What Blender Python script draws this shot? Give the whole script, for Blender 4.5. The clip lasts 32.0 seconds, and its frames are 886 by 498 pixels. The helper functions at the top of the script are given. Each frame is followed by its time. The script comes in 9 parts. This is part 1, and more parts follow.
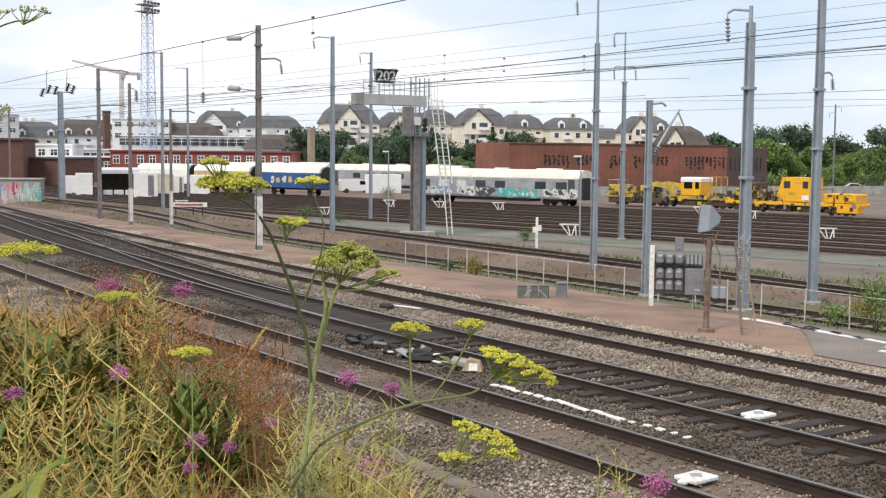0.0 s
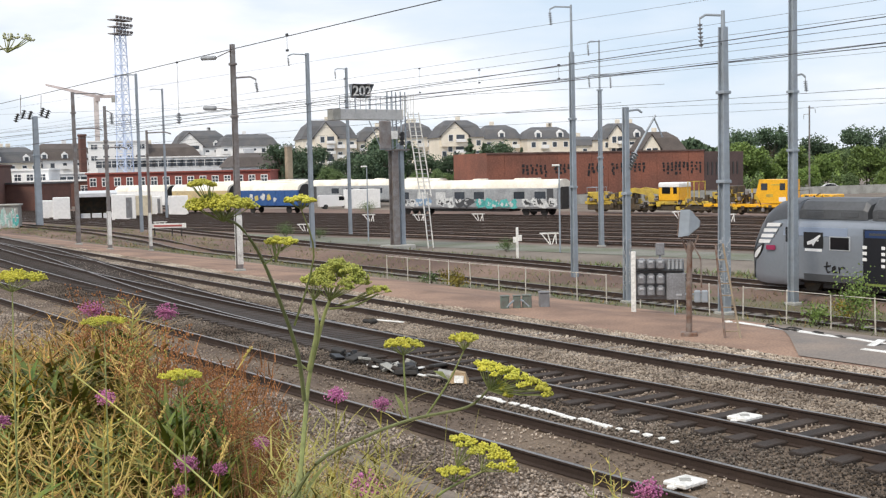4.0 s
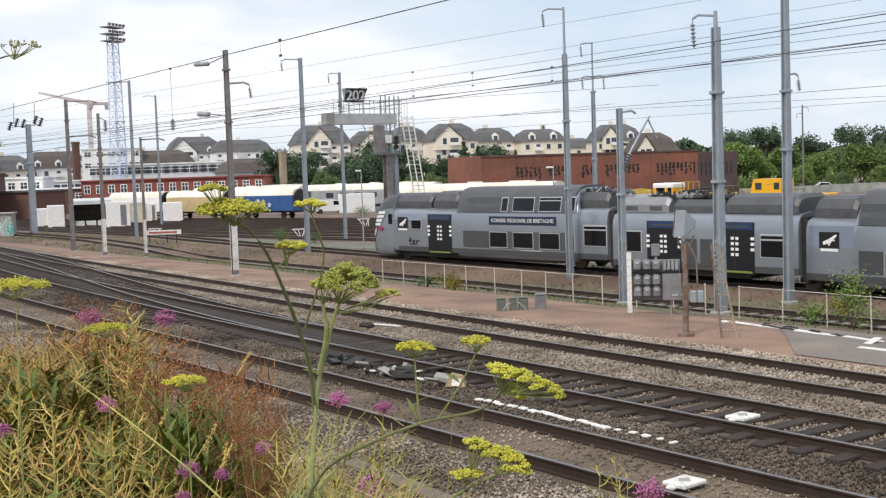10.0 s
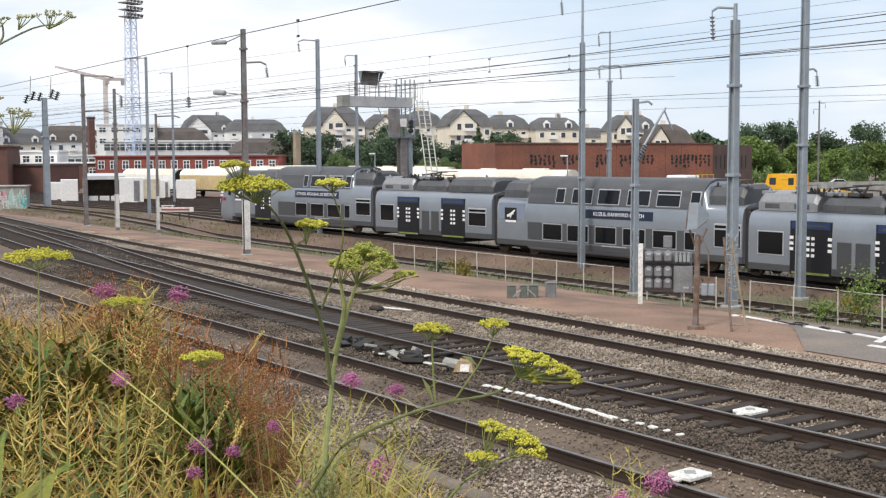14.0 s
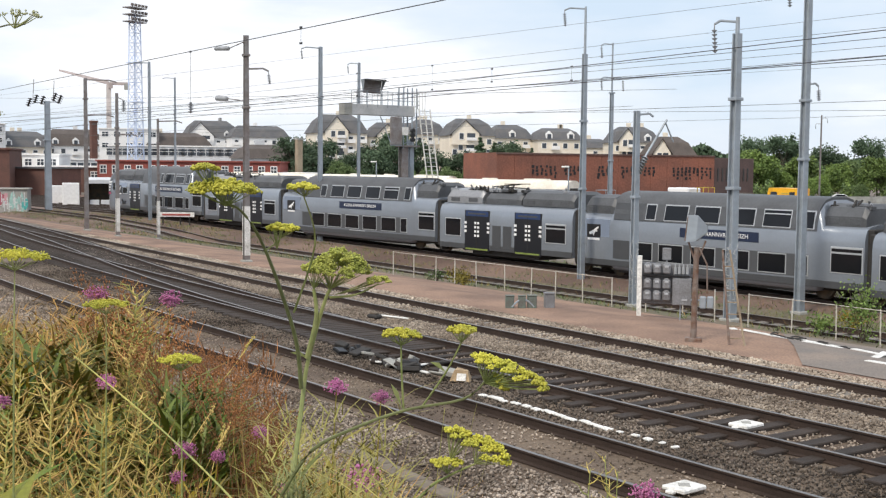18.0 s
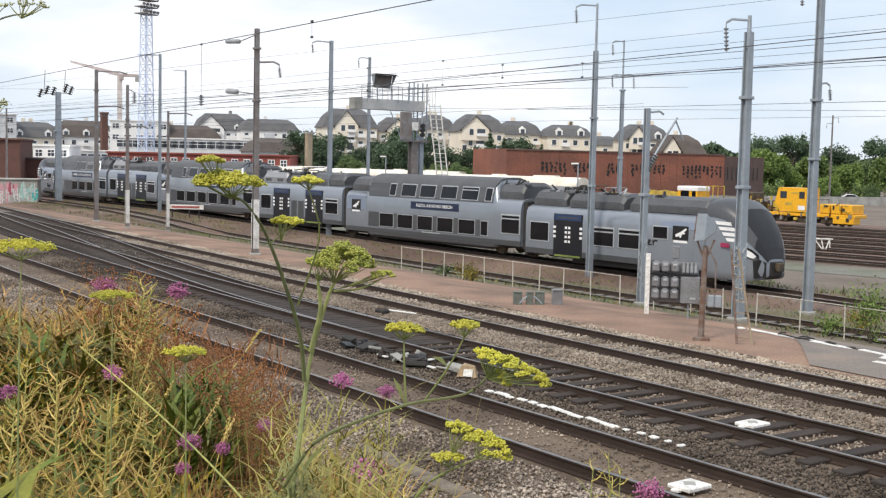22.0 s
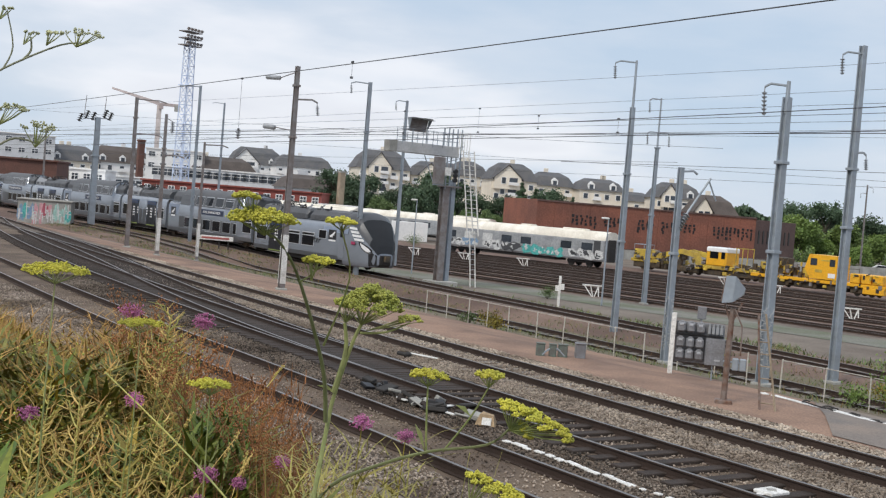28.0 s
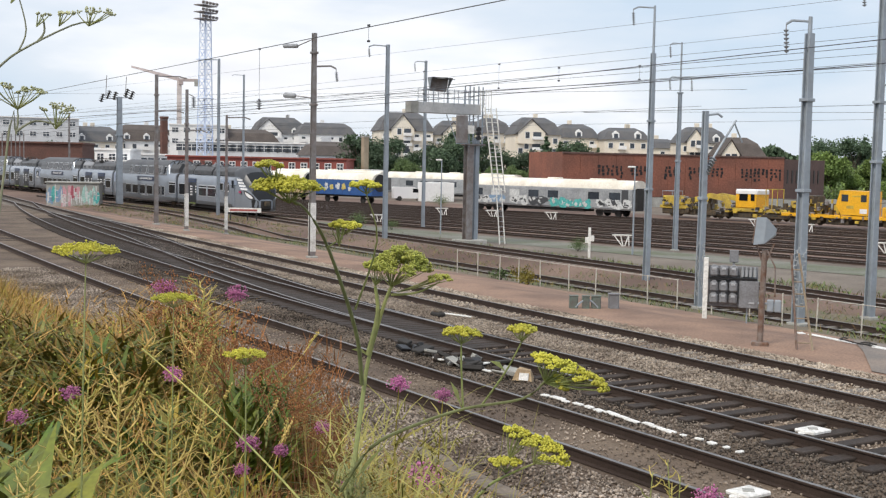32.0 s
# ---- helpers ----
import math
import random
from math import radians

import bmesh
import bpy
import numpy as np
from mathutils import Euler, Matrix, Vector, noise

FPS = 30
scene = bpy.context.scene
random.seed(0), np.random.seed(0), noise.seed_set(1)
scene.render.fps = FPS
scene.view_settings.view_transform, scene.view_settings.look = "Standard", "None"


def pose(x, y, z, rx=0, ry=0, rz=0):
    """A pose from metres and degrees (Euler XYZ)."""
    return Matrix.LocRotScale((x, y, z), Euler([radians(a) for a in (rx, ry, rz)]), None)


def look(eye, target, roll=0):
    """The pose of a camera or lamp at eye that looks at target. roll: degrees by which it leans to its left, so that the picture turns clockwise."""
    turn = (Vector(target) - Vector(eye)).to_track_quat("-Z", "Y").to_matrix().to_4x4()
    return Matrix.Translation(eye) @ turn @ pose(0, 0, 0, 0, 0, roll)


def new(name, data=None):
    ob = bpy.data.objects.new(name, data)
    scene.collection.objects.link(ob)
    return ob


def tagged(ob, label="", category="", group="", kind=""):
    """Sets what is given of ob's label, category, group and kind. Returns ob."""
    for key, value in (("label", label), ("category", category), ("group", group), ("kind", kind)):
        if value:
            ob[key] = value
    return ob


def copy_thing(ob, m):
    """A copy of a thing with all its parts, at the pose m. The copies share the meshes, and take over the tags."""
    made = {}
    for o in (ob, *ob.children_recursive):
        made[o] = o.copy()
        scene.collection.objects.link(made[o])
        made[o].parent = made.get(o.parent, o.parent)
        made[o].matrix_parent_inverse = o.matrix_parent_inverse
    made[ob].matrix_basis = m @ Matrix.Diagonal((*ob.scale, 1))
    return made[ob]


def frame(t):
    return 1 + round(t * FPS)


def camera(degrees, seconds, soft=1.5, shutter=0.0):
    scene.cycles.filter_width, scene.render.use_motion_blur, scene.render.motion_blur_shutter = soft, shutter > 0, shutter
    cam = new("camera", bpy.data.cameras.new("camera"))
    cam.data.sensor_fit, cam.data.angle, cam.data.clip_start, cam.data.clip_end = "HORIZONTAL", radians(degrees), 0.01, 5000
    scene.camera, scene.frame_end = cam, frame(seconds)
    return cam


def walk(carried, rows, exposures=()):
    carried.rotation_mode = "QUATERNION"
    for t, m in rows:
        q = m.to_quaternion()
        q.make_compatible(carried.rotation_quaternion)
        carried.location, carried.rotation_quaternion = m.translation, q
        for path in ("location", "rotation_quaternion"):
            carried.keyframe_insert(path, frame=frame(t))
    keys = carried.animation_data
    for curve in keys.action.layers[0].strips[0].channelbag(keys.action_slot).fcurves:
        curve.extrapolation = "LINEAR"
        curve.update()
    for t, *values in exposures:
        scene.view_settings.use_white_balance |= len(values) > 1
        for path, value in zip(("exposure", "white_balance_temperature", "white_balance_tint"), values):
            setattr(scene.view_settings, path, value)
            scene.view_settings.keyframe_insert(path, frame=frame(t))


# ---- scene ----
# World: Y runs along the near tracks, X across them and away from the bank, z = 0 on the near rails.
cam = camera(41.4, 32.0, soft=1.25)
EYE = (0.0, 0.0, 4.0)
# seconds, yaw, pitch, roll, and the sway of the hand to the right and up
CAM_ROWS = [
    (0.0, 0.006, -4.535, -0.517, 0.014, 0.004),
    (0.5, 0.381, -4.830, -0.507, 0.016, 0.003),
    (1.0, 0.320, -5.122, -0.496, 0.016, 0.003),
    (1.5, -0.030, -5.243, -0.262, 0.016, 0.003),
    (2.0, -1.214, -5.076, 0.744, 0.014, 0.003),
    (2.5, -1.307, -5.025, 1.118, 0.014, 0.004),
    (3.0, -1.298, -5.016, 1.639, 0.009, 0.005),
    (3.5, -1.265, -5.554, 2.909, -0.002, 0.007),
    (4.0, -1.069, -3.926, 1.265, -0.000, 0.007),
    (4.5, -1.130, -4.135, 1.502, 0.008, 0.006),
    (6.5, -1.141, -3.910, 0.746, -0.012, -0.000),
    (7.0, -0.254, -5.219, 0.195, -0.012, -0.001),
    (7.5, -0.639, -4.442, 0.283, -0.002, -0.001),
    (8.0, -1.205, -4.033, 1.077, -0.006, -0.001),
    (8.5, -1.103, -3.634, 1.374, -0.005, -0.001),
    (9.0, -1.098, -3.527, 1.418, -0.006, 0.004),
    (9.5, -1.095, -3.774, 1.910, -0.013, 0.005),
    (10.0, -1.352, -3.772, 1.938, -0.017, 0.005),
    (10.5, -0.705, -3.685, 0.803, -0.017, 0.005),
    (11.0, -0.925, -3.864, -0.717, -0.038, 0.005),
    (11.5, -0.372, -4.757, 0.416, -0.040, 0.006),
    (12.0, -0.818, -4.688, 0.661, -0.036, 0.006),
    (12.5, -0.785, -4.503, 0.556, -0.037, 0.005),
    (13.0, -0.749, -4.430, 0.284, -0.037, 0.004),
    (13.5, -0.679, -4.522, 0.419, -0.039, 0.003),
    (15.5, -0.698, -4.084, -0.751, -0.021, -0.005),
    (16.0, -0.670, -3.981, -0.774, -0.013, -0.007),
    (16.5, -0.645, -3.859, -0.775, -0.004, -0.007),
    (17.0, -0.721, -4.062, -0.881, -0.010, -0.003),
    (17.5, -0.748, -4.044, -0.695, 0.009, 0.001),
    (18.0, -0.592, -4.028, -0.584, 0.009, -0.003),
    (18.5, -0.607, -4.012, -0.632, 0.015, -0.003),
    (19.0, -0.515, -3.989, -0.298, 0.017, -0.003),
    (19.5, -0.434, -3.886, -0.051, 0.013, -0.003),
    (20.0, -0.392, -4.048, -0.525, 0.013, -0.003),
    (20.5, -0.044, -4.249, -1.516, 0.015, -0.004),
    (21.0, -0.055, -4.235, -1.414, 0.018, -0.005),
    (21.5, -0.132, -4.369, -1.223, 0.020, -0.005),
    (22.0, -0.124, -4.255, -1.249, 0.015, -0.004),
    (22.5, -0.062, -4.351, -1.291, 0.014, -0.004),
    (23.0, -0.109, -4.386, -1.344, 0.017, -0.003),
    (23.5, -0.082, -4.418, -1.174, 0.017, -0.004),
    (24.0, -0.085, -4.388, -1.336, 0.017, -0.003),
    (24.5, -0.010, -4.338, -1.599, 0.015, -0.004),
    (26.5, 0.147, -3.959, -2.546, 0.005, -0.001),
    (27.0, 0.485, -2.992, -3.922, 0.003, -0.000),
    (27.5, 0.834, -2.691, -4.188, -0.001, -0.001),
    (28.0, 1.374, -2.107, -4.641, 0.004, 0.000),
    (28.5, 1.317, -2.943, -3.644, 0.004, -0.002),
    (29.0, 1.323, -3.023, -2.899, 0.006, -0.000),
    (29.5, 1.556, -3.174, -2.276, 0.006, -0.002),
    (30.0, 1.851, -4.132, -1.321, 0.011, -0.001),
    (30.5, 2.306, -4.307, -0.628, 0.011, -0.003),
    (31.0, 2.460, -4.246, -1.154, 0.013, -0.002),
    (31.5, 2.377, -4.408, -1.100, 0.011, -0.002),
    (32.0, 2.595, -4.153, -1.186, 0.009, -0.002),
]
walk(cam, [(t, pose(*EYE, 90 + p, r, y - 34.0) @ Matrix.Translation((sx, sy, 0))) for t, y, p, r, sx, sy in CAM_ROWS], exposures=[(0.0, 0.06, 6500, 10), (9.0, 0.03, 6500, 10), (10.5, -0.03, 6500, 10), (13.0, 0.04, 6500, 10), (24.5, 0.06, 6500, 10), (26.5, 0.00, 6500, 10), (27.0, -0.05, 6420, 10), (28.0, -0.26, 6280, 10), (29.0, -0.38, 6250, 10), (30.0, -0.30, 6300, 10), (31.0, -0.10, 6420, 10), (32.0, -0.04, 6480, 10)])

# ---- sky and sun: bright broken overcast ----
SUN_EL, SUN_AZ = 48.0, 250.0
world = bpy.data.worlds.new("sky")
scene.world = world
world.use_nodes = True


def build_sky():
    nt = world.node_tree
    nt.nodes.clear()
    out = nt.nodes.new("ShaderNodeOutputWorld")
    bg = nt.nodes.new("ShaderNodeBackground")
    sky = nt.nodes.new("ShaderNodeTexSky")
    sky.sky_type, sky.sun_disc = "NISHITA", False
    sky.sun_elevation, sky.sun_rotation = radians(SUN_EL), radians(SUN_AZ)
    tc = nt.nodes.new("ShaderNodeTexCoord")
    mp = nt.nodes.new("ShaderNodeMapping")
    mp.inputs["Scale"].default_value = (1.6, 1.6, 6.0)
    n1 = nt.nodes.new("ShaderNodeTexNoise")
    n1.inputs["Scale"].default_value, n1.inputs["Detail"].default_value = 1.3, 7.0
    n1.inputs["Roughness"].default_value = 0.5
    ramp = nt.nodes.new("ShaderNodeValToRGB")
    ramp.color_ramp.elements[0].position, ramp.color_ramp.elements[0].color = 0.36, (0.66, 0.785, 0.93, 1)
    ramp.color_ramp.elements[1].position, ramp.color_ramp.elements[1].color = 0.56, (1.08, 1.085, 1.12, 1)
    mid = ramp.color_ramp.elements.new(0.47)
    mid.color = (0.82, 0.89, 0.985, 1)
    base = ramp.color_ramp.elements.new(0.68)
    base.color = (0.88, 0.885, 0.95, 1)
    scl = nt.nodes.new("ShaderNodeMix")
    scl.data_type, scl.blend_type = "RGBA", "ADD"
    scl.inputs["Factor"].default_value = 0.012
    link = nt.links.new
    link(tc.outputs["Generated"], mp.inputs["Vector"])
    link(mp.outputs["Vector"], n1.inputs["Vector"])
    link(n1.outputs["Fac"], ramp.inputs["Fac"])
    link(ramp.outputs["Color"], scl.inputs["A"])
    link(sky.outputs["Color"], scl.inputs["B"])
    link(scl.outputs["Result"], bg.inputs["Color"])
    bg.inputs["Strength"].default_value = 0.93
    link(bg.outputs["Background"], out.inputs["Surface"])


build_sky()
sun_data = bpy.data.lights.new("sun", "SUN")
sun_data.energy, sun_data.angle, sun_data.color = 2.45, radians(12), (1.0, 0.90, 0.76)
sun = new("sun", sun_data)
sun.matrix_world = look((0, 0, 60), (0 - 30 * math.sin(radians(SUN_AZ)), 0 - 30 * math.cos(radians(SUN_AZ)), 60 - 30 * math.tan(radians(SUN_EL))))
# ---- materials ----
MATS = {}


def mat(name, col, rough=0.7, metal=0.0, var=0.25, scale=3.0, fine=40.0, bump=0.2, col2=None, patch=0.5, rnd=0.0, spec=0.5, stretch=None, coat=0.0):
    """A surface with two scales of variation: broad stains towards col2 and fine grain with relief."""
    if name in MATS:
        return MATS[name]
    m = bpy.data.materials.new(name)
    m.use_nodes = True
    nt = m.node_tree
    bsdf = nt.nodes["Principled BSDF"]
    link = nt.links.new
    tc = nt.nodes.new("ShaderNodeTexCoord")
    vec = tc.outputs["Object"]
    if stretch:
        mp = nt.nodes.new("ShaderNodeMapping")
        mp.inputs["Scale"].default_value = stretch
        link(vec, mp.inputs["Vector"])
        vec = mp.outputs["Vector"]
    n1 = nt.nodes.new("ShaderNodeTexNoise")
    n1.inputs["Scale"].default_value, n1.inputs["Detail"].default_value = scale, 5.0
    n2 = nt.nodes.new("ShaderNodeTexNoise")
    n2.inputs["Scale"].default_value, n2.inputs["Detail"].default_value = fine, 3.0
    link(vec, n1.inputs["Vector"]), link(vec, n2.inputs["Vector"])
    c2 = col2 or tuple(c * (1 - var) for c in col)
    ramp = nt.nodes.new("ShaderNodeValToRGB")
    ramp.color_ramp.elements[0].position, ramp.color_ramp.elements[0].color = patch - 0.14, (*c2, 1)
    ramp.color_ramp.elements[1].position, ramp.color_ramp.elements[1].color = patch + 0.14, (*col, 1)
    link(n1.outputs["Fac"], ramp.inputs["Fac"])
    hsv = nt.nodes.new("ShaderNodeHueSaturation")
    mr = nt.nodes.new("ShaderNodeMapRange")
    mr.inputs["From Min"].default_value, mr.inputs["From Max"].default_value = 0.25, 0.75
    mr.inputs["To Min"].default_value, mr.inputs["To Max"].default_value = 1 - var, 1 + var
    link(n2.outputs["Fac"], mr.inputs["Value"])
    val = mr.outputs["Result"]
    if rnd:
        oi = nt.nodes.new("ShaderNodeObjectInfo")
        geo = nt.nodes.new("ShaderNodeNewGeometry")
        ad = nt.nodes.new("ShaderNodeMath")
        ad.operation = "ADD"
        link(oi.outputs["Random"], ad.inputs[0]), link(geo.outputs["Random Per Island"], ad.inputs[1])
        m2 = nt.nodes.new("ShaderNodeMapRange")
        m2.inputs["From Max"].default_value = 2.0
        m2.inputs["To Min"].default_value, m2.inputs["To Max"].default_value = 1 - rnd, 1 + rnd
        link(ad.outputs["Value"], m2.inputs["Value"])
        mu = nt.nodes.new("ShaderNodeMath")
        mu.operation = "MULTIPLY"
        link(val, mu.inputs[0]), link(m2.outputs["Result"], mu.inputs[1])
        val = mu.outputs["Value"]
    link(val, hsv.inputs["Value"])
    link(ramp.outputs["Color"], hsv.inputs["Color"])
    link(hsv.outputs["Color"], bsdf.inputs["Base Color"])
    bsdf.inputs["Roughness"].default_value, bsdf.inputs["Metallic"].default_value = rough, metal
    bsdf.inputs["Specular IOR Level"].default_value = spec
    bsdf.inputs["Coat Weight"].default_value = coat
    if bump:
        b = nt.nodes.new("ShaderNodeBump")
        b.inputs["Strength"].default_value, b.inputs["Distance"].default_value = bump, 0.02
        link(n2.outputs["Fac"], b.inputs["Height"])
        link(b.outputs["Normal"], bsdf.inputs["Normal"])
    MATS[name] = m
    return m


M_BANK = mat("bank_soil", (0.16, 0.13, 0.08), 0.95, scale=1.2, fine=30, col2=(0.10, 0.11, 0.05), bump=0.6)
M_GROUND = mat("yard_ground", (0.20, 0.17, 0.14), 0.95, scale=0.25, fine=9, col2=(0.13, 0.105, 0.085), bump=0.4)
M_BALLAST = mat("ballast", (0.17, 0.128, 0.092), 0.95, scale=0.5, fine=26, col2=(0.085, 0.06, 0.045), bump=1.0, var=0.45)
M_STONE_NEAR = mat("bank_gravel", (0.56, 0.48, 0.41), 0.9, scale=0.5, fine=60, col2=(0.21, 0.165, 0.125), rnd=0.9, bump=0.3)
M_STONE = mat("ballast_stone", (0.34, 0.285, 0.235), 0.9, scale=0.4, fine=60, col2=(0.075, 0.055, 0.04), rnd=0.95, bump=0.3)
M_STONE_PALE = mat("pale_stone", (0.42, 0.36, 0.295), 0.9, scale=0.5, fine=60, col2=(0.20, 0.16, 0.125), rnd=0.85, bump=0.3)
M_RUSTBED = mat("rusty_ballast", (0.20, 0.135, 0.105), 0.95, scale=0.12, fine=12, col2=(0.11, 0.07, 0.055), bump=0.8, var=0.4)
M_PATH = mat("brown_path", (0.30, 0.195, 0.14), 0.95, var=0.32, scale=0.45, fine=18, col2=(0.185, 0.12, 0.09), bump=0.4)
M_ASPHALT = mat("grey_asphalt", (0.20, 0.205, 0.21), 0.9, scale=0.4, fine=40, col2=(0.14, 0.15, 0.14), bump=0.2)
M_CONC = mat("concrete", (0.40, 0.40, 0.38), 0.9, scale=0.8, fine=30, col2=(0.28, 0.28, 0.26), bump=0.3)
M_WEED = mat("weedy_ground", (0.165, 0.135, 0.095), 0.95, scale=0.35, fine=14, col2=(0.105, 0.10, 0.055), bump=0.8, var=0.4)
M_RAIL = mat("rail_rust", (0.058, 0.039, 0.031), 0.75, 0.3, scale=2, fine=40, bump=0.2)
M_RAILTOP = mat("rail_head", (0.26, 0.245, 0.235), 0.42, 0.7, scale=2, fine=30, bump=0.05)
M_SLEEPER = mat("sleeper_wood", (0.045, 0.033, 0.027), 0.85, scale=3, fine=30, col2=(0.026, 0.02, 0.017), rnd=0.3, bump=0.6)
M_SLEEPC = mat("sleeper_concrete", (0.22, 0.20, 0.18), 0.9, scale=3, fine=30, rnd=0.3, bump=0.4)
M_GALV = mat("galvanised_steel", (0.34, 0.39, 0.45), 0.55, 0.3, var=0.08, scale=1.5, fine=7, col2=(0.29, 0.325, 0.36), bump=0.05)
M_GALVD = mat("weathered_mast_steel", (0.27, 0.265, 0.27), 0.65, 0.3, var=0.1, scale=2.0, fine=8, col2=(0.20, 0.17, 0.16), bump=0.15)
M_WHITE = mat("white_paint", (0.75, 0.75, 0.73), 0.6, scale=2, fine=20, col2=(0.5, 0.49, 0.46), patch=0.4, bump=0.1)
M_WIRE = mat("wire_copper", (0.10, 0.10, 0.105), 0.5, 0.6, bump=0)
M_INSUL = mat("insulator", (0.36, 0.38, 0.41), 0.25, bump=0)
M_TRAIN = mat("train_silver", (0.27, 0.305, 0.355), 0.26, 0.3, var=0.03, scale=0.6, fine=8, col2=(0.245, 0.275, 0.32), bump=0.0, coat=0.25)
# body silver with the sky's blue reflection put into the colour
M_TRAINBLUE = mat("train_bluegrey", (0.245, 0.295, 0.39), 0.35, 0.2, var=0.05, scale=0.5, bump=0.02)
M_TROOF = mat("train_roof", (0.10, 0.106, 0.115), 0.5, 0.2, var=0.1, scale=1, fine=8, col2=(0.082, 0.086, 0.093), bump=0.02)
M_TDARK = mat("train_under", (0.035, 0.033, 0.032), 0.8, scale=3, bump=0.2)
M_TPANEL = mat("train_panel", (0.066, 0.07, 0.077), 0.35, var=0.08, bump=0)
M_TGLASS = mat("train_glass", (0.010, 0.011, 0.014), 0.10, var=0.05, bump=0, spec=0.28)
M_DOOR = mat("train_door", (0.012, 0.013, 0.018), 0.3, bump=0, var=0.05)
M_NAVY = mat("navy_panel", (0.02, 0.045, 0.13), 0.35, bump=0, var=0.05)
M_BLACK = mat("black_paint", (0.012, 0.012, 0.014), 0.4, bump=0)
M_LIME = mat("lime_stripe", (0.20, 0.26, 0.06), 0.5, bump=0)
M_TWHITE = mat("train_white", (0.82, 0.83, 0.84), 0.35, bump=0, var=0.04)
M_TFRAME = mat("window_frame_light", (0.47, 0.49, 0.52), 0.35, 0.3, bump=0, var=0.04)
M_YELLOW = mat("machine_yellow", (0.80, 0.42, 0.015), 0.45, scale=1.2, fine=14, col2=(0.70, 0.36, 0.02), bump=0.05, patch=0.4)
M_YELLOWD = mat("machine_yellow_dirty", (0.60, 0.44, 0.06), 0.6, scale=1.0, fine=12, col2=(0.38, 0.27, 0.06), bump=0.2)
M_MACH = mat("machine_dark", (0.05, 0.045, 0.035), 0.7, scale=2, fine=12, col2=(0.10, 0.07, 0.04), bump=0.3)
M_CORTEN = mat("corten_cladding", (0.27, 0.105, 0.07), 0.8, 0.1, scale=0.25, fine=4, col2=(0.185, 0.08, 0.058), bump=0.1)
M_CORTEND = mat("dark_cladding", (0.13, 0.08, 0.07), 0.8, scale=0.3, fine=4, bump=0.1)
# cream, white and grey walls: base colours raised in place of distance haze
M_CREAM = mat("cream_render", (0.84, 0.785, 0.68), 0.9, scale=0.15, fine=3, col2=(0.72, 0.66, 0.56), bump=0.05, var=0.08)
M_WHITEWALL = mat("white_render", (0.86, 0.86, 0.85), 0.9, scale=0.15, fine=3, col2=(0.76, 0.77, 0.78), bump=0.05, var=0.08)
M_GREYWALL = mat("grey_render", (0.62, 0.64, 0.67), 0.9, scale=0.2, fine=3, col2=(0.54, 0.56, 0.59), bump=0.05, var=0.08)
M_SLATE = mat("slate_roof", (0.09, 0.095, 0.105), 0.7, scale=0.4, fine=6, col2=(0.12, 0.118, 0.12), bump=0.2)
M_BROWNROOF = mat("brown_roof", (0.105, 0.088, 0.08), 0.8, scale=0.4, fine=6, bump=0.2)
M_REDWALL = mat("red_brick_wall", (0.27, 0.075, 0.06), 0.85, scale=0.4, fine=6, col2=(0.22, 0.065, 0.055), bump=0.1)
M_BRICK = mat("old_brick", (0.15, 0.075, 0.06), 0.9, scale=0.5, fine=6, col2=(0.11, 0.06, 0.05), bump=0.2)
M_GLASSB = mat("building_glass", (0.05, 0.06, 0.075), 0.12, bump=0, var=0.2, rnd=0.5)
M_COACH = mat("coach_grey", (0.34, 0.36, 0.38), 0.5, scale=0.8, fine=8, col2=(0.25, 0.265, 0.28), bump=0.05)
M_COACHROOF = mat("coach_roof_cream", (0.86, 0.83, 0.75), 0.7, scale=0.6, fine=6, col2=(0.68, 0.64, 0.55), bump=0.05, var=0.1)
M_BLUE = mat("wagon_blue", (0.025, 0.085, 0.27), 0.5, scale=0.8, fine=6, col2=(0.03, 0.10, 0.28), bump=0.05)
# tower steel with the pale blue of distance haze put into its colour
M_TOWER = mat("tower_haze_blue", (0.55, 0.66, 0.88), 0.6, scale=0.5, bump=0, var=0.05, col2=(0.68, 0.75, 0.88))
M_CRANE = mat("crane_paint", (0.50, 0.43, 0.42), 0.6, scale=0.5, bump=0)


# ---- mesh helpers ----
def box(bm, cx, cy, cz, sx, sy, sz, rz=0.0, rx=0.0, bevel=0.0):
    """A box centred at (cx, cy), from cz - sz/2 to cz + sz/2."""
    m = Matrix.Translation((cx, cy, cz)) @ Euler((rx, 0, rz)).to_matrix().to_4x4() @ Matrix.Diagonal((sx, sy, sz, 1))
    r = bmesh.ops.create_cube(bm, size=1.0, matrix=m)
    if bevel:
        es = list({e for v in r["verts"] for e in v.link_edges})
        bmesh.ops.bevel(bm, geom=es, offset=bevel, segments=1, affect="EDGES")


def rod(bm, p0, p1, r0, r1=None, seg=8):
    """A tapered rod from p0 to p1."""
    p0, p1 = Vector(p0), Vector(p1)
    r1 = r0 if r1 is None else r1
    d = p1 - p0
    if d.length < 1e-6:
        return
    m = Matrix.Translation((p0 + p1) / 2) @ d.to_track_quat("Z", "Y").to_matrix().to_4x4()
    bmesh.ops.create_cone(bm, cap_ends=True, segments=seg, radius1=r0, radius2=r1, depth=d.length, matrix=m)


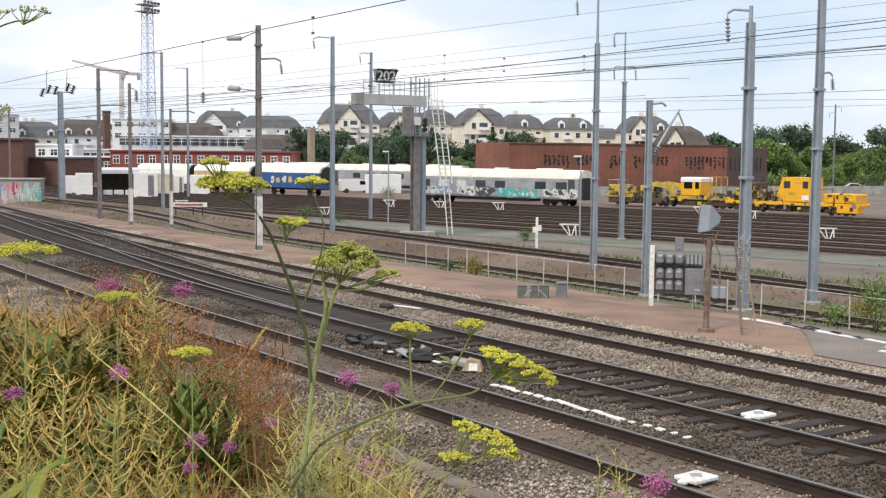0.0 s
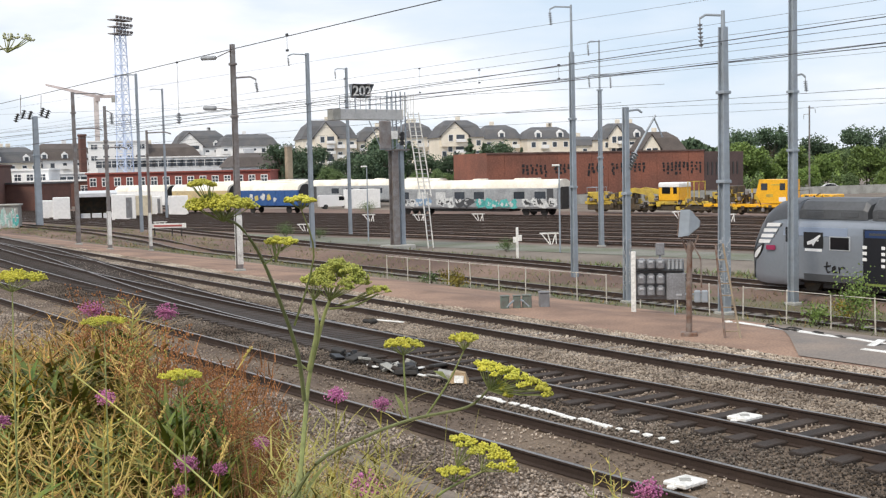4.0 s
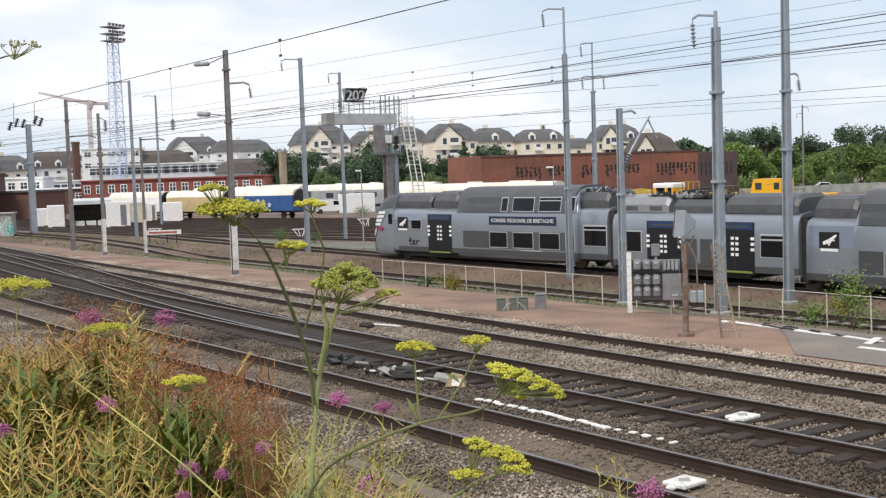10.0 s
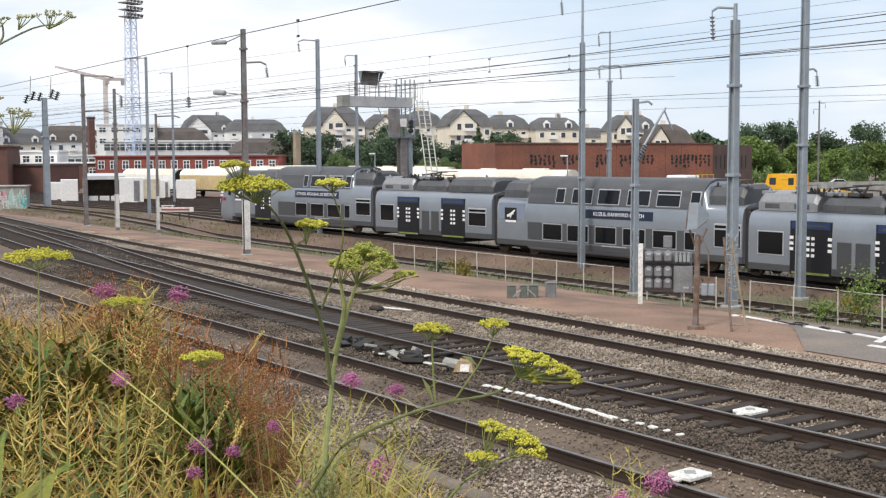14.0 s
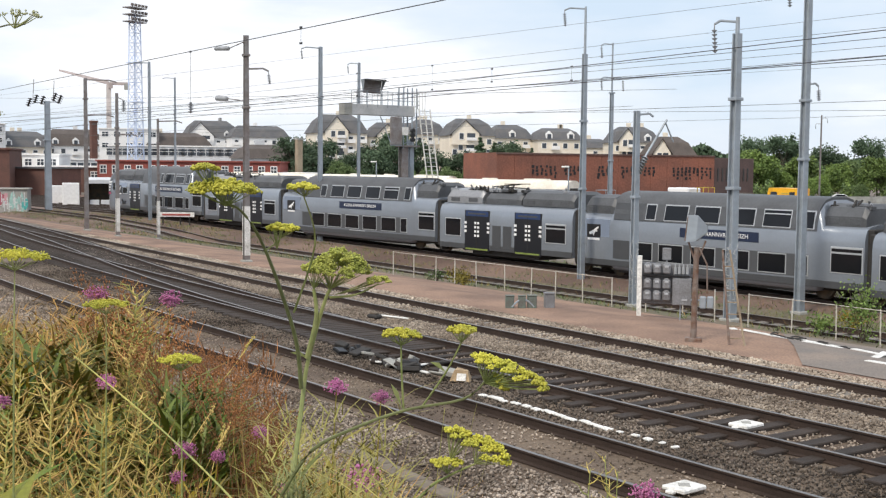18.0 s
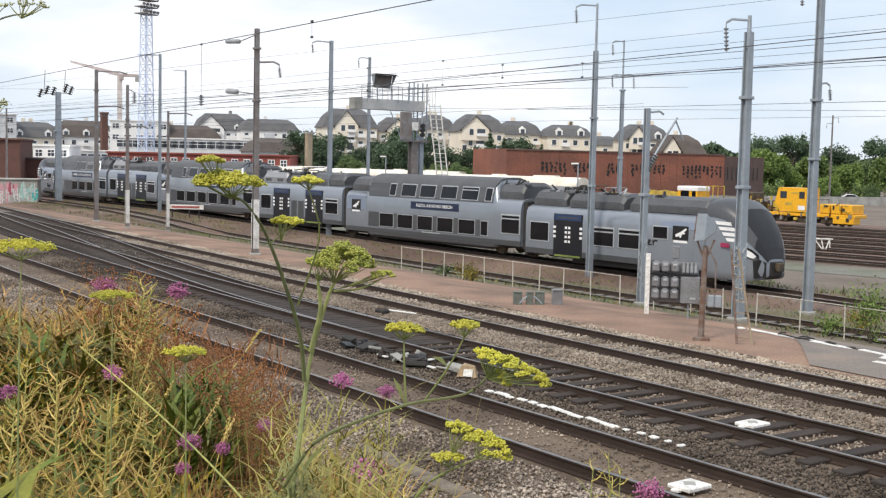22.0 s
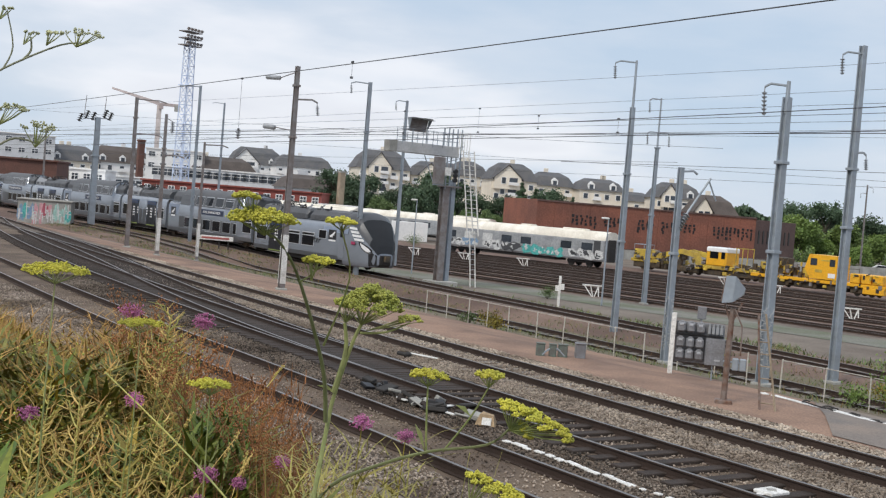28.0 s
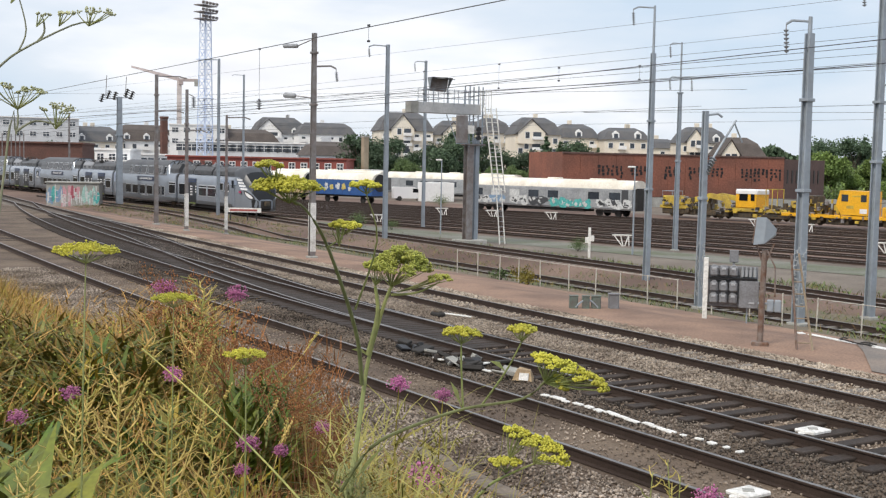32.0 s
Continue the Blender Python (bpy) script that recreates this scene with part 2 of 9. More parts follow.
def sweep(bm, path, section, closed=True):
    """Sweep a section [(right, up)] along a path of points, with up along z."""
    rings = []
    n = len(path)
    for i, p in enumerate(path):
        a, b = Vector(path[max(i - 1, 0)]), Vector(path[min(i + 1, n - 1)])
        t = (b - a).normalized()
        side = t.cross(Vector((0, 0, 1))).normalized()
        up = side.cross(t)
        rings.append([bm.verts.new(Vector(p) + side * s + up * u) for s, u in section])
    k = len(section)
    for r0, r1 in zip(rings, rings[1:]):
        for j in range(k if closed else k - 1):
            bm.faces.new((r0[j], r0[(j + 1) % k], r1[(j + 1) % k], r1[j]))
    if closed:
        bm.faces.new(rings[0][::-1]), bm.faces.new(rings[-1])


def loft(bm, rings, cap=True):
    vs = [[bm.verts.new(p) for p in r] for r in rings]
    k = len(vs[0])
    for r0, r1 in zip(vs, vs[1:]):
        for j in range(k):
            bm.faces.new((r0[j], r0[(j + 1) % k], r1[(j + 1) % k], r1[j]))
    if cap:
        bm.faces.new(vs[0][::-1]), bm.faces.new(vs[-1])


def mesh_of(name, bm, material, smooth=False):
    me = bpy.data.meshes.new(name)
    bmesh.ops.recalc_face_normals(bm, faces=bm.faces[:])
    bm.to_mesh(me)
    bm.free()
    if material:
        me.materials.append(material)
    if smooth:
        me.shade_smooth()
        me.set_sharp_from_angle(angle=radians(40))
    return me


def part(name, bm, material, parent, label="", smooth=False, at=None):
    ob = new(name, mesh_of(name, bm, material, smooth))
    ob.parent = parent
    if at is not None:
        ob.matrix_basis = at
    if label:
        tagged(ob, label)
    return ob


def shared(name, me, parent, m):
    ob = new(name, me)
    ob.parent = parent
    ob.matrix_basis = m
    return ob


def solo(name, bm, material, label, category, group="", kind="", at=None, smooth=False):
    """A top-level thing of one mesh."""
    ob = new(name, mesh_of(name, bm, material, smooth))
    if at is not None:
        ob.matrix_basis = at
    return tagged(ob, label, category, group, kind)


def thing(name, at, label, category, group="", kind=""):
    ob = new(name)
    ob.empty_display_size = 0.2
    ob.matrix_basis = at
    return tagged(ob, label, category, group, kind)


def raw_mesh(name, verts, faces, material):
    """verts (n, 3); faces (m, k) with one k."""
    me = bpy.data.meshes.new(name)
    verts, faces = np.asarray(verts, np.float32), np.asarray(faces, np.int32)
    me.vertices.add(len(verts))
    me.vertices.foreach_set("co", verts.ravel())
    k = faces.shape[1]
    me.loops.add(faces.size)
    me.loops.foreach_set("vertex_index", faces.ravel())
    me.polygons.add(len(faces))
    me.polygons.foreach_set("loop_start", np.arange(len(faces), dtype=np.int32) * k)
    me.update(calc_edges=True)
    me.validate()
    me.materials.append(material)
    return me


# ---- lie of the land and of the tracks ----
def x_a(y):
    return 11.37 - 0.0336 * y + 0.0006 * y * y if 5 < y < 95 else (11.37 - 0.168 + 0.015 - 0.0276 * (y - 5) if y <= 5 else 13.593 + 0.0804 * (y - 95))


def x_c(y):
    return 18.02 + 0.0002 * y + 0.000345 * y * y if 0 < y < 95 else (18.02 if y <= 0 else 21.153 + 0.0658 * (y - 95))


def x_b(y):
    if y <= 5:
        return 14.877 - 0.039 * (y - 5)
    b = 15.1 - 0.05 * y + 0.00109 * y * y
    return min(b, x_c(y) - 0.05) if y < 110 else x_c(y) - 0.05


def x_t(y):
    """The diverging road of the turnout between the second and third track."""
    k = min(max((y - 22) / 60.0, 0.0), 1.0)
    return x_b(y) + (x_c(y) - x_b(y)) * (k * k * (3 - 2 * k)) * 0.96 + 0.02


def x_toe(y):
    """The foot of the slope below the near tracks."""
    w = (y - 45.0) / 50.0
    k = min(max(w, -0.9), 1.5)
    return 39.96 - 5.95 * k + 0.885 * k * k + (-5.95 + 1.77 * k) * (w - k)


def x_e_mid(y):
    """The middle of the road of the moving train."""
    w = (y - 45.0) / 50.0
    k = min(max(w, -0.33), 0.95)
    return 39.296 - 3.730 * k - 3.718 * k * k + 3.561 * k ** 3 + (-3.730 - 7.436 * k + 10.683 * k * k - 2.0 * max(k, 0.0)) * (w - k)


def z_e(x, y):
    """Its rail heads, which climb gently towards the station."""
    k = min(max((y - 45.0) / 50.0, -0.6), 0.9)
    return -1.027 + 0.678 * k + 0.218 * k * k


def x_d(y):
    return 29.6 + 0.012 * (y - 30) if y < 70 else 30.08 - 0.00045 * (y - 70) ** 2 + 0.012 * (y - 70)


def ground_z(x, y):
    if x < 6.4:
        if x < 2.4:
            return 2.35
        k = (x - 2.4) / 4.0
        return 2.35 - 2.53 * (k * k * (3 - 2 * k))
    if x < 22.5:
        return -0.18
    xe = max(min(34.5, x_toe(y) - 1.0), 25.0)
    if x > xe:
        return -1.47
    return -0.18 - 1.29 * (x - 22.5) / (xe - 22.5)


def build_ground():
    xs = [-4000, -800, -200, -60, -20, -8, -3, 0, 1.5] + [2.4 + 0.4 * i for i in range(11)] + [8, 10, 14, 18, 20, 22.5] + [23.5 + i for i in range(13)] + [38, 42, 50, 60, 80, 110, 160, 260, 500, 1200, 4500]
    ys = [-4000, -800, -200, -60, -30] + [-20 + 4 * i for i in range(60)] + [240, 300, 500, 1200, 4500]
    verts, faces = [], []
    for y in ys:
        for x in xs:
            b = 0.12 * noise.noise((x * 0.7, y * 0.5, 0)) if -3 < x < 6 else 0.0
            verts.append((x, y, ground_z(x, y) + b))
    n = len(xs)
    for j in range(len(ys) - 1):
        for i in range(n - 1):
            faces.append((j * n + i, j * n + i + 1, (j + 1) * n + i + 1, (j + 1) * n + i))
    ob = new("ground", raw_mesh("ground", verts, faces, M_GROUND))
    ob.data.materials.append(M_BANK)
    ob.data.materials.append(M_BALLAST)
    ob.data.materials.append(M_WEED)
    for p in ob.data.polygons:
        c = p.center
        p.material_index = 1 if c.x < 6 else 2 if c.x < 20 else 3 if 26 < c.x < 37 else 0
    tagged(ob, "railway ground with a grassy bank and gravelly yard", "ground", kind="structure")


def strip(name, fx0, fx1, y0, y1, step, lift, material, label, category):
    """A surface that follows the land between two lines."""
    verts, faces = [], []
    n = int((y1 - y0) / step) + 1
    cols = 15
    for j in range(n):
        y = y0 + j * step
        a, b = fx0(y), fx1(y)
        for i in range(cols):
            x = a + (b - a) * i / (cols - 1)
            verts.append((x, y, ground_z(x, y) + lift))
    for j in range(n - 1):
        for i in range(cols - 1):
            k = j * cols + i
            faces.append((k, k + 1, k + 1 + cols, k + cols))
    ob = new(name, raw_mesh(name, verts, faces, material))
    return tagged(ob, label, category, kind="structure")


build_ground()
strip("footpath", lambda y: x_c(y) + 2.0 + 0.15 * math.sin(y * 0.8), lambda y: 26.3 - 0.012 * max(y - 30, 0), -30, 110, 1.0, 0.022, M_PATH, "trodden red-brown earth path beside the third track", "path")
M_APRON = mat("dusty_asphalt", (0.25, 0.205, 0.172), 0.9, var=0.22, scale=0.5, fine=25, col2=(0.165, 0.15, 0.14), bump=0.3)
strip("pavement", lambda y: 20.4 + 1.1 * max(y - 16.0, 0), lambda y: 26.2, -40, 21.0, 0.5, 0.04, M_APRON, "worn grey asphalt apron at the end of the path", "pavement")


def yard_x(x80, slope):
    return lambda y: x80 - slope * (y - 80.0)


M_WEEDROAD = mat("weedy_asphalt", (0.19, 0.19, 0.165), 0.95, var=0.3, scale=0.35, fine=10, col2=(0.12, 0.135, 0.085), bump=0.4)
strip("service_road", yard_x(44.0, 0.19), yard_x(48.5, 0.19), -20, 150, 5.0, 0.02, M_WEEDROAD, "narrow grey asphalt service road between the yard tracks", "road")
strip("yard_ballast", yard_x(50.0, 0.2), yard_x(100, 0.25), -40, 200, 5.0, 0.015, M_RUSTBED, "rust-brown ballast under the sidings", "ballast")

RAIL_SEC = [(-0.07, -0.172), (0.07, -0.172), (0.07, -0.155), (0.012, -0.14), (0.012, -0.04), (0.036, -0.03), (0.036, -0.004), (-0.036, -0.004), (-0.036, -0.03), (-0.012, -0.04), (-0.012, -0.14), (-0.07, -0.155)]
HEAD_SEC = [(-0.034, -0.0045), (0.034, -0.0045), (0.030, 0.0), (-0.030, 0.0)]


def track(name, fx, fz, y0, y1, step, label, sleepers=None, sl_mat=None, spacing=0.6, far=None, sink=0.0, length=2.55):
    """Two rails on sleepers along x = fx(y); rail heads at fz(x, y)."""
    tr = thing(name, Matrix.Identity(4), label, "railway track", kind="structure")
    n = int((y1 - y0) / step) + 1
    for side in (-0.7525, 0.7525):
        path = []
        for j in range(n):
            y = y0 + j * step
            d = (fx(y + 0.5) - fx(y - 0.5))
            x = fx(y) + side / math.sqrt(1 + d * d)
            path.append((x, y - side * d, fz(fx(y), y)))
        bm = bmesh.new()
        sweep(bm, path, RAIL_SEC)
        rail = part("rail", bm, M_RAIL, tr)
        bm = bmesh.new()
        sweep(bm, path, HEAD_SEC)
        part("rail_head", bm, M_RAILTOP, rail, "worn bright rail head")
    if sleepers:
        bm = bmesh.new()
        box(bm, 0, 0, 0, length, 0.25, 0.14, bevel=0.015)
        me = mesh_of("sleeper", bm, sl_mat)
        rnd = random.Random(len(name) * 7)
        y = sleepers[0]
        while y < sleepers[1]:
            d = fx(y + 0.5) - fx(y - 0.5)
            x = fx(y)
            shared("sleeper", me, tr, pose(x + rnd.uniform(-0.04, 0.04), y + rnd.uniform(-0.03, 0.03), fz(x, y) - 0.235 - sink, rnd.uniform(-0.6, 0.6), 0, -math.degrees(math.atan(d)) + rnd.uniform(-1, 1)))
            y += spacing
    if far:
        bm = bmesh.new()
        y = far[0]
        while y < far[1]:
            d = fx(y + 0.5) - fx(y - 0.5)
            box(bm, fx(y), y, fz(fx(y), y) - 0.235, 2.5, 0.25, 0.14, rz=-math.atan(d))
            y += spacing * 2
        ob = part("far_sleepers", bm, sl_mat or M_SLEEPER, tr)
        tagged(ob, kind="stuff")
    return tr


flat = lambda x, y: 0.0
low = lambda x, y: ground_z(x, y) + 0.17
track("track_1", x_a, flat, -60, 170, 2.0, "rusty running track nearest to the bank on oily gravel", (4, 60), M_SLEEPER, far=(60, 160), sink=0.03)
track("track_2", x_b, flat, -60, 112, 2.0, "running track with dark timber sleepers", (4, 80), M_SLEEPER, sink=-0.05)
track("track_3", x_c, flat, -60, 180, 2.0, "running track beside the brown path on pale ballast", (4, 70), M_SLEEPC, far=(70, 170))
track("track_4", x_t, flat, 22, 84, 2.0, "diverging rails of a turnout with dark timbers", (22.3, 84), M_SLEEPER, sink=-0.047, length=2.7)
track("track_6", x_e_mid, z_e, -120, 260, 4.0, "track of the moving train through low weeds", (20, 120), M_SLEEPC, far=(120, 250))
for i, (x80, sl) in enumerate([(51.5, 0.19), (55.8, 0.2), (60.0, 0.21), (64.2, 0.22), (68.6, 0.24), (73.0, 0.25), (78.0, 0.27), (82.6, 0.28), (87.5, 0.30)]):
    track("siding_%d" % (i + 1), yard_x(x80, sl), low, -60, 220, 10.0, "rusty yard siding on brown ballast", far=(20, 160), sl_mat=M_SLEEPER)


def bed_z(x, y):
    """The land with the ballast plateau that carries the train's road and, farther on, the siding beside it."""
    g = ground_z(x, y)
    w = x - x_e_mid(y)
    near = -1.6 - 5.4 * min(max((y - 52.0) / 30.0, 0.0), 1.0)
    top = z_e(x, y) - 0.168
    if near <= w <= 1.6:
        return max(top, g + 0.012)
    k = (near - w if w < near else w - 1.6) / 2.6
    return g - 0.03 if k >= 1 else max(top + (g - 0.03 - top) * k, g - 0.03)


def track_bed():
    cross = [-12.0 + 0.4 * i for i in range(42)]
    verts, faces = [], []
    n = 131
    for j in range(n):
        y = -60 + j * 2.0
        for dx in cross:
            x = x_e_mid(y) + dx
            b = 0.05 * noise.noise((x * 1.3, y * 0.7, 3.0)) if abs(dx) > 1.5 else 0.0
            verts.append((x, y, bed_z(x, y) + b))
    k = len(cross)
    for j in range(n - 1):
        for i in range(k - 1):
            a = j * k + i
            faces.append((a, a + 1, a + 1 + k, a + k))
    tagged(new("train_ballast", raw_mesh("train_ballast", verts, faces, M_RUSTBED)), "brown ballast plateau under the train's track", "ballast", kind="structure")


track_bed()
track("track_5", x_d, lambda x, y: max(bed_z(x, y), ground_z(x, y)) + 0.17, -30, 130, 2.0, "weedy siding behind the low railing", (6, 90), M_SLEEPC, far=(90, 128))

# ---- the moving train ----
CAR = {"cab": 19.0, "short": 10.7, "deck": 16.25, "end": 16.2}
HW = 1.48


def ring(y, pts):
    """A closed section from its half outline, bottom to top, at y."""
    return [(-x, y, z) for x, z in pts] + [(x, y, z) for x, z in reversed(pts)]


LOW_SEC = [(1.36, 0.54), (1.45, 0.60), (HW, 0.75), (HW, 2.45), (1.445, 2.76), (1.35, 2.98), (1.14, 3.12), (0.4, 3.22)]
DECK_SEC = [(1.32, 0.36), (1.43, 0.46), (HW, 0.72), (HW, 2.72), (1.40, 3.30), (1.25, 3.82), (0.9, 4.16), (0.45, 4.28)]


M_BAND = mat("window_band_grey", (0.078, 0.082, 0.09), 0.4, var=0.05, bump=0)
M_TFRAMEG = mat("window_rim_grey", (0.36, 0.38, 0.40), 0.4, 0.2, var=0.04, bump=0)


def deck_paint(parent, y_front, lows, ups, blind_low, blind_up, side):
    """Windows and dark end panels of a double-deck length, on one flank; places are metres back from y_front."""
    s = side
    bm = bmesh.new()
    box(bm, s * HW, y_front - (lows[0][0] + lows[-1][1]) / 2, 1.4, 0.03, lows[-1][1] - lows[0][0], 0.94, bevel=0.008)
    part("window_band", bm, M_BAND, parent, "dark grey band behind the windows")
    for a, b in lows:
        bm = bmesh.new()
        box(bm, s * (HW + 0.004), y_front - (a + b) / 2, 1.4, 0.04, b - a + 0.04, 0.90, bevel=0.012)
        f = part("window_frame", bm, M_TFRAMEG, parent)
        bm = bmesh.new()
        box(bm, s * (HW + 0.012), y_front - (a + b) / 2, 1.4, 0.04, b - a - 0.06, 0.80, bevel=0.012)
        part("window", bm, M_TGLASS, f)
    bm = bmesh.new()
    box(bm, s * (HW + 0.004), y_front - (lows[0][0] + lows[-1][1]) / 2, 0.86, 0.012, 1.6, 0.05)
    part("lettering_bar", bm, M_TFRAME, parent)
    bm = bmesh.new()
    box(bm, 0, 0, 0, 0.02, ups[-1][1] - ups[0][0], 0.80)
    part("window_band", bm, M_BAND, parent, "dark grey band behind the windows", at=Matrix.Translation((s * 1.388, y_front - (ups[0][0] + ups[-1][1]) / 2, 3.32)) @ Matrix.Rotation(-s * 0.2, 4, "Y"))
    a, b = blind_low
    bm = bmesh.new()
    box(bm, s * (HW + 0.004), y_front - (a + b) / 2, 1.4, 0.03, b - a, 0.92)
    part("blind_panel", bm, M_TPANEL, parent)
    for i, (a, b) in enumerate(ups):
        for nm, inset, mt, prd in (("window_frame", -0.022, M_TFRAME, 0.004), ("window", 0.02, M_TGLASS, 0.014)):
            bm = bmesh.new()
            box(bm, 0, 0, 0, 0.05, b - a - 2 * inset, 0.78 - 2 * inset, bevel=0.03)
            part(nm, bm, mt, parent, at=Matrix.Translation((s * (1.382 + prd), y_front - (a + b) / 2, 3.32)) @ Matrix.Rotation(-s * 0.2, 4, "Y"))
        if i == len(ups) - 2:
            bm = bmesh.new()
            box(bm, 0, 0, 0, 0.05, b - a - 0.1, 0.05)
            part("glazing_bar", bm, M_TFRAME, parent, at=Matrix.Translation((s * 1.385, y_front - (a + b) / 2, 3.52)) @ Matrix.Rotation(-s * 0.2, 4, "Y"))
    a, b = blind_up
    bm = bmesh.new()
    box(bm, 0, 0, 0, 0.04, b - a, 0.9, bevel=0.02)
    part("blind_panel", bm, M_TPANEL, parent, at=Matrix.Translation((s * 1.385, y_front - (a + b) / 2, 3.30)) @ Matrix.Rotation(-s * 0.2, 4, "Y"))


M_BOARD = mat("board_navy", (0.014, 0.024, 0.06), 0.4, bump=0, var=0.05)


def board(parent, y, z, side, text, width, height):
    """A black name board with pale lettering."""
    bm = bmesh.new()
    box(bm, side * (HW + 0.008), y, z, 0.025, width, height, bevel=0.005)
    b = part("name_board", bm, M_BOARD, parent, "black board with white lettering")
    cu = bpy.data.curves.new("lettering", "FONT")
    cu.body, cu.size, cu.align_x, cu.align_y, cu.extrude = text, height * 0.62, "CENTER", "CENTER", 0.004
    ob = new("lettering_tmp", cu)
    dg = bpy.context.evaluated_depsgraph_get()
    me = bpy.data.meshes.new_from_object(ob.evaluated_get(dg))
    bpy.data.objects.remove(ob)
    me.materials.clear()
    me.materials.append(M_TWHITE)
    t = new("lettering", me)
    t.parent = b
    w = max(v.co.x for v in me.vertices) - min(v.co.x for v in me.vertices)
    k = min(1.0, width * 0.92 / w)
    t.matrix_basis = Matrix.Translation((side * (HW + 0.024), y, z)) @ Euler((radians(90), 0, radians(90 if side > 0 else -90))).to_matrix().to_4x4() @ Matrix.Diagonal((k, 1, 1, 1))


def writing(parent, text, at, size, material, shear=0.0, name="lettering", bold=0.0):
    cu = bpy.data.curves.new(name, "FONT")
    cu.body, cu.size, cu.align_x, cu.align_y, cu.extrude, cu.shear = text, size, "CENTER", "CENTER", 0.004, shear
    cu.offset = bold
    ob = new("tmp", cu)
    me = bpy.data.meshes.new_from_object(ob.evaluated_get(bpy.context.evaluated_depsgraph_get()))
    bpy.data.objects.remove(ob)
    me.materials.clear()
    me.materials.append(material)
    t = new(name, me)
    t.parent = parent
    t.matrix_basis = at
    return t


def flank(side):
    return Euler((radians(90), 0, radians(90 if side > 0 else -90))).to_matrix().to_4x4()


def train_door(parent, y, side, w=2.0):
    s = side
    bm = bmesh.new()
    box(bm, s * (HW + 0.004), y, 1.62, 0.05, w, 2.30, bevel=0.015)
    d = part("door", bm, M_DOOR, parent, "black double sliding door")
    bm = bmesh.new()
    box(bm, s * (HW + 0.022), y, 2.58, 0.03, w * 0.92, 0.30, bevel=0.01)
    p = part("door_header", bm, M_NAVY, d, "navy panel over the door")
    bm = bmesh.new()
    box(bm, s * (HW + 0.04), y, 2.58, 0.008, w * 0.72, 0.09)
    part("lettering_bar", bm, M_TPANEL, d)
    bm = bmesh.new()
    box(bm, s * (HW + 0.03), y, 0.57, 0.02, w * 0.9, 0.09)
    part("lime_sill", bm, M_LIME, d, "lime green sill stripe")
    for dy in (-w * 0.46, -0.12, 0.12, w * 0.46):
        for k in range(3 if abs(dy) > 0.5 else 4):
            bm = bmesh.new()
            z = 2.05 - k * 0.24
            box(bm, s * (HW + 0.03), y + dy, z, 0.012, 0.19 if abs(dy) > 0.5 else 0.16, 0.13, bevel=0.003)
            part("white_patch", bm, M_TWHITE, d)
    bm = bmesh.new()
    box(bm, s * (HW + 0.032), y, 1.60, 0.01, 0.03, 2.1)
    part("door_gap", bm, M_TDARK, d)
    return p


def plain_window(parent, y, z, w, h, side, vent=False):
    s = side
    bm = bmesh.new()
    box(bm, s * (HW + 0.002), y, z, 0.03, w + 0.1, h + 0.1, bevel=0.015)
    f = part("window_frame", bm, M_TFRAME, parent)
    bm = bmesh.new()
    box(bm, s * (HW + 0.012), y, z - (0.12 if vent else 0), 0.03, w, h - (0.24 if vent else 0), bevel=0.01)
    part("window", bm, M_TGLASS, f)
    if vent:
        bm = bmesh.new()
        box(bm, s * (HW + 0.012), y, z + h / 2 - 0.1, 0.03, w, 0.13, bevel=0.01)
        part("vent_window", bm, M_TGLASS, f)


def swoosh(parent, y, z, side):
    """The black brush-stroke mark on a cab flank, as plain strokes."""
    bm = bmesh.new()
    x = side * (HW + 0.012)
    g = -side
    for pts in (((-0.42, 0.28), (-0.46, 0.0), (-0.40, -0.16), (-0.28, -0.12)), ((-0.56, 0.08), (-0.26, 0.12)), ((-0.20, -0.08), (-0.04, 0.02), (-0.06, 0.12), (-0.16, 0.06), (-0.14, -0.14), (0.06, -0.12)), ((0.12, 0.10), (0.16, -0.16)), ((0.14, 0.0), (0.28, 0.10), (0.40, 0.06))):
        for a, b in zip(pts, pts[1:]):
            rod(bm, (x, y - g * a[0] * side * -1, z + a[1]), (x, y - g * b[0] * side * -1, z + b[1]), 0.03, seg=5)
    part("flank_mark", bm, M_BLACK, parent, "black brush-stroke mark")


def bogie(parent, y):
    bm = bmesh.new()
    for s in (-1, 1):
        box(bm, s * 0.98, y, 0.52, 0.16, 3.3, 0.24, bevel=0.04)
        box(bm, s * 1.02, y, 0.72, 0.3, 0.6, 0.3, bevel=0.05)
    box(bm, 0, y, 0.6, 1.7, 0.7, 0.3, bevel=0.05)
    b = part("bogie", bm, M_TDARK, parent, "black bogie frame")
    for dy in (-1.2, 1.2):
        for s in (-1, 1):
            bm = bmesh.new()
            rod(bm, (s * 0.68, y + dy, 0.43), (s * 0.82, y + dy, 0.43), 0.43, seg=20)
            rod(bm, (s * 0.66, y + dy, 0.43), (s * 0.69, y + dy, 0.43), 0.46, seg=20)
            part("wheel", bm, M_MACH, b)


M_GRILLE = mat("roof_grille", (0.085, 0.09, 0.10), 0.7, var=0.2, bump=0.1)


M_TROOF2 = mat("pale_roof_unit", (0.30, 0.31, 0.33), 0.4, 0.3, var=0.1, scale=1, fine=8, bump=0.02)


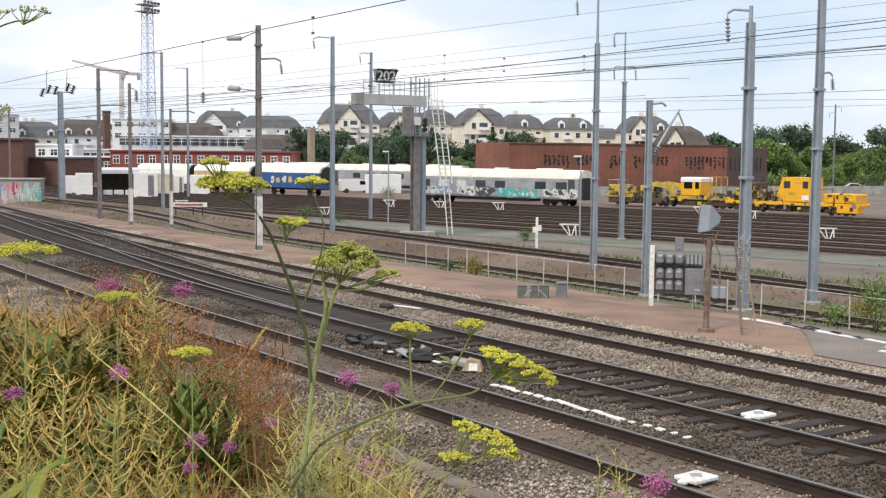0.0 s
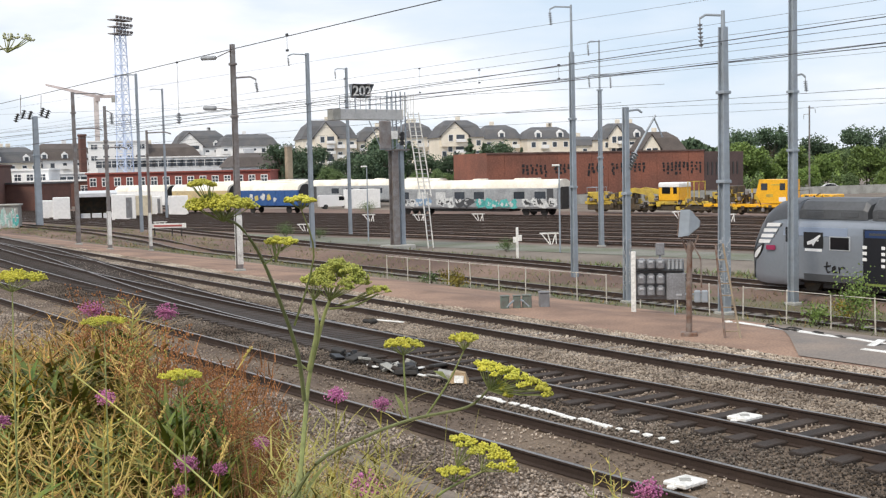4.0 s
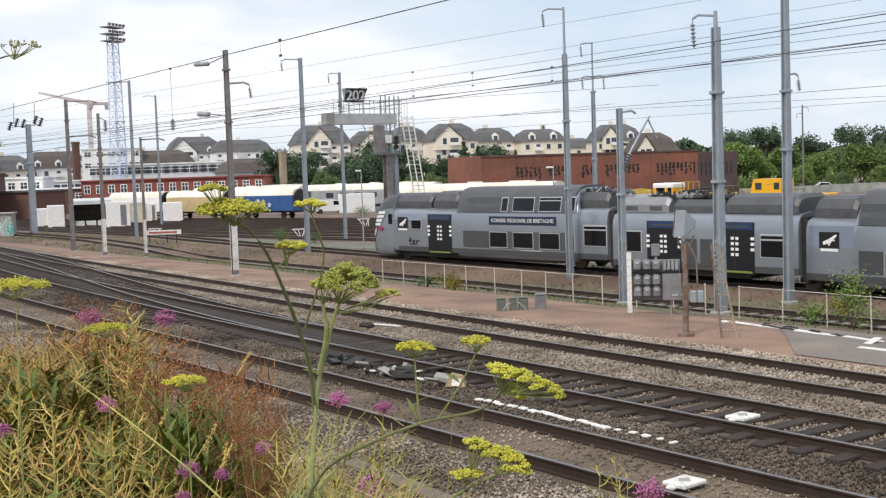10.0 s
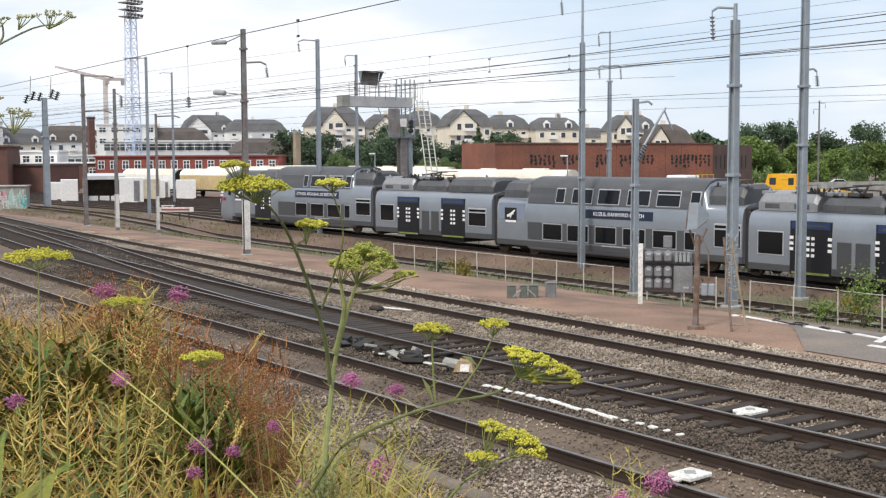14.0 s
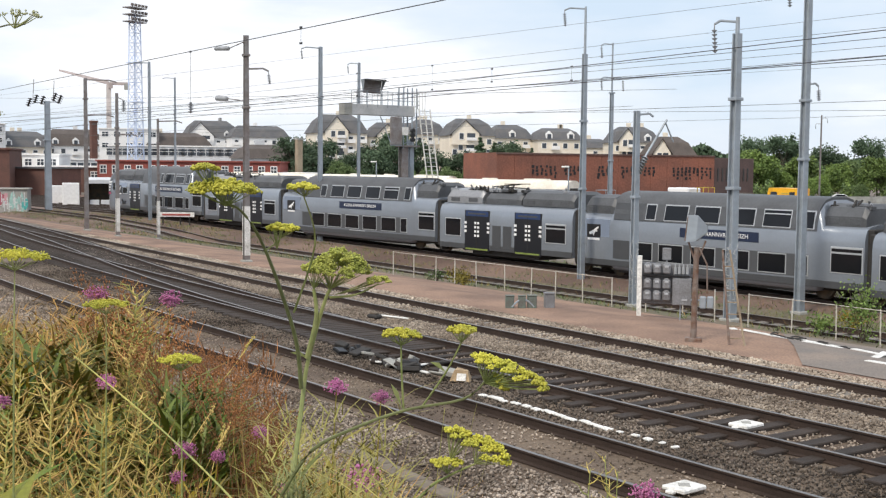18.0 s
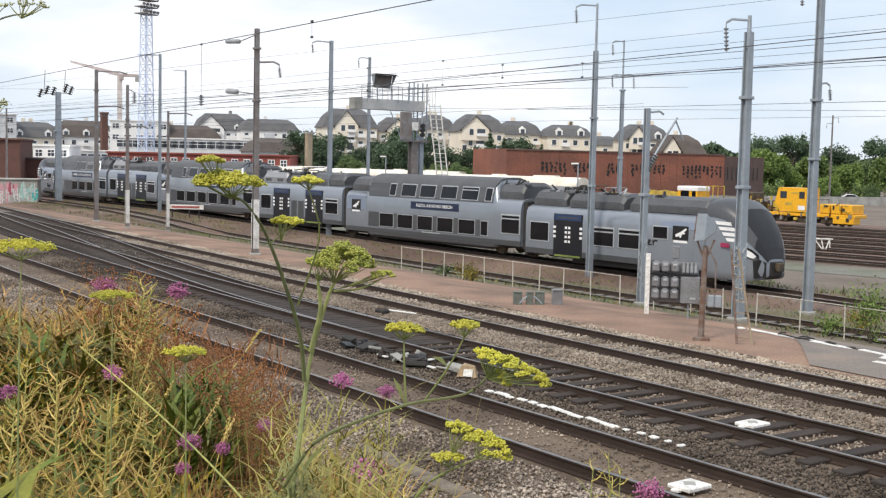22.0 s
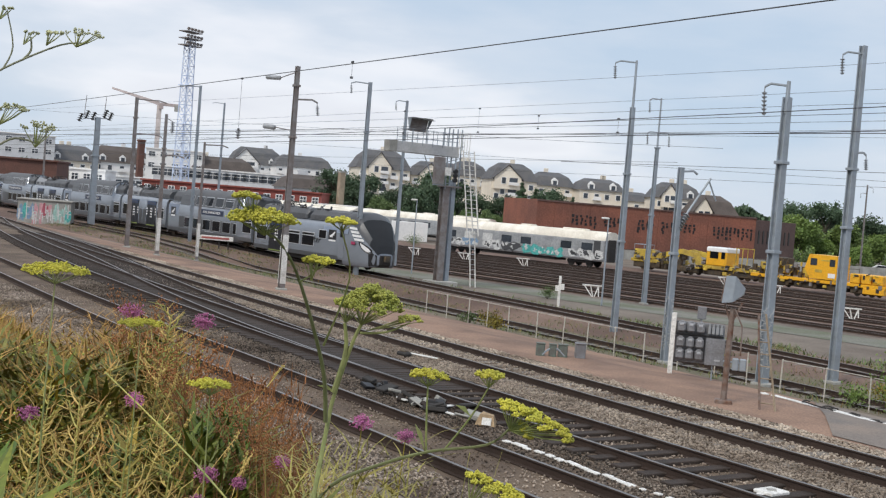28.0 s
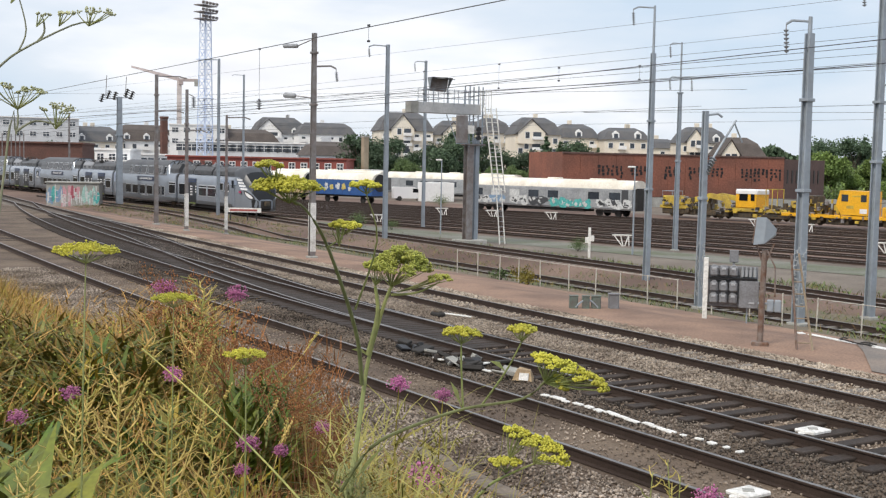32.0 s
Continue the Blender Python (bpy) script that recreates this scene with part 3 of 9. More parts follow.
def roof_box(parent, y0, y1, z0, h, hw, mt, vents=0, name="roof_unit"):
    """A rounded equipment housing on the roof."""
    sec = [(hw, z0), (hw, z0 + h * 0.45), (hw * 0.82, z0 + h * 0.85), (hw * 0.5, z0 + h)]
    bm = bmesh.new()
    e = min(0.18, (y1 - y0) * 0.1)
    loft(bm, [ring(y0, [(x * 0.97, z0 + (z - z0) * 0.8) for x, z in sec]), ring(y0 + e, sec), ring(y1 - e, sec), ring(y1, [(x * 0.97, z0 + (z - z0) * 0.8) for x, z in sec])])
    u = part(name, bm, mt, parent, smooth=False)
    for i in range(vents):
        bm = bmesh.new()
        yy = y0 + (i + 0.5) * (y1 - y0) / vents
        box(bm, 0, yy, z0 + h * 0.24, 2 * hw + 0.03, (y1 - y0) / vents * 0.5, h * 0.26, bevel=0.01)
        part("grille", bm, M_GRILLE, u)
    return u


def pantograph(parent, y, z):
    """A folded current collector on the roof."""
    bm = bmesh.new()
    for s in (-0.5, 0.5):
        rod(bm, (s, y - 0.9, z + 0.08), (s * 0.5, y + 0.9, z + 0.16), 0.03, seg=5)
        rod(bm, (s * 0.5, y + 0.9, z + 0.16), (s * 0.4, y - 0.7, z + 0.30), 0.025, seg=5)
        rod(bm, (s, y - 0.9, z - 0.2), (s, y - 0.9, z + 0.1), 0.05, seg=6)
        rod(bm, (s, y + 0.9, z - 0.2), (s * 0.5, y + 0.9, z + 0.16), 0.05, seg=6)
    p = part("pantograph", bm, M_TDARK, parent, "folded black pantograph")
    bm = bmesh.new()
    for d in (-0.15, 0.15):
        rod(bm, (-0.8, y - 0.7 + d, z + 0.33), (0.8, y - 0.7 + d, z + 0.33), 0.025, seg=5)
    part("collector_strip", bm, M_MACH, p)


def emblem(parent, y, z, side):
    """A square black badge with a white leaping shape."""
    bm = bmesh.new()
    box(bm, side * (HW + 0.006), y, z + 0.05, 0.02, 0.92, 0.66)
    b = part("badge", bm, M_BLACK, parent, "black square badge with a white bird-like shape")
    bm = bmesh.new()
    x = side * (HW + 0.019)
    for pts in ([(-0.36, 0.22), (-0.30, 0.28), (0.0, 0.06), (0.30, -0.10), (0.26, -0.24), (-0.06, -0.14)], [(-0.10, -0.10), (0.10, -0.12), (0.0, -0.30)], [(-0.28, 0.0), (-0.16, 0.04), (-0.2, -0.08)]):
        vs = [bm.verts.new((x, y + a, z + 0.05 + c * 0.85)) for a, c in pts]
        f = bm.faces.new(vs)
        r = bmesh.ops.extrude_face_region(bm, geom=[f])
        bmesh.ops.translate(bm, vec=(side * 0.004, 0, 0), verts=[v for v in r["geom"] if isinstance(v, bmesh.types.BMVert)])
    part("badge_shape", bm, M_TWHITE, b)
    bm = bmesh.new()
    box(bm, side * (HW + 0.01), y, z - 0.36, 0.012, 0.8, 0.11)
    part("lettering_bar", bm, M_TWHITE, parent)


NOSE = 0.85


def nose_rings(y0, d, grow=0.0):
    """The cab end from y0 outwards along d (+1 or -1): grey flanks under a dark crown that rakes down to the nose."""
    rings = []
    for y, k, b, zb, t in ((0.0, 1.0, 0.28, 3.10, 3.92), (0.6, 1.0, 0.28, 3.10, 3.97), (1.2, 0.985, 0.28, 3.0, 3.86), (1.8, 0.93, 0.28, 2.65, 3.50), (2.3, 0.83, 0.30, 2.20, 2.98), (2.75, 0.68, 0.34, 1.78, 2.38), (3.05, 0.53, 0.42, 1.45, 1.80), (3.22, 0.38, 0.55, 1.15, 1.3)):
        hw = HW * k + grow
        t += grow
        pts = [(hw * 0.90, b), (hw * 0.97, b + 0.12), (hw, b + 0.4), (hw * (0.955 if zb > 2.9 else 0.985), zb), (hw * 0.93, zb + (t - zb) * 0.42), (hw * 0.80, zb + (t - zb) * 0.74), (hw * 0.55, zb + (t - zb) * 0.93), (hw * 0.25, t)]
        rings.append(ring(y0 + d * (y * NOSE + (grow if y > 1 else 0)), pts))
    return rings


def nose_half(y):
    """Half width of the cab end, y metres out from where the nose begins."""
    ks = ((0.0, 1.0), (0.6, 1.0), (1.2, 0.985), (1.8, 0.93), (2.3, 0.83), (2.75, 0.68), (3.05, 0.53), (3.22, 0.38))
    for (a, p), (b, q) in zip(ks, ks[1:]):
        if y <= b:
            return HW * (p + (q - p) * (y - a) / (b - a))
    return HW * 0.38


def nose_patch(parent, name, y0, d, side, pts, material, proud, label=""):
    """A thin panel that follows the curved flank of the nose; pts are (metres out, height)."""
    bm = bmesh.new()
    vs = [bm.verts.new((side * (nose_half(y) + proud), y0 + d * y * NOSE, z)) for y, z in pts]
    f = bm.faces.new(vs)
    r = bmesh.ops.extrude_face_region(bm, geom=[f])
    bmesh.ops.translate(bm, vec=(-side * 0.05, 0, 0), verts=[v for v in r["geom"] if isinstance(v, bmesh.types.BMVert)])
    return part(name, bm, material, parent, label)


M_WSCREEN = mat("tinted_windscreen", (0.03, 0.033, 0.038), 0.3, var=0.05, bump=0, spec=0.14)
M_CROWN = mat("cab_crown", (0.075, 0.080, 0.090), 0.38, 0.2, var=0.08, scale=1, fine=8, bump=0.02)


def cab_details(parent, y0, d, back=0.0):
    """Windscreen, stripes, lamps, door and emblem of a cab; y0 is where the nose begins."""
    rings = nose_rings(y0, d, 0.02)
    for nm, i0, i1, j0, j1, mt, lab in (("crown", 0, 3, 0, 9, M_CROWN, "dark grey cab crown"), ("crown_side", 3, 5, 0, 2, M_CROWN, ""), ("crown_side", 3, 5, 7, 9, M_CROWN, ""), ("nose_mask", 5, 7, 0, 2, M_WSCREEN, "black nose mask"), ("nose_mask", 5, 7, 7, 9, M_WSCREEN, "black nose mask"), ("windscreen", 3, 6, 2, 7, M_WSCREEN, "dark raked windscreen"), ("nose_cap", 6, 7, 2, 7, M_WSCREEN, "")):
        bm = bmesh.new()
        vs = [[bm.verts.new(p) for p in r[3 + j0:4 + j1]] for r in rings[i0:i1 + 1]]
        for a, b in zip(vs, vs[1:]):
            for j in range(len(a) - 1):
                bm.faces.new((a[j], a[j + 1], b[j + 1], b[j]))
        part(nm, bm, mt, parent, lab, smooth=True)
    bm = bmesh.new()
    box(bm, 0, y0 + d * 2.55, 0.86, 1.16, 0.46, 0.95, bevel=0.18)
    part("front_mask", bm, M_TDARK, parent, "black coupler mask")
    bm = bmesh.new()
    rod(bm, (0, y0 + d * 2.5, 0.95), (0, y0 + d * 2.9, 0.95), 0.16, seg=12)
    box(bm, 0, y0 + d * 2.94, 0.95, 0.4, 0.2, 0.4, bevel=0.04)
    part("coupler", bm, M_MACH, parent)
    for s in (-1, 1):
        for k in range(4):
            z = 2.93 - k * 0.245
            a, b = 0.70 + 0.22 * k, 1.58 + 0.22 * k
            nose_patch(parent, "nose_stripe", y0, d, s, ((a, z), (b, z - 0.02), (b + 0.08, z - 0.175), (a + 0.10, z - 0.15)), M_TWHITE, 0.03, "white nose stripe")
        h = nose_patch(parent, "headlight", y0, d, s, ((1.86, 2.02), (2.02, 2.0), (2.34, 1.86), (2.66, 1.72), (2.92, 1.50), (2.95, 1.30), (2.74, 1.24), (2.44, 1.33), (2.14, 1.55), (1.94, 1.80)), M_BLACK, 0.02, "swept headlight in a black surround")
        nose_patch(h, "lens", y0, d, s, ((2.02, 1.92), (2.32, 1.78), (2.66, 1.60), (2.84, 1.42), (2.72, 1.33), (2.46, 1.42), (2.18, 1.62)), M_TWHITE, 0.034)
        nose_patch(parent, "black_side_mask", y0, d, s, ((2.72, 1.22), (2.96, 1.30), (3.18, 1.16), (3.18, 0.48), (2.78, 0.42)), M_BLACK, 0.02, "black mask beside the coupler")
        bm = bmesh.new()
        box(bm, s * (HW - 0.004), y0 + d * (0.15 - back), 1.75, 0.03, 0.62, 2.1, bevel=0.02)
        c = part("cab_door", bm, M_TRAIN, parent)
        bm = bmesh.new()
        box(bm, s * (HW + 0.008), y0 + d * (0.2 - back), 2.45, 0.025, 0.36, 0.62, bevel=0.03)
        part("window", bm, M_TGLASS, c)
        bm = bmesh.new()
        box(bm, s * (HW + 0.004), y0 + d * 1.15, 1.86, 0.02, 0.46, 0.2, bevel=0.02)
        part("badge", bm, mat("badge_red", (0.35, 0.03, 0.10), 0.4, bump=0), parent, "small dark red badge")
        emblem(parent, y0 - d * (0.95 + back), 2.2, s)
        # thin panel that paints the sky's reflection on the shoulder
        bm = bmesh.new()
        box(bm, 0, 0, 0, 0.02, 3.0, 0.36, bevel=0.006)
        part("blue_panel", bm, M_TRAINBLUE, parent, "blue-grey shoulder panel tinted for sky reflection", at=Matrix.Translation((s * 1.466, y0 - d * 1.0, 2.60)) @ Matrix.Rotation(-s * 0.11, 4, "Y"))


def make_car(kind, facing, name, label):
    """One vehicle; local +Y is the way the train goes, z = 0 on the rail heads, origin at mid-length."""
    L = CAR[kind]
    h = L / 2
    car = thing(name, Matrix.Identity(4), label, "train car", "cars of the train")
    lo, hi = -h + 0.22, h - 0.22
    bm = bmesh.new()
    if kind == "short":
        loft(bm, [ring(lo, LOW_SEC), ring(hi, LOW_SEC)])
    elif kind == "deck":
        loft(bm, [ring(lo, LOW_SEC), ring(lo + 2.0, LOW_SEC), ring(lo + 2.2, DECK_SEC), ring(hi - 2.4, DECK_SEC), ring(hi - 2.2, LOW_SEC), ring(hi, LOW_SEC)])
    elif kind == "cab":
        n0 = h - 2.28
        loft(bm, [ring(lo, LOW_SEC), ring(lo + 2.0, LOW_SEC), ring(lo + 2.2, DECK_SEC), ring(n0 - 5.75, DECK_SEC), ring(n0 - 5.55, LOW_SEC), ring(n0 - 0.04, LOW_SEC)] + nose_rings(n0, 1))
    else:
        n0 = h - 12.0
        loft(bm, list(reversed([ring(hi, LOW_SEC), ring(n0 + 0.04, LOW_SEC)] + nose_rings(n0, -1))))
    part("body", bm, M_TRAIN, car, "silver-grey car body", smooth=True)
    # dark lower skirt and under-floor boxes
    bm = bmesh.new()
    box(bm, 0, 0, 0.42, 2.5, L - (7 if kind in ("cab", "end") else 5.5), 0.36, bevel=0.03)
    part("underframe", bm, M_TDARK, car)
    if kind == "cab":
        ys = (n0 - 1.6, lo + 1.2)
    elif kind == "end":
        ys = (n0 + 1.4,)
    elif kind == "deck":
        ys = (lo + 1.0, hi - 1.0)
    else:
        ys = ()
    for y in ys:
        bogie(car, y)
    # gangway bellows
    for y in ([lo] if kind == "cab" else [hi] if kind == "end" else [lo, hi]):
        bm = bmesh.new()
        box(bm, 0, y + (-0.12 if y < 0 else 0.12), 1.7, 2.6, 0.28, 2.7, bevel=0.05)
        part("gangway", bm, M_TDARK, car, "black gangway bellows")
    for s in (-1, 1):
        if kind == "short":
            train_door(car, hi - 3.15, s)
            train_door(car, lo + 3.15, s)
            plain_window(car, hi - 1.15, 1.75, 1.25, 0.95, s)
            plain_window(car, lo + 1.15, 1.75, 1.35, 0.95, s, True)
            for dy in (-0.42, 0.42):
                bm = bmesh.new()
                box(bm, s * (HW + 0.004), dy, 1.35, 0.03, 0.66, 1.25, bevel=0.015)
                part("grey_panel", bm, M_TPANEL, car)
        elif kind == "deck":
            deck_paint(car, h, ((3.74, 5.13), (5.5, 6.96), (7.4, 8.78), (9.2, 10.6), (11.05, 12.45), (12.9, 13.5)), ((4.62, 5.25), (5.75, 7.15), (7.5, 8.92), (9.4, 10.8), (11.2, 12.6), (13.15, 13.72)), (2.62, 3.66), (2.65, 4.5), s)
            board(car, h - 8.9, 2.45, s, "KUZUL-RANNVRO BREIZH" if facing else "CONSEIL R\u00c9GIONAL DE BRETAGNE", 4.3, 0.44)
            plain_window(car, h - 15.25, 1.75, 1.35, 1.0, s, True)
            emblem(car, h - 1.3, 2.2, s)
            # thin panel that paints the sky's reflection on the car end
            bm = bmesh.new()
            box(bm, s * (HW - 0.012), h - 1.35, 2.40, 0.03, 2.0, 0.9, bevel=0.01)
            part("blue_panel", bm, M_TRAINBLUE, car, "blue-grey end panel tinted for sky reflection")
        elif kind == "cab":
            train_door(car, h - 6.5, s, 2.0)
            plain_window(car, h - 4.45, 2.15, 0.85, 0.5, s)
            deck_paint(car, h, ((10.56, 11.9), (12.33, 13.8), (14.24, 15.65), (16.05, 16.65)), ((11.45, 11.95), (12.29, 13.87), (14.2, 15.75), (16.1, 16.7)), (8.46, 10.5), (8.75, 11.3), s)
            board(car, h - 13.0, 2.45, s, "CONSEIL R\u00c9GIONAL DE BRETAGNE", 4.9, 0.46)
            plain_window(car, h - 18.0, 1.75, 1.4, 1.0, s, True)
            swoosh(car, h - 4.3, 1.1, s)
        else:
            train_door(car, h - 3.37, s, 2.05)
            plain_window(car, h - 1.27, 1.75, 1.35, 0.95, s)
            plain_window(car, h - 5.74, 1.75, 1.5, 0.9, s, True)
            plain_window(car, h - 7.62, 1.75, 1.5, 0.9, s, True)
            plain_window(car, h - 9.45, 2.2, 0.85, 0.55, s)
            swoosh(car, h - 8.9, 1.72, s)
        # darker sill band along the flank
        a, b = (lo, hi) if kind in ("deck", "short") else (lo, n0 - 0.5) if kind == "cab" else (n0 + 0.5, hi)
        bm = bmesh.new()
        box(bm, s * (HW - 0.022), (a + b) / 2, 0.70, 0.06, b - a, 0.30, bevel=0.01)
        part("sill_band", bm, M_TPANEL, car)
    # roof
    if kind in ("deck", "cab"):
        top = n0 - 5.75 if kind == "cab" else hi - 2.4
        bm = bmesh.new()
        sec = [(x + 0.012, z + 0.012 * (z > 3.8)) for x, z in [(1.465, 2.86)] + DECK_SEC if z > 2.8]
        loft(bm, [ring(lo + 2.18, sec), ring(top + 0.02, sec)])
        part("roof", bm, M_TROOF, car, "dark grey curved roof", smooth=True)
        roof_box(car, lo + 0.2, lo + 2.1, 3.1, 0.95, 1.15, M_TROOF, 2)
        if kind == "cab":
            roof_box(car, n0 - 5.4, n0 - 3.4, 3.1, 0.98, 1.2, M_TROOF, 2)
            roof_box(car, n0 - 3.2, n0 - 0.05, 3.12, 0.86, 1.2, M_TROOF, 2)
        else:
            roof_box(car, hi - 2.1, hi - 0.15, 3.1, 0.95, 1.15, M_TROOF, 2)
    elif kind == "short":
        roof_box(car, lo + 0.2, lo + 3.9, 3.14, 0.84, 1.2, M_TROOF, 3)
        roof_box(car, lo + 4.1, lo + 6.9, 3.14, 0.70, 1.1, M_TROOF, 2)
        roof_box(car, lo + 7.1, hi - 0.2, 3.14, 0.84, 1.15, M_TROOF2, 2)
    else:
        roof_box(car, hi - 2.6, hi - 0.2, 3.14, 0.84, 1.15, M_TROOF, 2)
        roof_box(car, hi - 6.6, hi - 2.9, 3.14, 0.80, 1.2, M_TROOF, 3)
        roof_box(car, n0 + 0.05, hi - 7.0, 3.14, 0.78, 1.2, M_TROOF, 2)
    if kind in ("short", "end"):
        y = hi - 4.0 if kind == "short" else hi - 2.75
        pantograph(car, y, 3.95)
    rr = random.Random(len(name) + int(L * 10) + facing)
    for i in range(18 if kind != "deck" else 7):
        yy = rr.uniform(lo + 0.4, hi - 0.4) if kind in ("short",) else rr.uniform(hi - 9.0, hi - 0.5) if kind == "end" else lo + rr.uniform(0.3, 1.9)
        bm = bmesh.new()
        zt = 3.9
        rod(bm, (-0.75 + rr.uniform(-0.2, 0.4), yy, zt), (-0.75 + rr.uniform(-0.2, 0.4), yy, zt + rr.uniform(0.15, 0.34)), 0.06, 0.045, 8)
        box(bm, -0.7, yy, zt, 0.3, rr.uniform(0.2, 0.7), 0.16, bevel=0.02)
        part("roof_fitting", bm, (M_TDARK, M_TPANEL, M_TROOF2)[i % 3], car)
    if kind in ("cab", "end"):
        cab_details(car, n0, 1 if kind == "cab" else -1, 0.0 if kind == "cab" else 0.4)
    car.scale = (1.0, 1.0, 0.95)
    return car


TRAIN = []
for kind, facing, label in (("cab", 0, "silver-grey double-deck driving car at the head of the train"), ("short", 0, "silver-grey single-deck car with two black doors"), ("deck", 1, "silver-grey double-deck car with two rows of windows"), ("short", 0, "silver-grey single-deck car with two black doors"), ("deck", 1, "silver-grey double-deck car with two rows of windows"), ("end", 0, "silver-grey driving car with a raked dark nose at the rear")):
    TRAIN.append((CAR[kind], make_car(kind, facing, "train_car", label)))


# ---- masts, wires and line-side equipment ----
def insulator(bm, p0, p1, discs, r):
    p0, p1 = Vector(p0), Vector(p1)
    rod(bm, p0, p1, r * 0.3, seg=6)
    for i in range(discs):
        a = p0.lerp(p1, (i + 0.3) / discs)
        b = p0.lerp(p1, (i + 0.75) / discs)
        rod(bm, a, b, r, r * 0.55, seg=8)


def h_beam(bm, x, y, z0, z1, w, taper=0.72):
    """A rolled H section standing up, slightly tapered."""
    h, f, t = w / 2, 0.04, 0.015

    def outline(k, z):
        g, e = h * k, h * k - f
        return [(x + p, y + q, z) for p, q in ((-g, -g), (g, -g), (g, -e), (t, -e), (t, e), (g, e), (g, g), (-g, g), (-g, e), (-t, e), (-t, -e), (-g, -e))]

    loft(bm, [outline(1.0, z0), outline(taper, z1)])


def mast(x, y, top, width, material, tube=0.0, arms=(), collars=(), white=0.0, plinth=True, label="grey steel catenary mast on a concrete foot"):
    """A catenary mast; arms: (z, dx, dy, drop of the insulator)."""
    z0 = ground_z(x, y)
    w = width * 0.5
    m = thing("catenary_mast", pose(x, y, z0), label, "mast", "masts of the overhead line")
    bm = bmesh.new()
    h_beam(bm, 0, 0, 0.1, top - z0, w)
    part("column", bm, material, m)
    if plinth:
        bm = bmesh.new()
        box(bm, 0, 0, 0.0, w * 1.7, w * 1.7, 0.22, bevel=0.03)
        part("foot", bm, M_CONC, m, "concrete foot")
    if white:
        bm = bmesh.new()
        h_beam(bm, 0, 0, 0.3, white, w + 0.012, 1.0)
        part("white_base", bm, M_WHITE, m, "worn white painted base")
    if tube:
        bm = bmesh.new()
        rod(bm, (0, 0, top - z0 - 0.5), (0, 0, tube - z0), w * 0.26, w * 0.2, 10)
        part("top_tube", bm, material, m)
    for z, dx, dy, drop in arms:
        bm = bmesh.new()
        zz = z - z0
        rod(bm, (0, 0, zz), (dx * 0.75, dy * 0.75, zz + 0.05), 0.038, seg=6)
        rod(bm, (dx * 0.75, dy * 0.75, zz + 0.05), (dx, dy, zz - 0.06), 0.038, seg=6)
        a = part("arm", bm, material, m)
        if drop:
            bm = bmesh.new()
            rod(bm, (dx, dy, zz - 0.05), (dx, dy, zz - 0.2), 0.02, seg=5)
            insulator(bm, (dx, dy, zz - 0.2), (dx + 0.06, dy, zz - 0.2 - drop), 6, 0.09)
            part("insulator", bm, M_INSUL, a, "pale disc insulator")
    for z in collars:
        bm = bmesh.new()
        box(bm, 0, 0, z - z0, w * 1.16, w * 1.16, 0.10, bevel=0.01)
        part("collar", bm, material, m)
    return m


M_GALVW = mat("faded_white_spray", (0.60, 0.62, 0.63), 0.7, scale=6, fine=30, bump=0)


def scrawl(m, width, z0, z1, seed):
    """White spray-painted squiggles up the flange that faces the bank."""
    w = width * 0.5
    rr = random.Random(seed)
    z = z0
    while z < z1:
        h = rr.uniform(0.14, 0.26)
        bm = bmesh.new()
        pts = [(rr.uniform(-0.38, 0.38) * w, z + h * k / 5 + rr.uniform(-0.03, 0.03)) for k in range(6)]
        for p, q in zip(pts, pts[1:]):
            rod(bm, (p[0], -w / 2 - 0.022, p[1]), (q[0], -w / 2 - 0.022, q[1]), 0.010, seg=5)
        part("scrawl", bm, M_GALVW, m, "white spray-paint squiggle")
        bm = bmesh.new()
        pts = [(rr.uniform(-0.38, 0.38) * w, z + h * k / 5 + rr.uniform(-0.03, 0.03)) for k in range(6)]
        for p, q in zip(pts, pts[1:]):
            rod(bm, (-w / 2 - 0.004, p[0], p[1]), (-w / 2 - 0.004, q[0], q[1]), 0.009, seg=5)
        part("scrawl", bm, M_GALVW, m, "white spray-paint squiggle")
        z += h * 1.15


path_mast = mast(21.5, 45.9, 9.43, 0.48, M_GALVD, arms=[(8.02, 0.9, -0.3, 0.4)], collars=(6.4, 8.6), white=2.4, label="brown weathered catenary mast with a white painted base")
mast(36.2, 66.3, 11.5, 0.54, M_GALV, arms=[(11.4, -1.1, 0.5, 0.5)], collars=(8.3,), label="tall grey catenary mast beside the train's track")
mast(50.4, 85.6, 12.6, 0.48, M_GALV, arms=[(12.5, -0.8, 0.5, 0.6)], collars=(8.4,), label="tall grey catenary mast in the yard")
mast(37.1, 42.1, 9.35, 0.52, M_GALV, tube=11.55, arms=[(11.45, -0.7, 0.7, 0.6)], collars=(3.0, 6.2), label="tall grey catenary mast with a tubular top")
mast(53.9, 58.4, 9.0, 0.54, M_GALV, tube=12.3, arms=[(12.2, -0.55, 0.5, 0.7), (10.0, 0.5, -0.5, 0.7), (10.0, -0.5, 0.5, 0.6)], collars=(9.0, 4.5), label="grey catenary mast with several insulator arms")
cantilever_mast = mast(28.7, 29.8, 5.99, 0.46, M_GALV, arms=[(5.85, 0.5, -0.3, 0.0)], collars=(3.0,), label="short weathered mast with a scrawled base")
scrawl(cantilever_mast, 0.46, 0.5, 2.2, 5)
stout_mast = mast(28.6, 25.3, 8.24, 0.60, M_GALV, tube=8.75, arms=[(8.6, -0.45, 0.55, 0.75)], collars=(3.4, 6.2), label="stout blue-grey catenary mast with a scrawled white base")
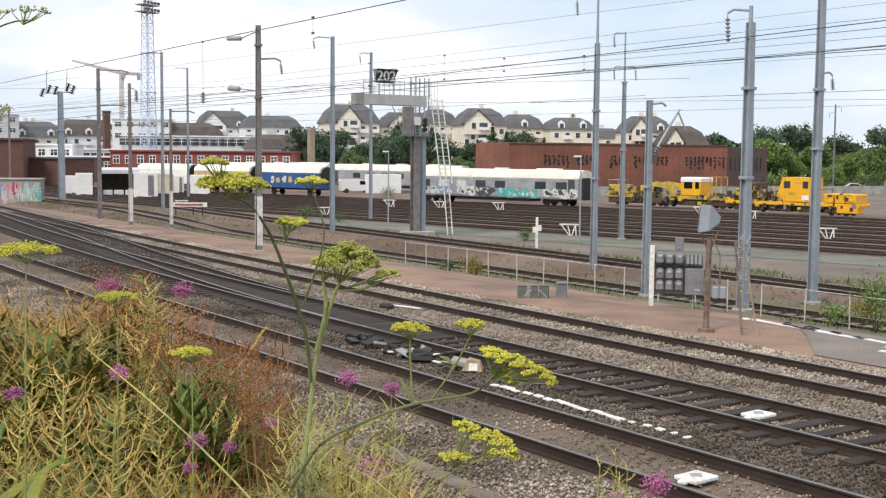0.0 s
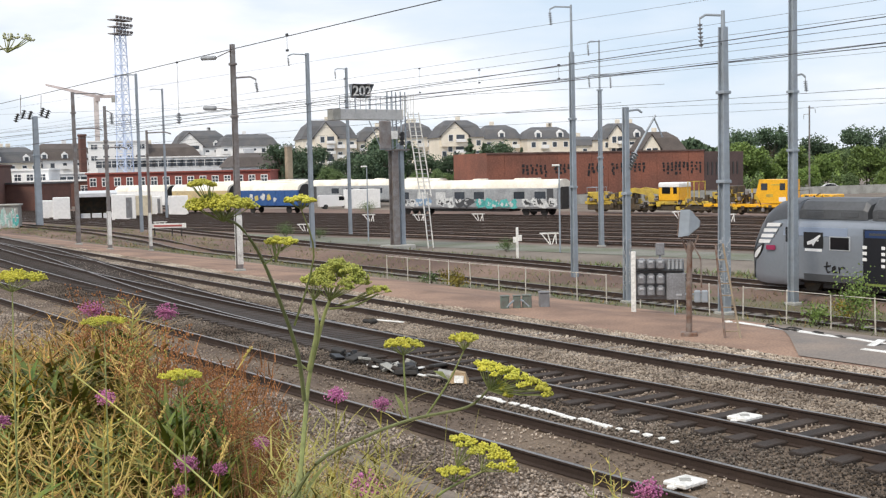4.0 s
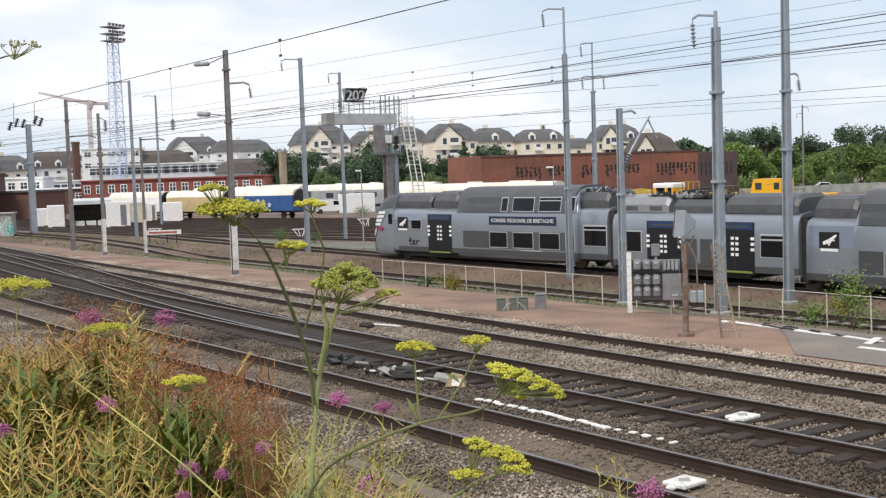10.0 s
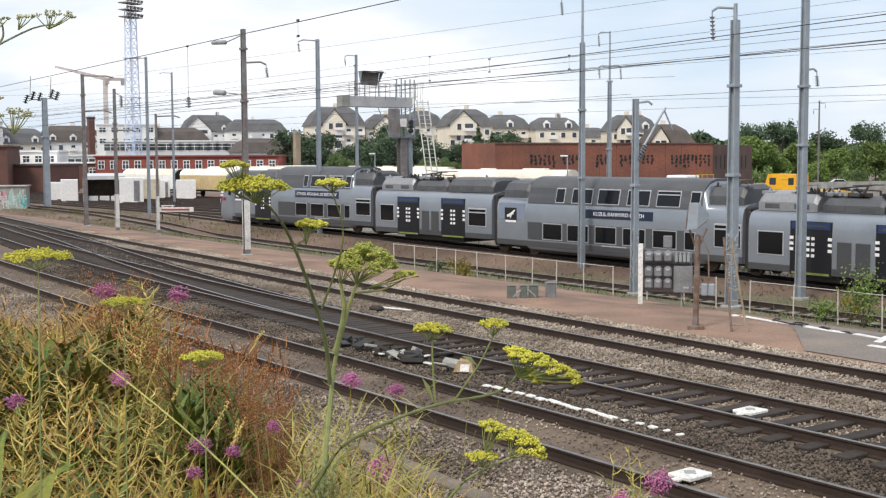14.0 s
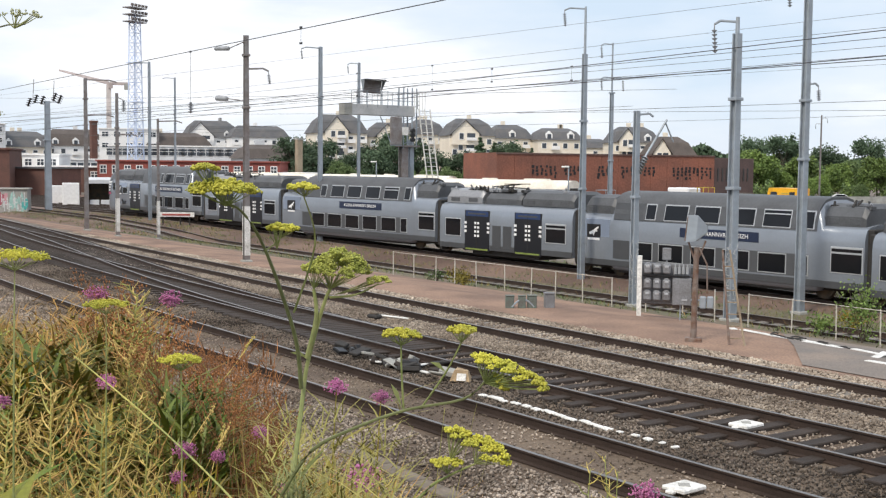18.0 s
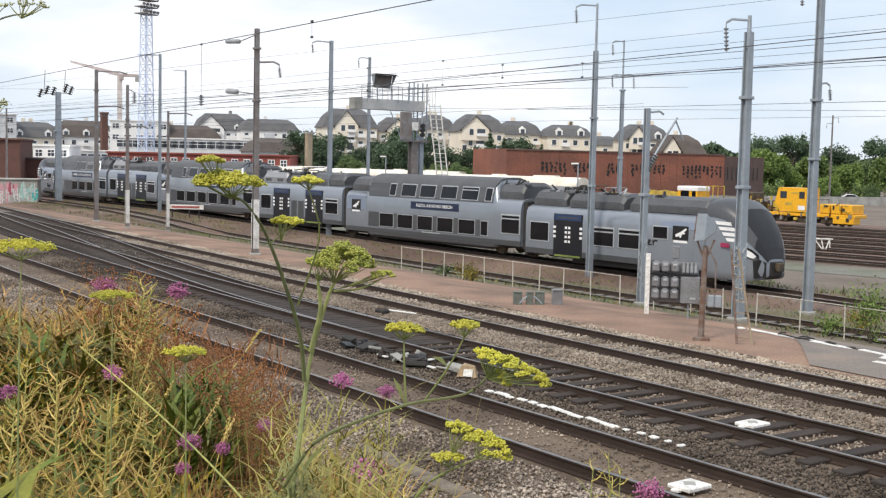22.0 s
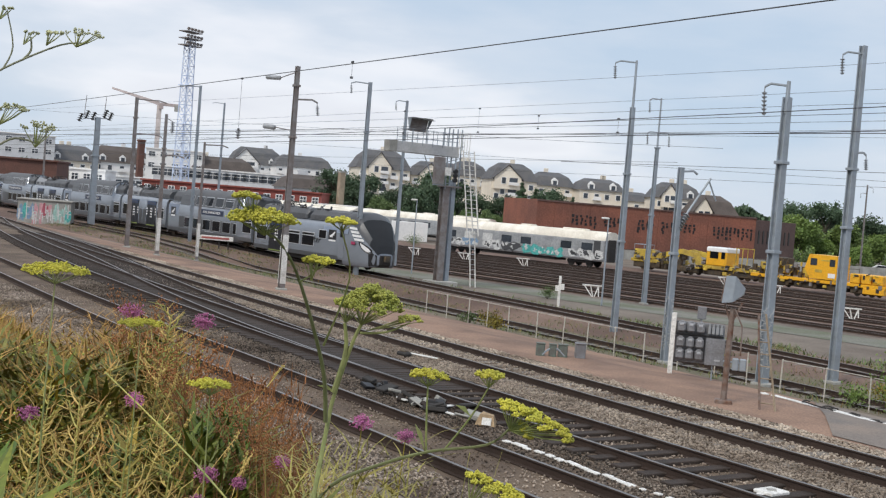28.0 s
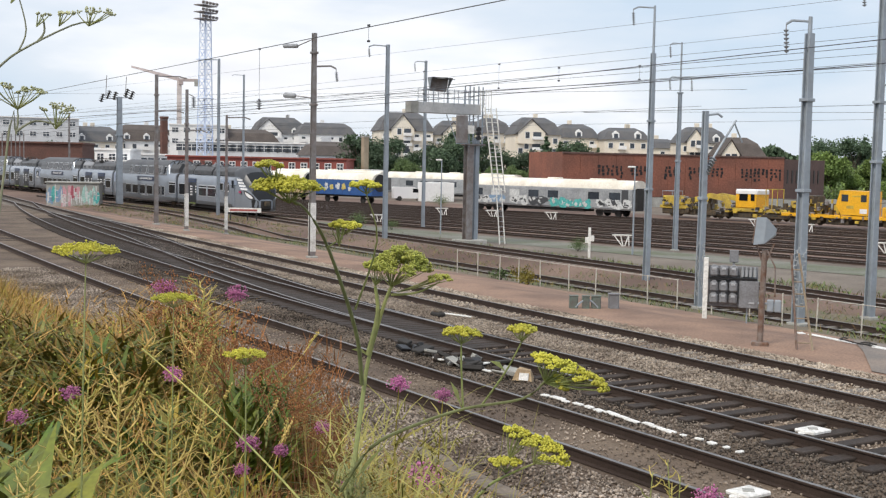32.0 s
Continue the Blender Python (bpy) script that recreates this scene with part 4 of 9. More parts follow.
scrawl(stout_mast, 0.60, 0.6, 2.4, 9)
mast(36.4, 28.8, 11.2, 0.60, M_GALV, arms=[(10.9, -0.5, 0.5, 0.6), (7.2, 0.35, -0.3, 0.4)], collars=(4.4, 6.6), label="tall blue-grey catenary mast by the track")
mast(25.8, 67.3, 6.66, 0.30, M_GALVD, arms=[(6.5, 1.4, -0.3, 0)], collars=(5.2,), white=2.3, label="slim mast with a white painted base")
white_mast = mast(22.8, 65.8, 7.97, 0.38, M_GALVD, arms=[(5.6, 1.2, 0, 0)], collars=(6.0,), white=2.2, label="weathered mast beside the brown path")
mast(23.6, 73.9, 9.3, 0.48, M_GALVD, arms=[(9.2, 2.0, 0, 0), (7.0, 1.8, 0, 0)], collars=(6, 8), label="dark weathered catenary mast")
stack_mast = mast(30.9, 107.6, 9.5, 1.1, M_GALV, arms=[(9.3, -1.2, 0.6, 0), (9.4, 1.0, 0, 0)], collars=(6.0,), label="broad grey catenary mast with stacked insulators")
mast(33.4, 88.9, 11.9, 0.46, M_GALV, arms=[(11.8, -1.2, 0.7, 0)], collars=(8.0,), label="tall slim grey catenary mast")
mast(55.5, 139.0, 14.6, 0.5, M_GALV, arms=[(14.5, -1.4, 0.5, 0)], collars=(9, 10.5), label="tall grey mast deep in the yard")
mast(38.0, 155.0, 9.6, 0.5, M_GALVD, collars=(6,), label="weathered mast far along the tracks")
for i in range(6):
    mast(33.0 + 1.1 * i, 172.0 + 2.5 * i, 7.0 + 0.3 * (i % 2), 0.36, M_GALVD, collars=(6,), label="row of weathered masts far along the tracks")
mast(170.0, 131.0, 13.5, 0.5, M_GALVD, arms=[(13.0, 0.8, -0.6, 0.6), (12.0, -0.8, 0.6, 0.6)], label="distant weathered mast before the trees")


def stacks(m):
    """Tilted black insulator stacks round the head of the broad mast."""
    z0 = ground_z(30.9, 107.6)
    for dx, dy, dz in ((-1.5, 0.8, 9.0), (-1.0, 0.5, 9.3), (-0.5, 0.2, 9.2), (0.5, -0.1, 9.5), (0.9, -0.3, 9.3)):
        bm = bmesh.new()
        insulator(bm, (dx, dy, dz - z0), (dx + 0.25, dy - 0.1, dz + 0.75 - z0), 4, 0.26)
        part("insulator", bm, M_TDARK, m, "black disc insulator")
    for dx in (-1.2, 0.6):
        bm = bmesh.new()
        rod(bm, (dx, 0.2, 9.6 - z0), (dx + 0.1, 0.2, 11.4 - z0), 0.03, seg=5)
        part("wire_horn", bm, M_GALVD, m)


stacks(stack_mast)


def bracket(m):
    """A raised registration bracket with its pale insulators on a short mast."""
    z0 = ground_z(28.7, 29.8)
    bm = bmesh.new()
    rod(bm, (0.12, 0, 4.0 - z0), (1.45, 0, 5.72 - z0), 0.042, seg=6)
    b = part("registration_bracket", bm, M_GALV, m)
    bm = bmesh.new()
    insulator(bm, (0.10, 0, 3.85 - z0), (0.45, 0, 4.42 - z0), 6, 0.15)
    part("insulator", bm, M_INSUL, b)
    bm = bmesh.new()
    rod(bm, (1.38, 0, 5.64 - z0), (1.75, -0.05, 4.95 - z0), 0.03, seg=5)
    part("drop_arm", bm, M_GALV, b)


bracket(cantilever_mast)


def strain_insulators(m, x, y, runs):
    """Grey strain insulators lying along the wires, each with its rod to the mast."""
    z0 = ground_z(x, y)
    for a, b, r, hold in runs:
        bm = bmesh.new()
        insulator(bm, (a[0] - x, a[1] - y, a[2] - z0), (b[0] - x, b[1] - y, b[2] - z0), 9, r)
        i = part("insulator", bm, M_INSUL, m, "grey ribbed insulator")
        bm = bmesh.new()
        rod(bm, (b[0] - x, b[1] - y, b[2] - z0), (hold[0] - x, hold[1] - y, hold[2] - z0), 0.022, seg=5)
        part("tie_rod", bm, M_GALVD, i)


strain_insulators(path_mast, 21.5, 45.9, (((21.0, 47.9, 9.0), (21.0, 46.5, 8.9), 0.10, (21.4, 45.9, 9.15)), ((21.0, 47.8, 6.85), (21.0, 46.7, 6.79), 0.11, (21.4, 45.9, 6.69))))
strain_insulators(white_mast, 22.8, 65.8, (((23.2, 65.8, 6.95), (23.2, 65.8, 7.58), 0.15, (22.8, 65.8, 7.75)),))


def wire(p0, p1, r, sag, name="overhead_wire", label="taut dark overhead wire", n=14, ext=(0.0, 0.0)):
    """A wire through p0 and p1, run on at both ends by ext metres."""
    p0, p1 = Vector(p0), Vector(p1)
    d = (p1 - p0).normalized()
    a, b = p0 - d * ext[0], p1 + d * ext[1]
    cu = bpy.data.curves.new(name, "CURVE")
    cu.dimensions, cu.bevel_depth, cu.bevel_resolution = "3D", r, 1
    sp = cu.splines.new("POLY")
    sp.points.add(n)
    for i in range(n + 1):
        k = i / n
        p = a.lerp(b, k)
        sp.points[i].co = (p.x, p.y, p.z - sag * 4 * k * (1 - k), 1)
    cu.materials.append(M_WIRE)
    return tagged(new(name, cu), label, "wire", "overhead wires")


FEEDER = wire((21.0, 90.1, 8.9), (21.0, 42.0, 9.12), 0.0172, 0.0, label="feeder wire over the brown path", ext=(60, 90))
wire((21.0, 81.0, 5.93), (21.0, 44.8, 6.43), 0.0109, 0.0, ext=(60, 60))
HEAVY = wire((37.2, 71.4, 8.4), (41.8, 30.2, 8.6), 0.0203, 0.1, label="heavy catenary wire over the train's track", ext=(90, 80))
wire((37.0, 74.0, 8.25), (41.8, 30.2, 8.75), 0.0101, 0.1, ext=(90, 80))
wire((37.0, 74.0, 8.6), (41.8, 30.3, 9.03), 0.0101, 0.0, ext=(90, 80))
wire((37.0, 74.0, 9.65), (40.0, 46.4, 10.1), 0.0078, 0.0, ext=(90, 80))
wire((37.9, 65.7, 9.31), (41.8, 30.3, 9.78), 0.0101, 0.0, ext=(100, 80))
wire((37.5, 68.8, 8.76), (41.8, 30.3, 9.37), 0.0140, 0.0, ext=(100, 80))
wire((45.7, 91.5, 7.38), (51.9, 60.2, 7.9), 0.0125, 0.0, ext=(60, 5))
wire((58.5, 67.5, 8.17), (62.9, 45.4, 7.72), 0.0125, 0.0, ext=(70, 80))
wire((52.0, 60.0, 7.77), (55.9, 40.4, 7.81), 0.0156, 0.0, ext=(5, 80))
wire((61.7, 71.3, 7.51), (66.4, 47.9, 7.56), 0.0125, 0.0, ext=(80, 80))
wire((52.0, 60.1, 9.68), (55.9, 40.5, 9.76), 0.0094, 0.0, ext=(80, 80))
wire((30.0, 115.6, 8.48), (30.0, 65.6, 7.87), 0.0125, 0.2, ext=(60, 8))
wire((30.0, 108.0, 7.13), (30.0, 60.1, 7.32), 0.0156, 0.2, ext=(60, 90))
wire((34.4, 147.8, 11.8), (41.8, 111.0, 10.7), 0.0125, 0.3, ext=(30, 60))
wire((37.6, 67.9, 11.2), (40.5, 38.5, 11.33), 0.008, 0.0, ext=(90, 80))


def dropper(parent, x, y, z0, z1):
    bm = bmesh.new()
    rod(bm, (x, y, z0), (x, y, z1), 0.008, seg=4)
    box(bm, x, y, z1, 0.06, 0.14, 0.08)
    box(bm, x, y, z0, 0.06, 0.14, 0.08)
    part("dropper", bm, M_WIRE, parent)


for x, y, a, b in ((38.9, 57.6, 8.5, 9.9), (39.3, 52.3, 8.7, 9.4), (40.0, 46.4, 8.5, 9.2), (37.9, 64.6, 8.4, 9.8), (21.0, 40, 9.19, 8.6)):
    dropper(FEEDER if x < 22 else HEAVY, x, y, a, b)
dropper(FEEDER, 21.0, 50.7, 9.07, 6.75)
bm_stack = bmesh.new()
insulator(bm_stack, (21.0, 50.7, 6.75), (21.0, 50.7, 6.30), 4, 0.14)
part("insulator", bm_stack, M_INSUL, FEEDER, "grey disc insulator hanging from the feeder")


M_BEAM = mat("pale_beam", (0.52, 0.53, 0.54), 0.6, 0.1, var=0.08, scale=1, fine=8, col2=(0.42, 0.43, 0.44), bump=0.05)


def gantry():
    x, y = 43.7, 67.7
    z0 = ground_z(x, y)
    g = thing("signal_gantry", pose(x, y, z0), "grey cantilever signal gantry with a caged ladder", "signal gantry")
    H = 8.0 - z0
    bm = bmesh.new()
    h_beam(bm, -0.30, 0, 0, 5.4 - z0, 0.50, 1.0)
    part("column", bm, M_GALVD, g, "dark steel column")
    bm = bmesh.new()
    box(bm, 0.38, 0.1, (5.8 - z0) / 2, 0.34, 0.3, 5.8 - z0, bevel=0.02)
    part("column", bm, M_GALV, g, "pale steel column")
    for qx, qy in ((-0.5, -0.3), (-0.5, 0.3), (0.2, -0.3), (0.2, 0.3), (0.75, 0.0)):
        bm = bmesh.new()
        rod(bm, (qx, qy, 5.2 - z0), (qx, qy, 9.3 - z0), 0.05, seg=6)
        part("tower_post", bm, M_GALV, g)
    bm = bmesh.new()
    box(bm, 0.05, 0, 5.35 - z0, 1.5, 0.8, 0.12, bevel=0.02)
    part("landing", bm, M_GALVD, g)
    for k in range(5):
        bm = bmesh.new()
        rod(bm, (-0.5, -0.32, 5.5 + 0.75 * k - z0), (0.75, -0.3, 5.9 + 0.75 * k - z0), 0.025, seg=5)
        part("brace", bm, M_GALV, g)
    bm = bmesh.new()
    box(bm, -0.1, 0, 0.1, 1.9, 1.6, 0.45, bevel=0.04)
    part("foot", bm, M_CONC, g)
    bm = bmesh.new()
    box(bm, -2.35, 0, 7.72 - z0, 5.5, 0.7, 0.72, bevel=0.03)
    b = part("beam", bm, M_BEAM, g, "pale grey box beam over the track")
    bm = bmesh.new()
    box(bm, -4.85, 0, 7.72 - z0, 0.6, 0.76, 0.76, bevel=0.02)
    part("beam_end", bm, M_CONC, b)
    for i in range(7):
        for s in (-0.36, 0.36):
            bm = bmesh.new()
            xx = -4.2 + i * 0.8
            rod(bm, (xx, s, 7.88 - z0), (xx, s, 9.0 - z0), 0.022, seg=5)
            part("handrail_post", bm, M_GALV, b)
    for zz in (8.4, 8.95):
        for s in (-0.36, 0.36):
            bm = bmesh.new()
            rod(bm, (-4.2, s, zz - z0), (0.7, s, zz - z0), 0.016, seg=5)
            part("handrail", bm, M_GALV, b)
    # hanging signal target with its struts
    bm = bmesh.new()
    box(bm, -1.25, -0.55, 6.35 - z0, 0.95, 0.12, 1.9, bevel=0.05)
    t = part("signal_target", bm, M_GALVD, g, "back of a hanging colour-light signal")
    bm = bmesh.new()
    rod(bm, (-2.5, -0.55, 7.3 - z0), (-1.6, -0.55, 5.4 - z0), 0.04, seg=6)
    rod(bm, (-1.7, -0.55, 5.4 - z0), (-0.8, -0.55, 5.4 - z0), 0.04, seg=6)
    part("strut", bm, M_GALV, t)
    bm = bmesh.new()
    box(bm, -0.55, -0.6, 6.35 - z0, 0.5, 0.05, 0.55)
    part("plate", bm, M_WHITE, g, "white identification plate")
    bm = bmesh.new()
    for k in range(3):
        rod(bm, (0.05, -0.5, 5.8 + 0.3 * k - z0), (0.05, -0.7, 5.8 + 0.3 * k - z0), 0.16, seg=10)
    part("lamp_hood", bm, M_BLACK, g)
    # platform cage and ladder
    for i in range(5):
        bm = bmesh.new()
        rod(bm, (0.3 + i * 0.22, -0.4, 7.6 - z0), (0.3 + i * 0.22, -0.4, 9.1 - z0), 0.025, seg=5)
        part("cage_bar", bm, M_WHITE, g)
    for w in (0.0, 0.46, 0.92):
        bm = bmesh.new()
        rod(bm, (0.6 + w, -0.5, 7.9 - z0), (1.44 + w, -0.6, 2.1 - z0), 0.05, seg=6)
        part("ladder_rail", bm, M_WHITE, g)
    for i in range(20):
        k = (i + 0.5) / 20
        bm = bmesh.new()
        rod(bm, (0.6 + 0.84 * k, -0.5, 7.9 - 5.8 * k - z0), (1.52 + 0.84 * k, -0.5, 7.9 - 5.8 * k - z0), 0.02, seg=4)
        part("rung", bm, M_WHITE if i % 2 else M_GALV, g)
    for w in (0.0, 0.42):
        bm = bmesh.new()
        rod(bm, (1.6 + w, -0.62, 2.4 - z0), (1.92 + w, -0.75, 0.0), 0.042, seg=6)
        part("ladder_rail", bm, M_WHITE, g)
    for i in range(11):
        k = (i + 0.5) / 11
        bm = bmesh.new()
        rod(bm, (1.6 + 0.32 * k, -0.68, (2.4 - z0) * (1 - k)), (2.02 + 0.32 * k, -0.68, (2.4 - z0) * (1 - k)), 0.018, seg=4)
        part("rung", bm, M_GALV, g)
    return z0


gantry()


# ---- line-side furniture between the near tracks and the train ----
M_GRAF1 = mat("graffiti_teal", (0.12, 0.48, 0.45), 0.6, scale=6, fine=30, col2=(0.05, 0.30, 0.30), bump=0)
M_GRAF2 = mat("graffiti_white", (0.66, 0.68, 0.68), 0.6, scale=6, fine=30, col2=(0.45, 0.47, 0.48), bump=0)
M_GRAF3 = mat("graffiti_red", (0.42, 0.10, 0.14), 0.6, scale=6, fine=30, col2=(0.30, 0.07, 0.10), bump=0)
M_GRAFP = mat("graffiti_pink", (0.62, 0.34, 0.38), 0.6, scale=6, fine=30, bump=0)
M_GRAFT = mat("graffiti_pale_teal", (0.36, 0.58, 0.54), 0.6, scale=6, fine=30, bump=0)
M_GRAF4 = mat("graffiti_blue", (0.22, 0.34, 0.50), 0.6, scale=6, fine=30, bump=0)
M_GREENBOX = mat("green_enamel", (0.13, 0.175, 0.15), 0.6, scale=4, fine=30, col2=(0.12, 0.12, 0.11), bump=0.1)
M_CAB = mat("cabinet_grey", (0.24, 0.25, 0.27), 0.55, 0.2, scale=2, fine=20, col2=(0.18, 0.18, 0.19), bump=0.05)
M_RUSTY = mat("rusty_steel", (0.16, 0.085, 0.055), 0.8, 0.2, scale=5, fine=40, col2=(0.24, 0.20, 0.18), bump=0.2)
M_LID = mat("trough_lid", (0.20, 0.165, 0.13), 0.9, scale=3, fine=30, col2=(0.13, 0.11, 0.09), bump=0.4)
M_CAR = mat("car_white", (0.72, 0.73, 0.75), 0.3, scale=1, bump=0, var=0.03)
M_TYRE = mat("tyre", (0.03, 0.03, 0.03), 0.8, bump=0.1)


M_POST = mat("faded_post_paint", (0.56, 0.54, 0.49), 0.7, scale=6, fine=30, col2=(0.36, 0.30, 0.25), patch=0.42, bump=0.1)


def railing():
    f = thing("railing", Matrix.Identity(4), "low white-grey post railing beside the weedy siding", "fence")
    pts = []
    y = 12.0
    i = 0
    while y < 43.0:
        x = 27.6 - 0.06 * max(y - 22, 0) + 0.05 * math.sin(i * 2.1)
        z = ground_z(x, y)
        pts.append((x, y, z))
        bm = bmesh.new()
        box(bm, 0, 0, 0.45, 0.036, 0.036, 1.1, bevel=0.008)
        part("post", bm, M_POST, f, at=pose(x, y, z, 0.8 * math.sin(i), 1.2 * math.cos(i * 1.7)))
        y += 1.42 + 0.15 * math.sin(i * 1.3)
        i += 1
    for a, b in zip(pts, pts[1:]):
        if 23.5 < a[1] < 28.5:
            continue
        bm = bmesh.new()
        rod(bm, (a[0] - 0.03, a[1], a[2] + 0.97), (b[0] - 0.03, b[1], b[2] + 0.97), 0.012, seg=5)
        part("bar", bm, M_POST, f)


railing()


def relay_board():
    """The grey apparatus board with rows of boxes, between two white posts."""
    x, y = 25.05, 24.6
    z0 = ground_z(x, y)
    r = thing("relay_board", pose(x, y, z0, 0, 0, -46), "grey signalling apparatus board with rows of small boxes", "relay board")
    bm = bmesh.new()
    box(bm, -0.02, 0.12, 1.05, 1.40, 0.04, 1.20, bevel=0.01)
    part("backplate", bm, M_CAB, r)
    for i in range(3):
        for j, z in enumerate((1.50, 1.05, 0.70)):
            bm = bmesh.new()
            box(bm, -0.56 + i * 0.275, -0.02, z, 0.235, 0.22, 0.29, bevel=0.045)
            box(bm, -0.56 + i * 0.275, -0.02, z + 0.155, 0.13, 0.14, 0.05, bevel=0.02)
            b = part("relay_box", bm, M_CAB, r)
            bm = bmesh.new()
            box(bm, -0.56 + i * 0.275, -0.14, z + 0.07, 0.12, 0.02, 0.06, bevel=0.008)
            part("label_plate", bm, M_TFRAME, b)
    for i in range(4):
        bm = bmesh.new()
        x1 = 0.24 + i * 0.115
        rod(bm, (x1, 0.0, 1.36), (x1, 0.0, 1.56), 0.05, 0.045, 8)
        rod(bm, (x1, 0.0, 1.56), (x1, 0.0, 1.64), 0.025, 0.025, 6)
        part("terminal", bm, M_TFRAMEG, r)
    bm = bmesh.new()
    box(bm, 0.44, 0.02, 0.84, 0.56, 0.16, 0.80, bevel=0.02)
    part("large_box", bm, M_CAB, r, "larger grey apparatus box")
    bm = bmesh.new()
    box(bm, 0.52, -0.07, 0.60, 0.16, 0.02, 0.05)
    part("label_plate", bm, M_TFRAME, r)
    bm = bmesh.new()
    box(bm, -0.02, -0.02, 1.29, 1.36, 0.12, 0.05, bevel=0.01)
    part("cable_tray", bm, M_BLACK, r)
    for dx, dy, w, h, m in ((-0.80, 0.0, 0.14, 1.88, M_WHITE), (0.86, -0.12, 0.08, 1.45, M_WHITE), (0.40, 0.1, 0.045, 0.55, M_GALV)):
        bm = bmesh.new()
        box(bm, dx, dy, h / 2 - 0.05, w, w, h + 0.1, bevel=0.01)
        part("post", bm, m, r)
    bm = bmesh.new()
    box(bm, -0.02, 0.34, 1.92, 0.26, 0.2, 0.36, bevel=0.02)
    box(bm, -0.02, 0.3, 1.7, 0.06, 0.06, 0.4)
    part("small_cabinet", bm, M_CAB, r)
    bm = bmesh.new()
    rod(bm, (0.70, -0.1, 0.62), (1.35, -0.05, 0.60), 0.03, seg=6)
    part("cable_pipe", bm, M_GALV, r)
    for dx in (1.05, 1.26):
        bm = bmesh.new()
        box(bm, dx, -0.08, 0.55, 0.19, 0.16, 0.36, bevel=0.03)
        part("junction_box", bm, M_GALV, r)


relay_board()


def dwarf_signal():
    x, y = 21.0, 19.7
    z0 = ground_z(x, y)
    s = thing("shunting_signal", pose(x, y, z0, 0, 0, -46), "rusty post signal with a tilted grey hood", "signal")
    bm = bmesh.new()
    rod(bm, (0, 0, -0.05), (0.03, 0, 2.3), 0.075, 0.065, 10)
    box(bm, 0, 0, 0.05, 0.4, 0.4, 0.12, bevel=0.02)
    part("post", bm, M_RUSTY, s, "rusty tubular post")
    bm = bmesh.new()
    for a in (-0.12, 0.16):
        rod(bm, (0.02, 0, 1.9), (a * 1.5, 0, 2.45), 0.025, seg=5)
    part("bracket", bm, M_RUSTY, s)
    # hood: a deep lamp box that tapers to its back
    bm = bmesh.new()
    front = [(-0.24, -0.18, 2.42), (-0.20, 0.20, 2.40), (-0.14, 0.20, 3.02), (-0.18, -0.18, 3.08)]
    mid = [(0.0, -0.22, 2.46), (0.04, 0.22, 2.44), (0.10, 0.22, 2.98), (0.04, -0.22, 3.08)]
    back = [(0.25, -0.08, 2.66), (0.27, 0.11, 2.64), (0.29, 0.11, 2.80), (0.27, -0.08, 2.82)]
    loft(bm, [front, mid, back])
    part("hood", bm, M_GALV, s, "tilted grey sheet-metal hood")
    bm = bmesh.new()
    loft(bm, [[(p[0] - 0.03, p[1] * 0.86, 2.7 + (p[2] - 2.7) * 0.86) for p in front], [(p[0] - 0.004, p[1] * 0.86, 2.7 + (p[2] - 2.7) * 0.86) for p in front]])
    part("lens_plate", bm, M_RUSTY, s)
    bm = bmesh.new()
    rod(bm, (0.08, -0.1, 2.3), (0.28, -0.12, 1.9), 0.02, seg=5)
    rod(bm, (0.28, -0.12, 1.9), (0.30, -0.12, 1.2), 0.02, seg=5)
    part("conduit", bm, M_RUSTY, s)


dwarf_signal()


def ladder():
    x, y = 21.3, 18.8
    z0 = ground_z(x, y)
    l = thing("ladder", pose(x, y, z0, 0, 0, -46), "old wooden ladder leaning beside the signal post", "ladder")
    for s in (0, 1):
        bm = bmesh.new()
        rod(bm, (-0.02 + s * 0.36, 0, -0.02), (-0.22 + s * 0.17, 0.35, 2.25), 0.03, 0.026, 6)
        part("rail", bm, M_RUSTY if s == 0 else M_DRYWOOD, l)
    for i in range(7):
        k = 0.08 + i * 0.125
        bm = bmesh.new()
        a, b = Vector((-0.02, 0, 0)).lerp(Vector((-0.22, 0.35, 2.25)), k), Vector((0.34, 0, 0)).lerp(Vector((-0.05, 0.35, 2.25)), k)
        rod(bm, a, b, 0.016, seg=5)
        part("rung", bm, M_DRYWOOD, l)


M_DRYWOOD = mat("weathered_wood", (0.36, 0.30, 0.22), 0.85, scale=4, fine=40, col2=(0.22, 0.17, 0.12), bump=0.3, stretch=(1, 1, 0.2))
ladder()


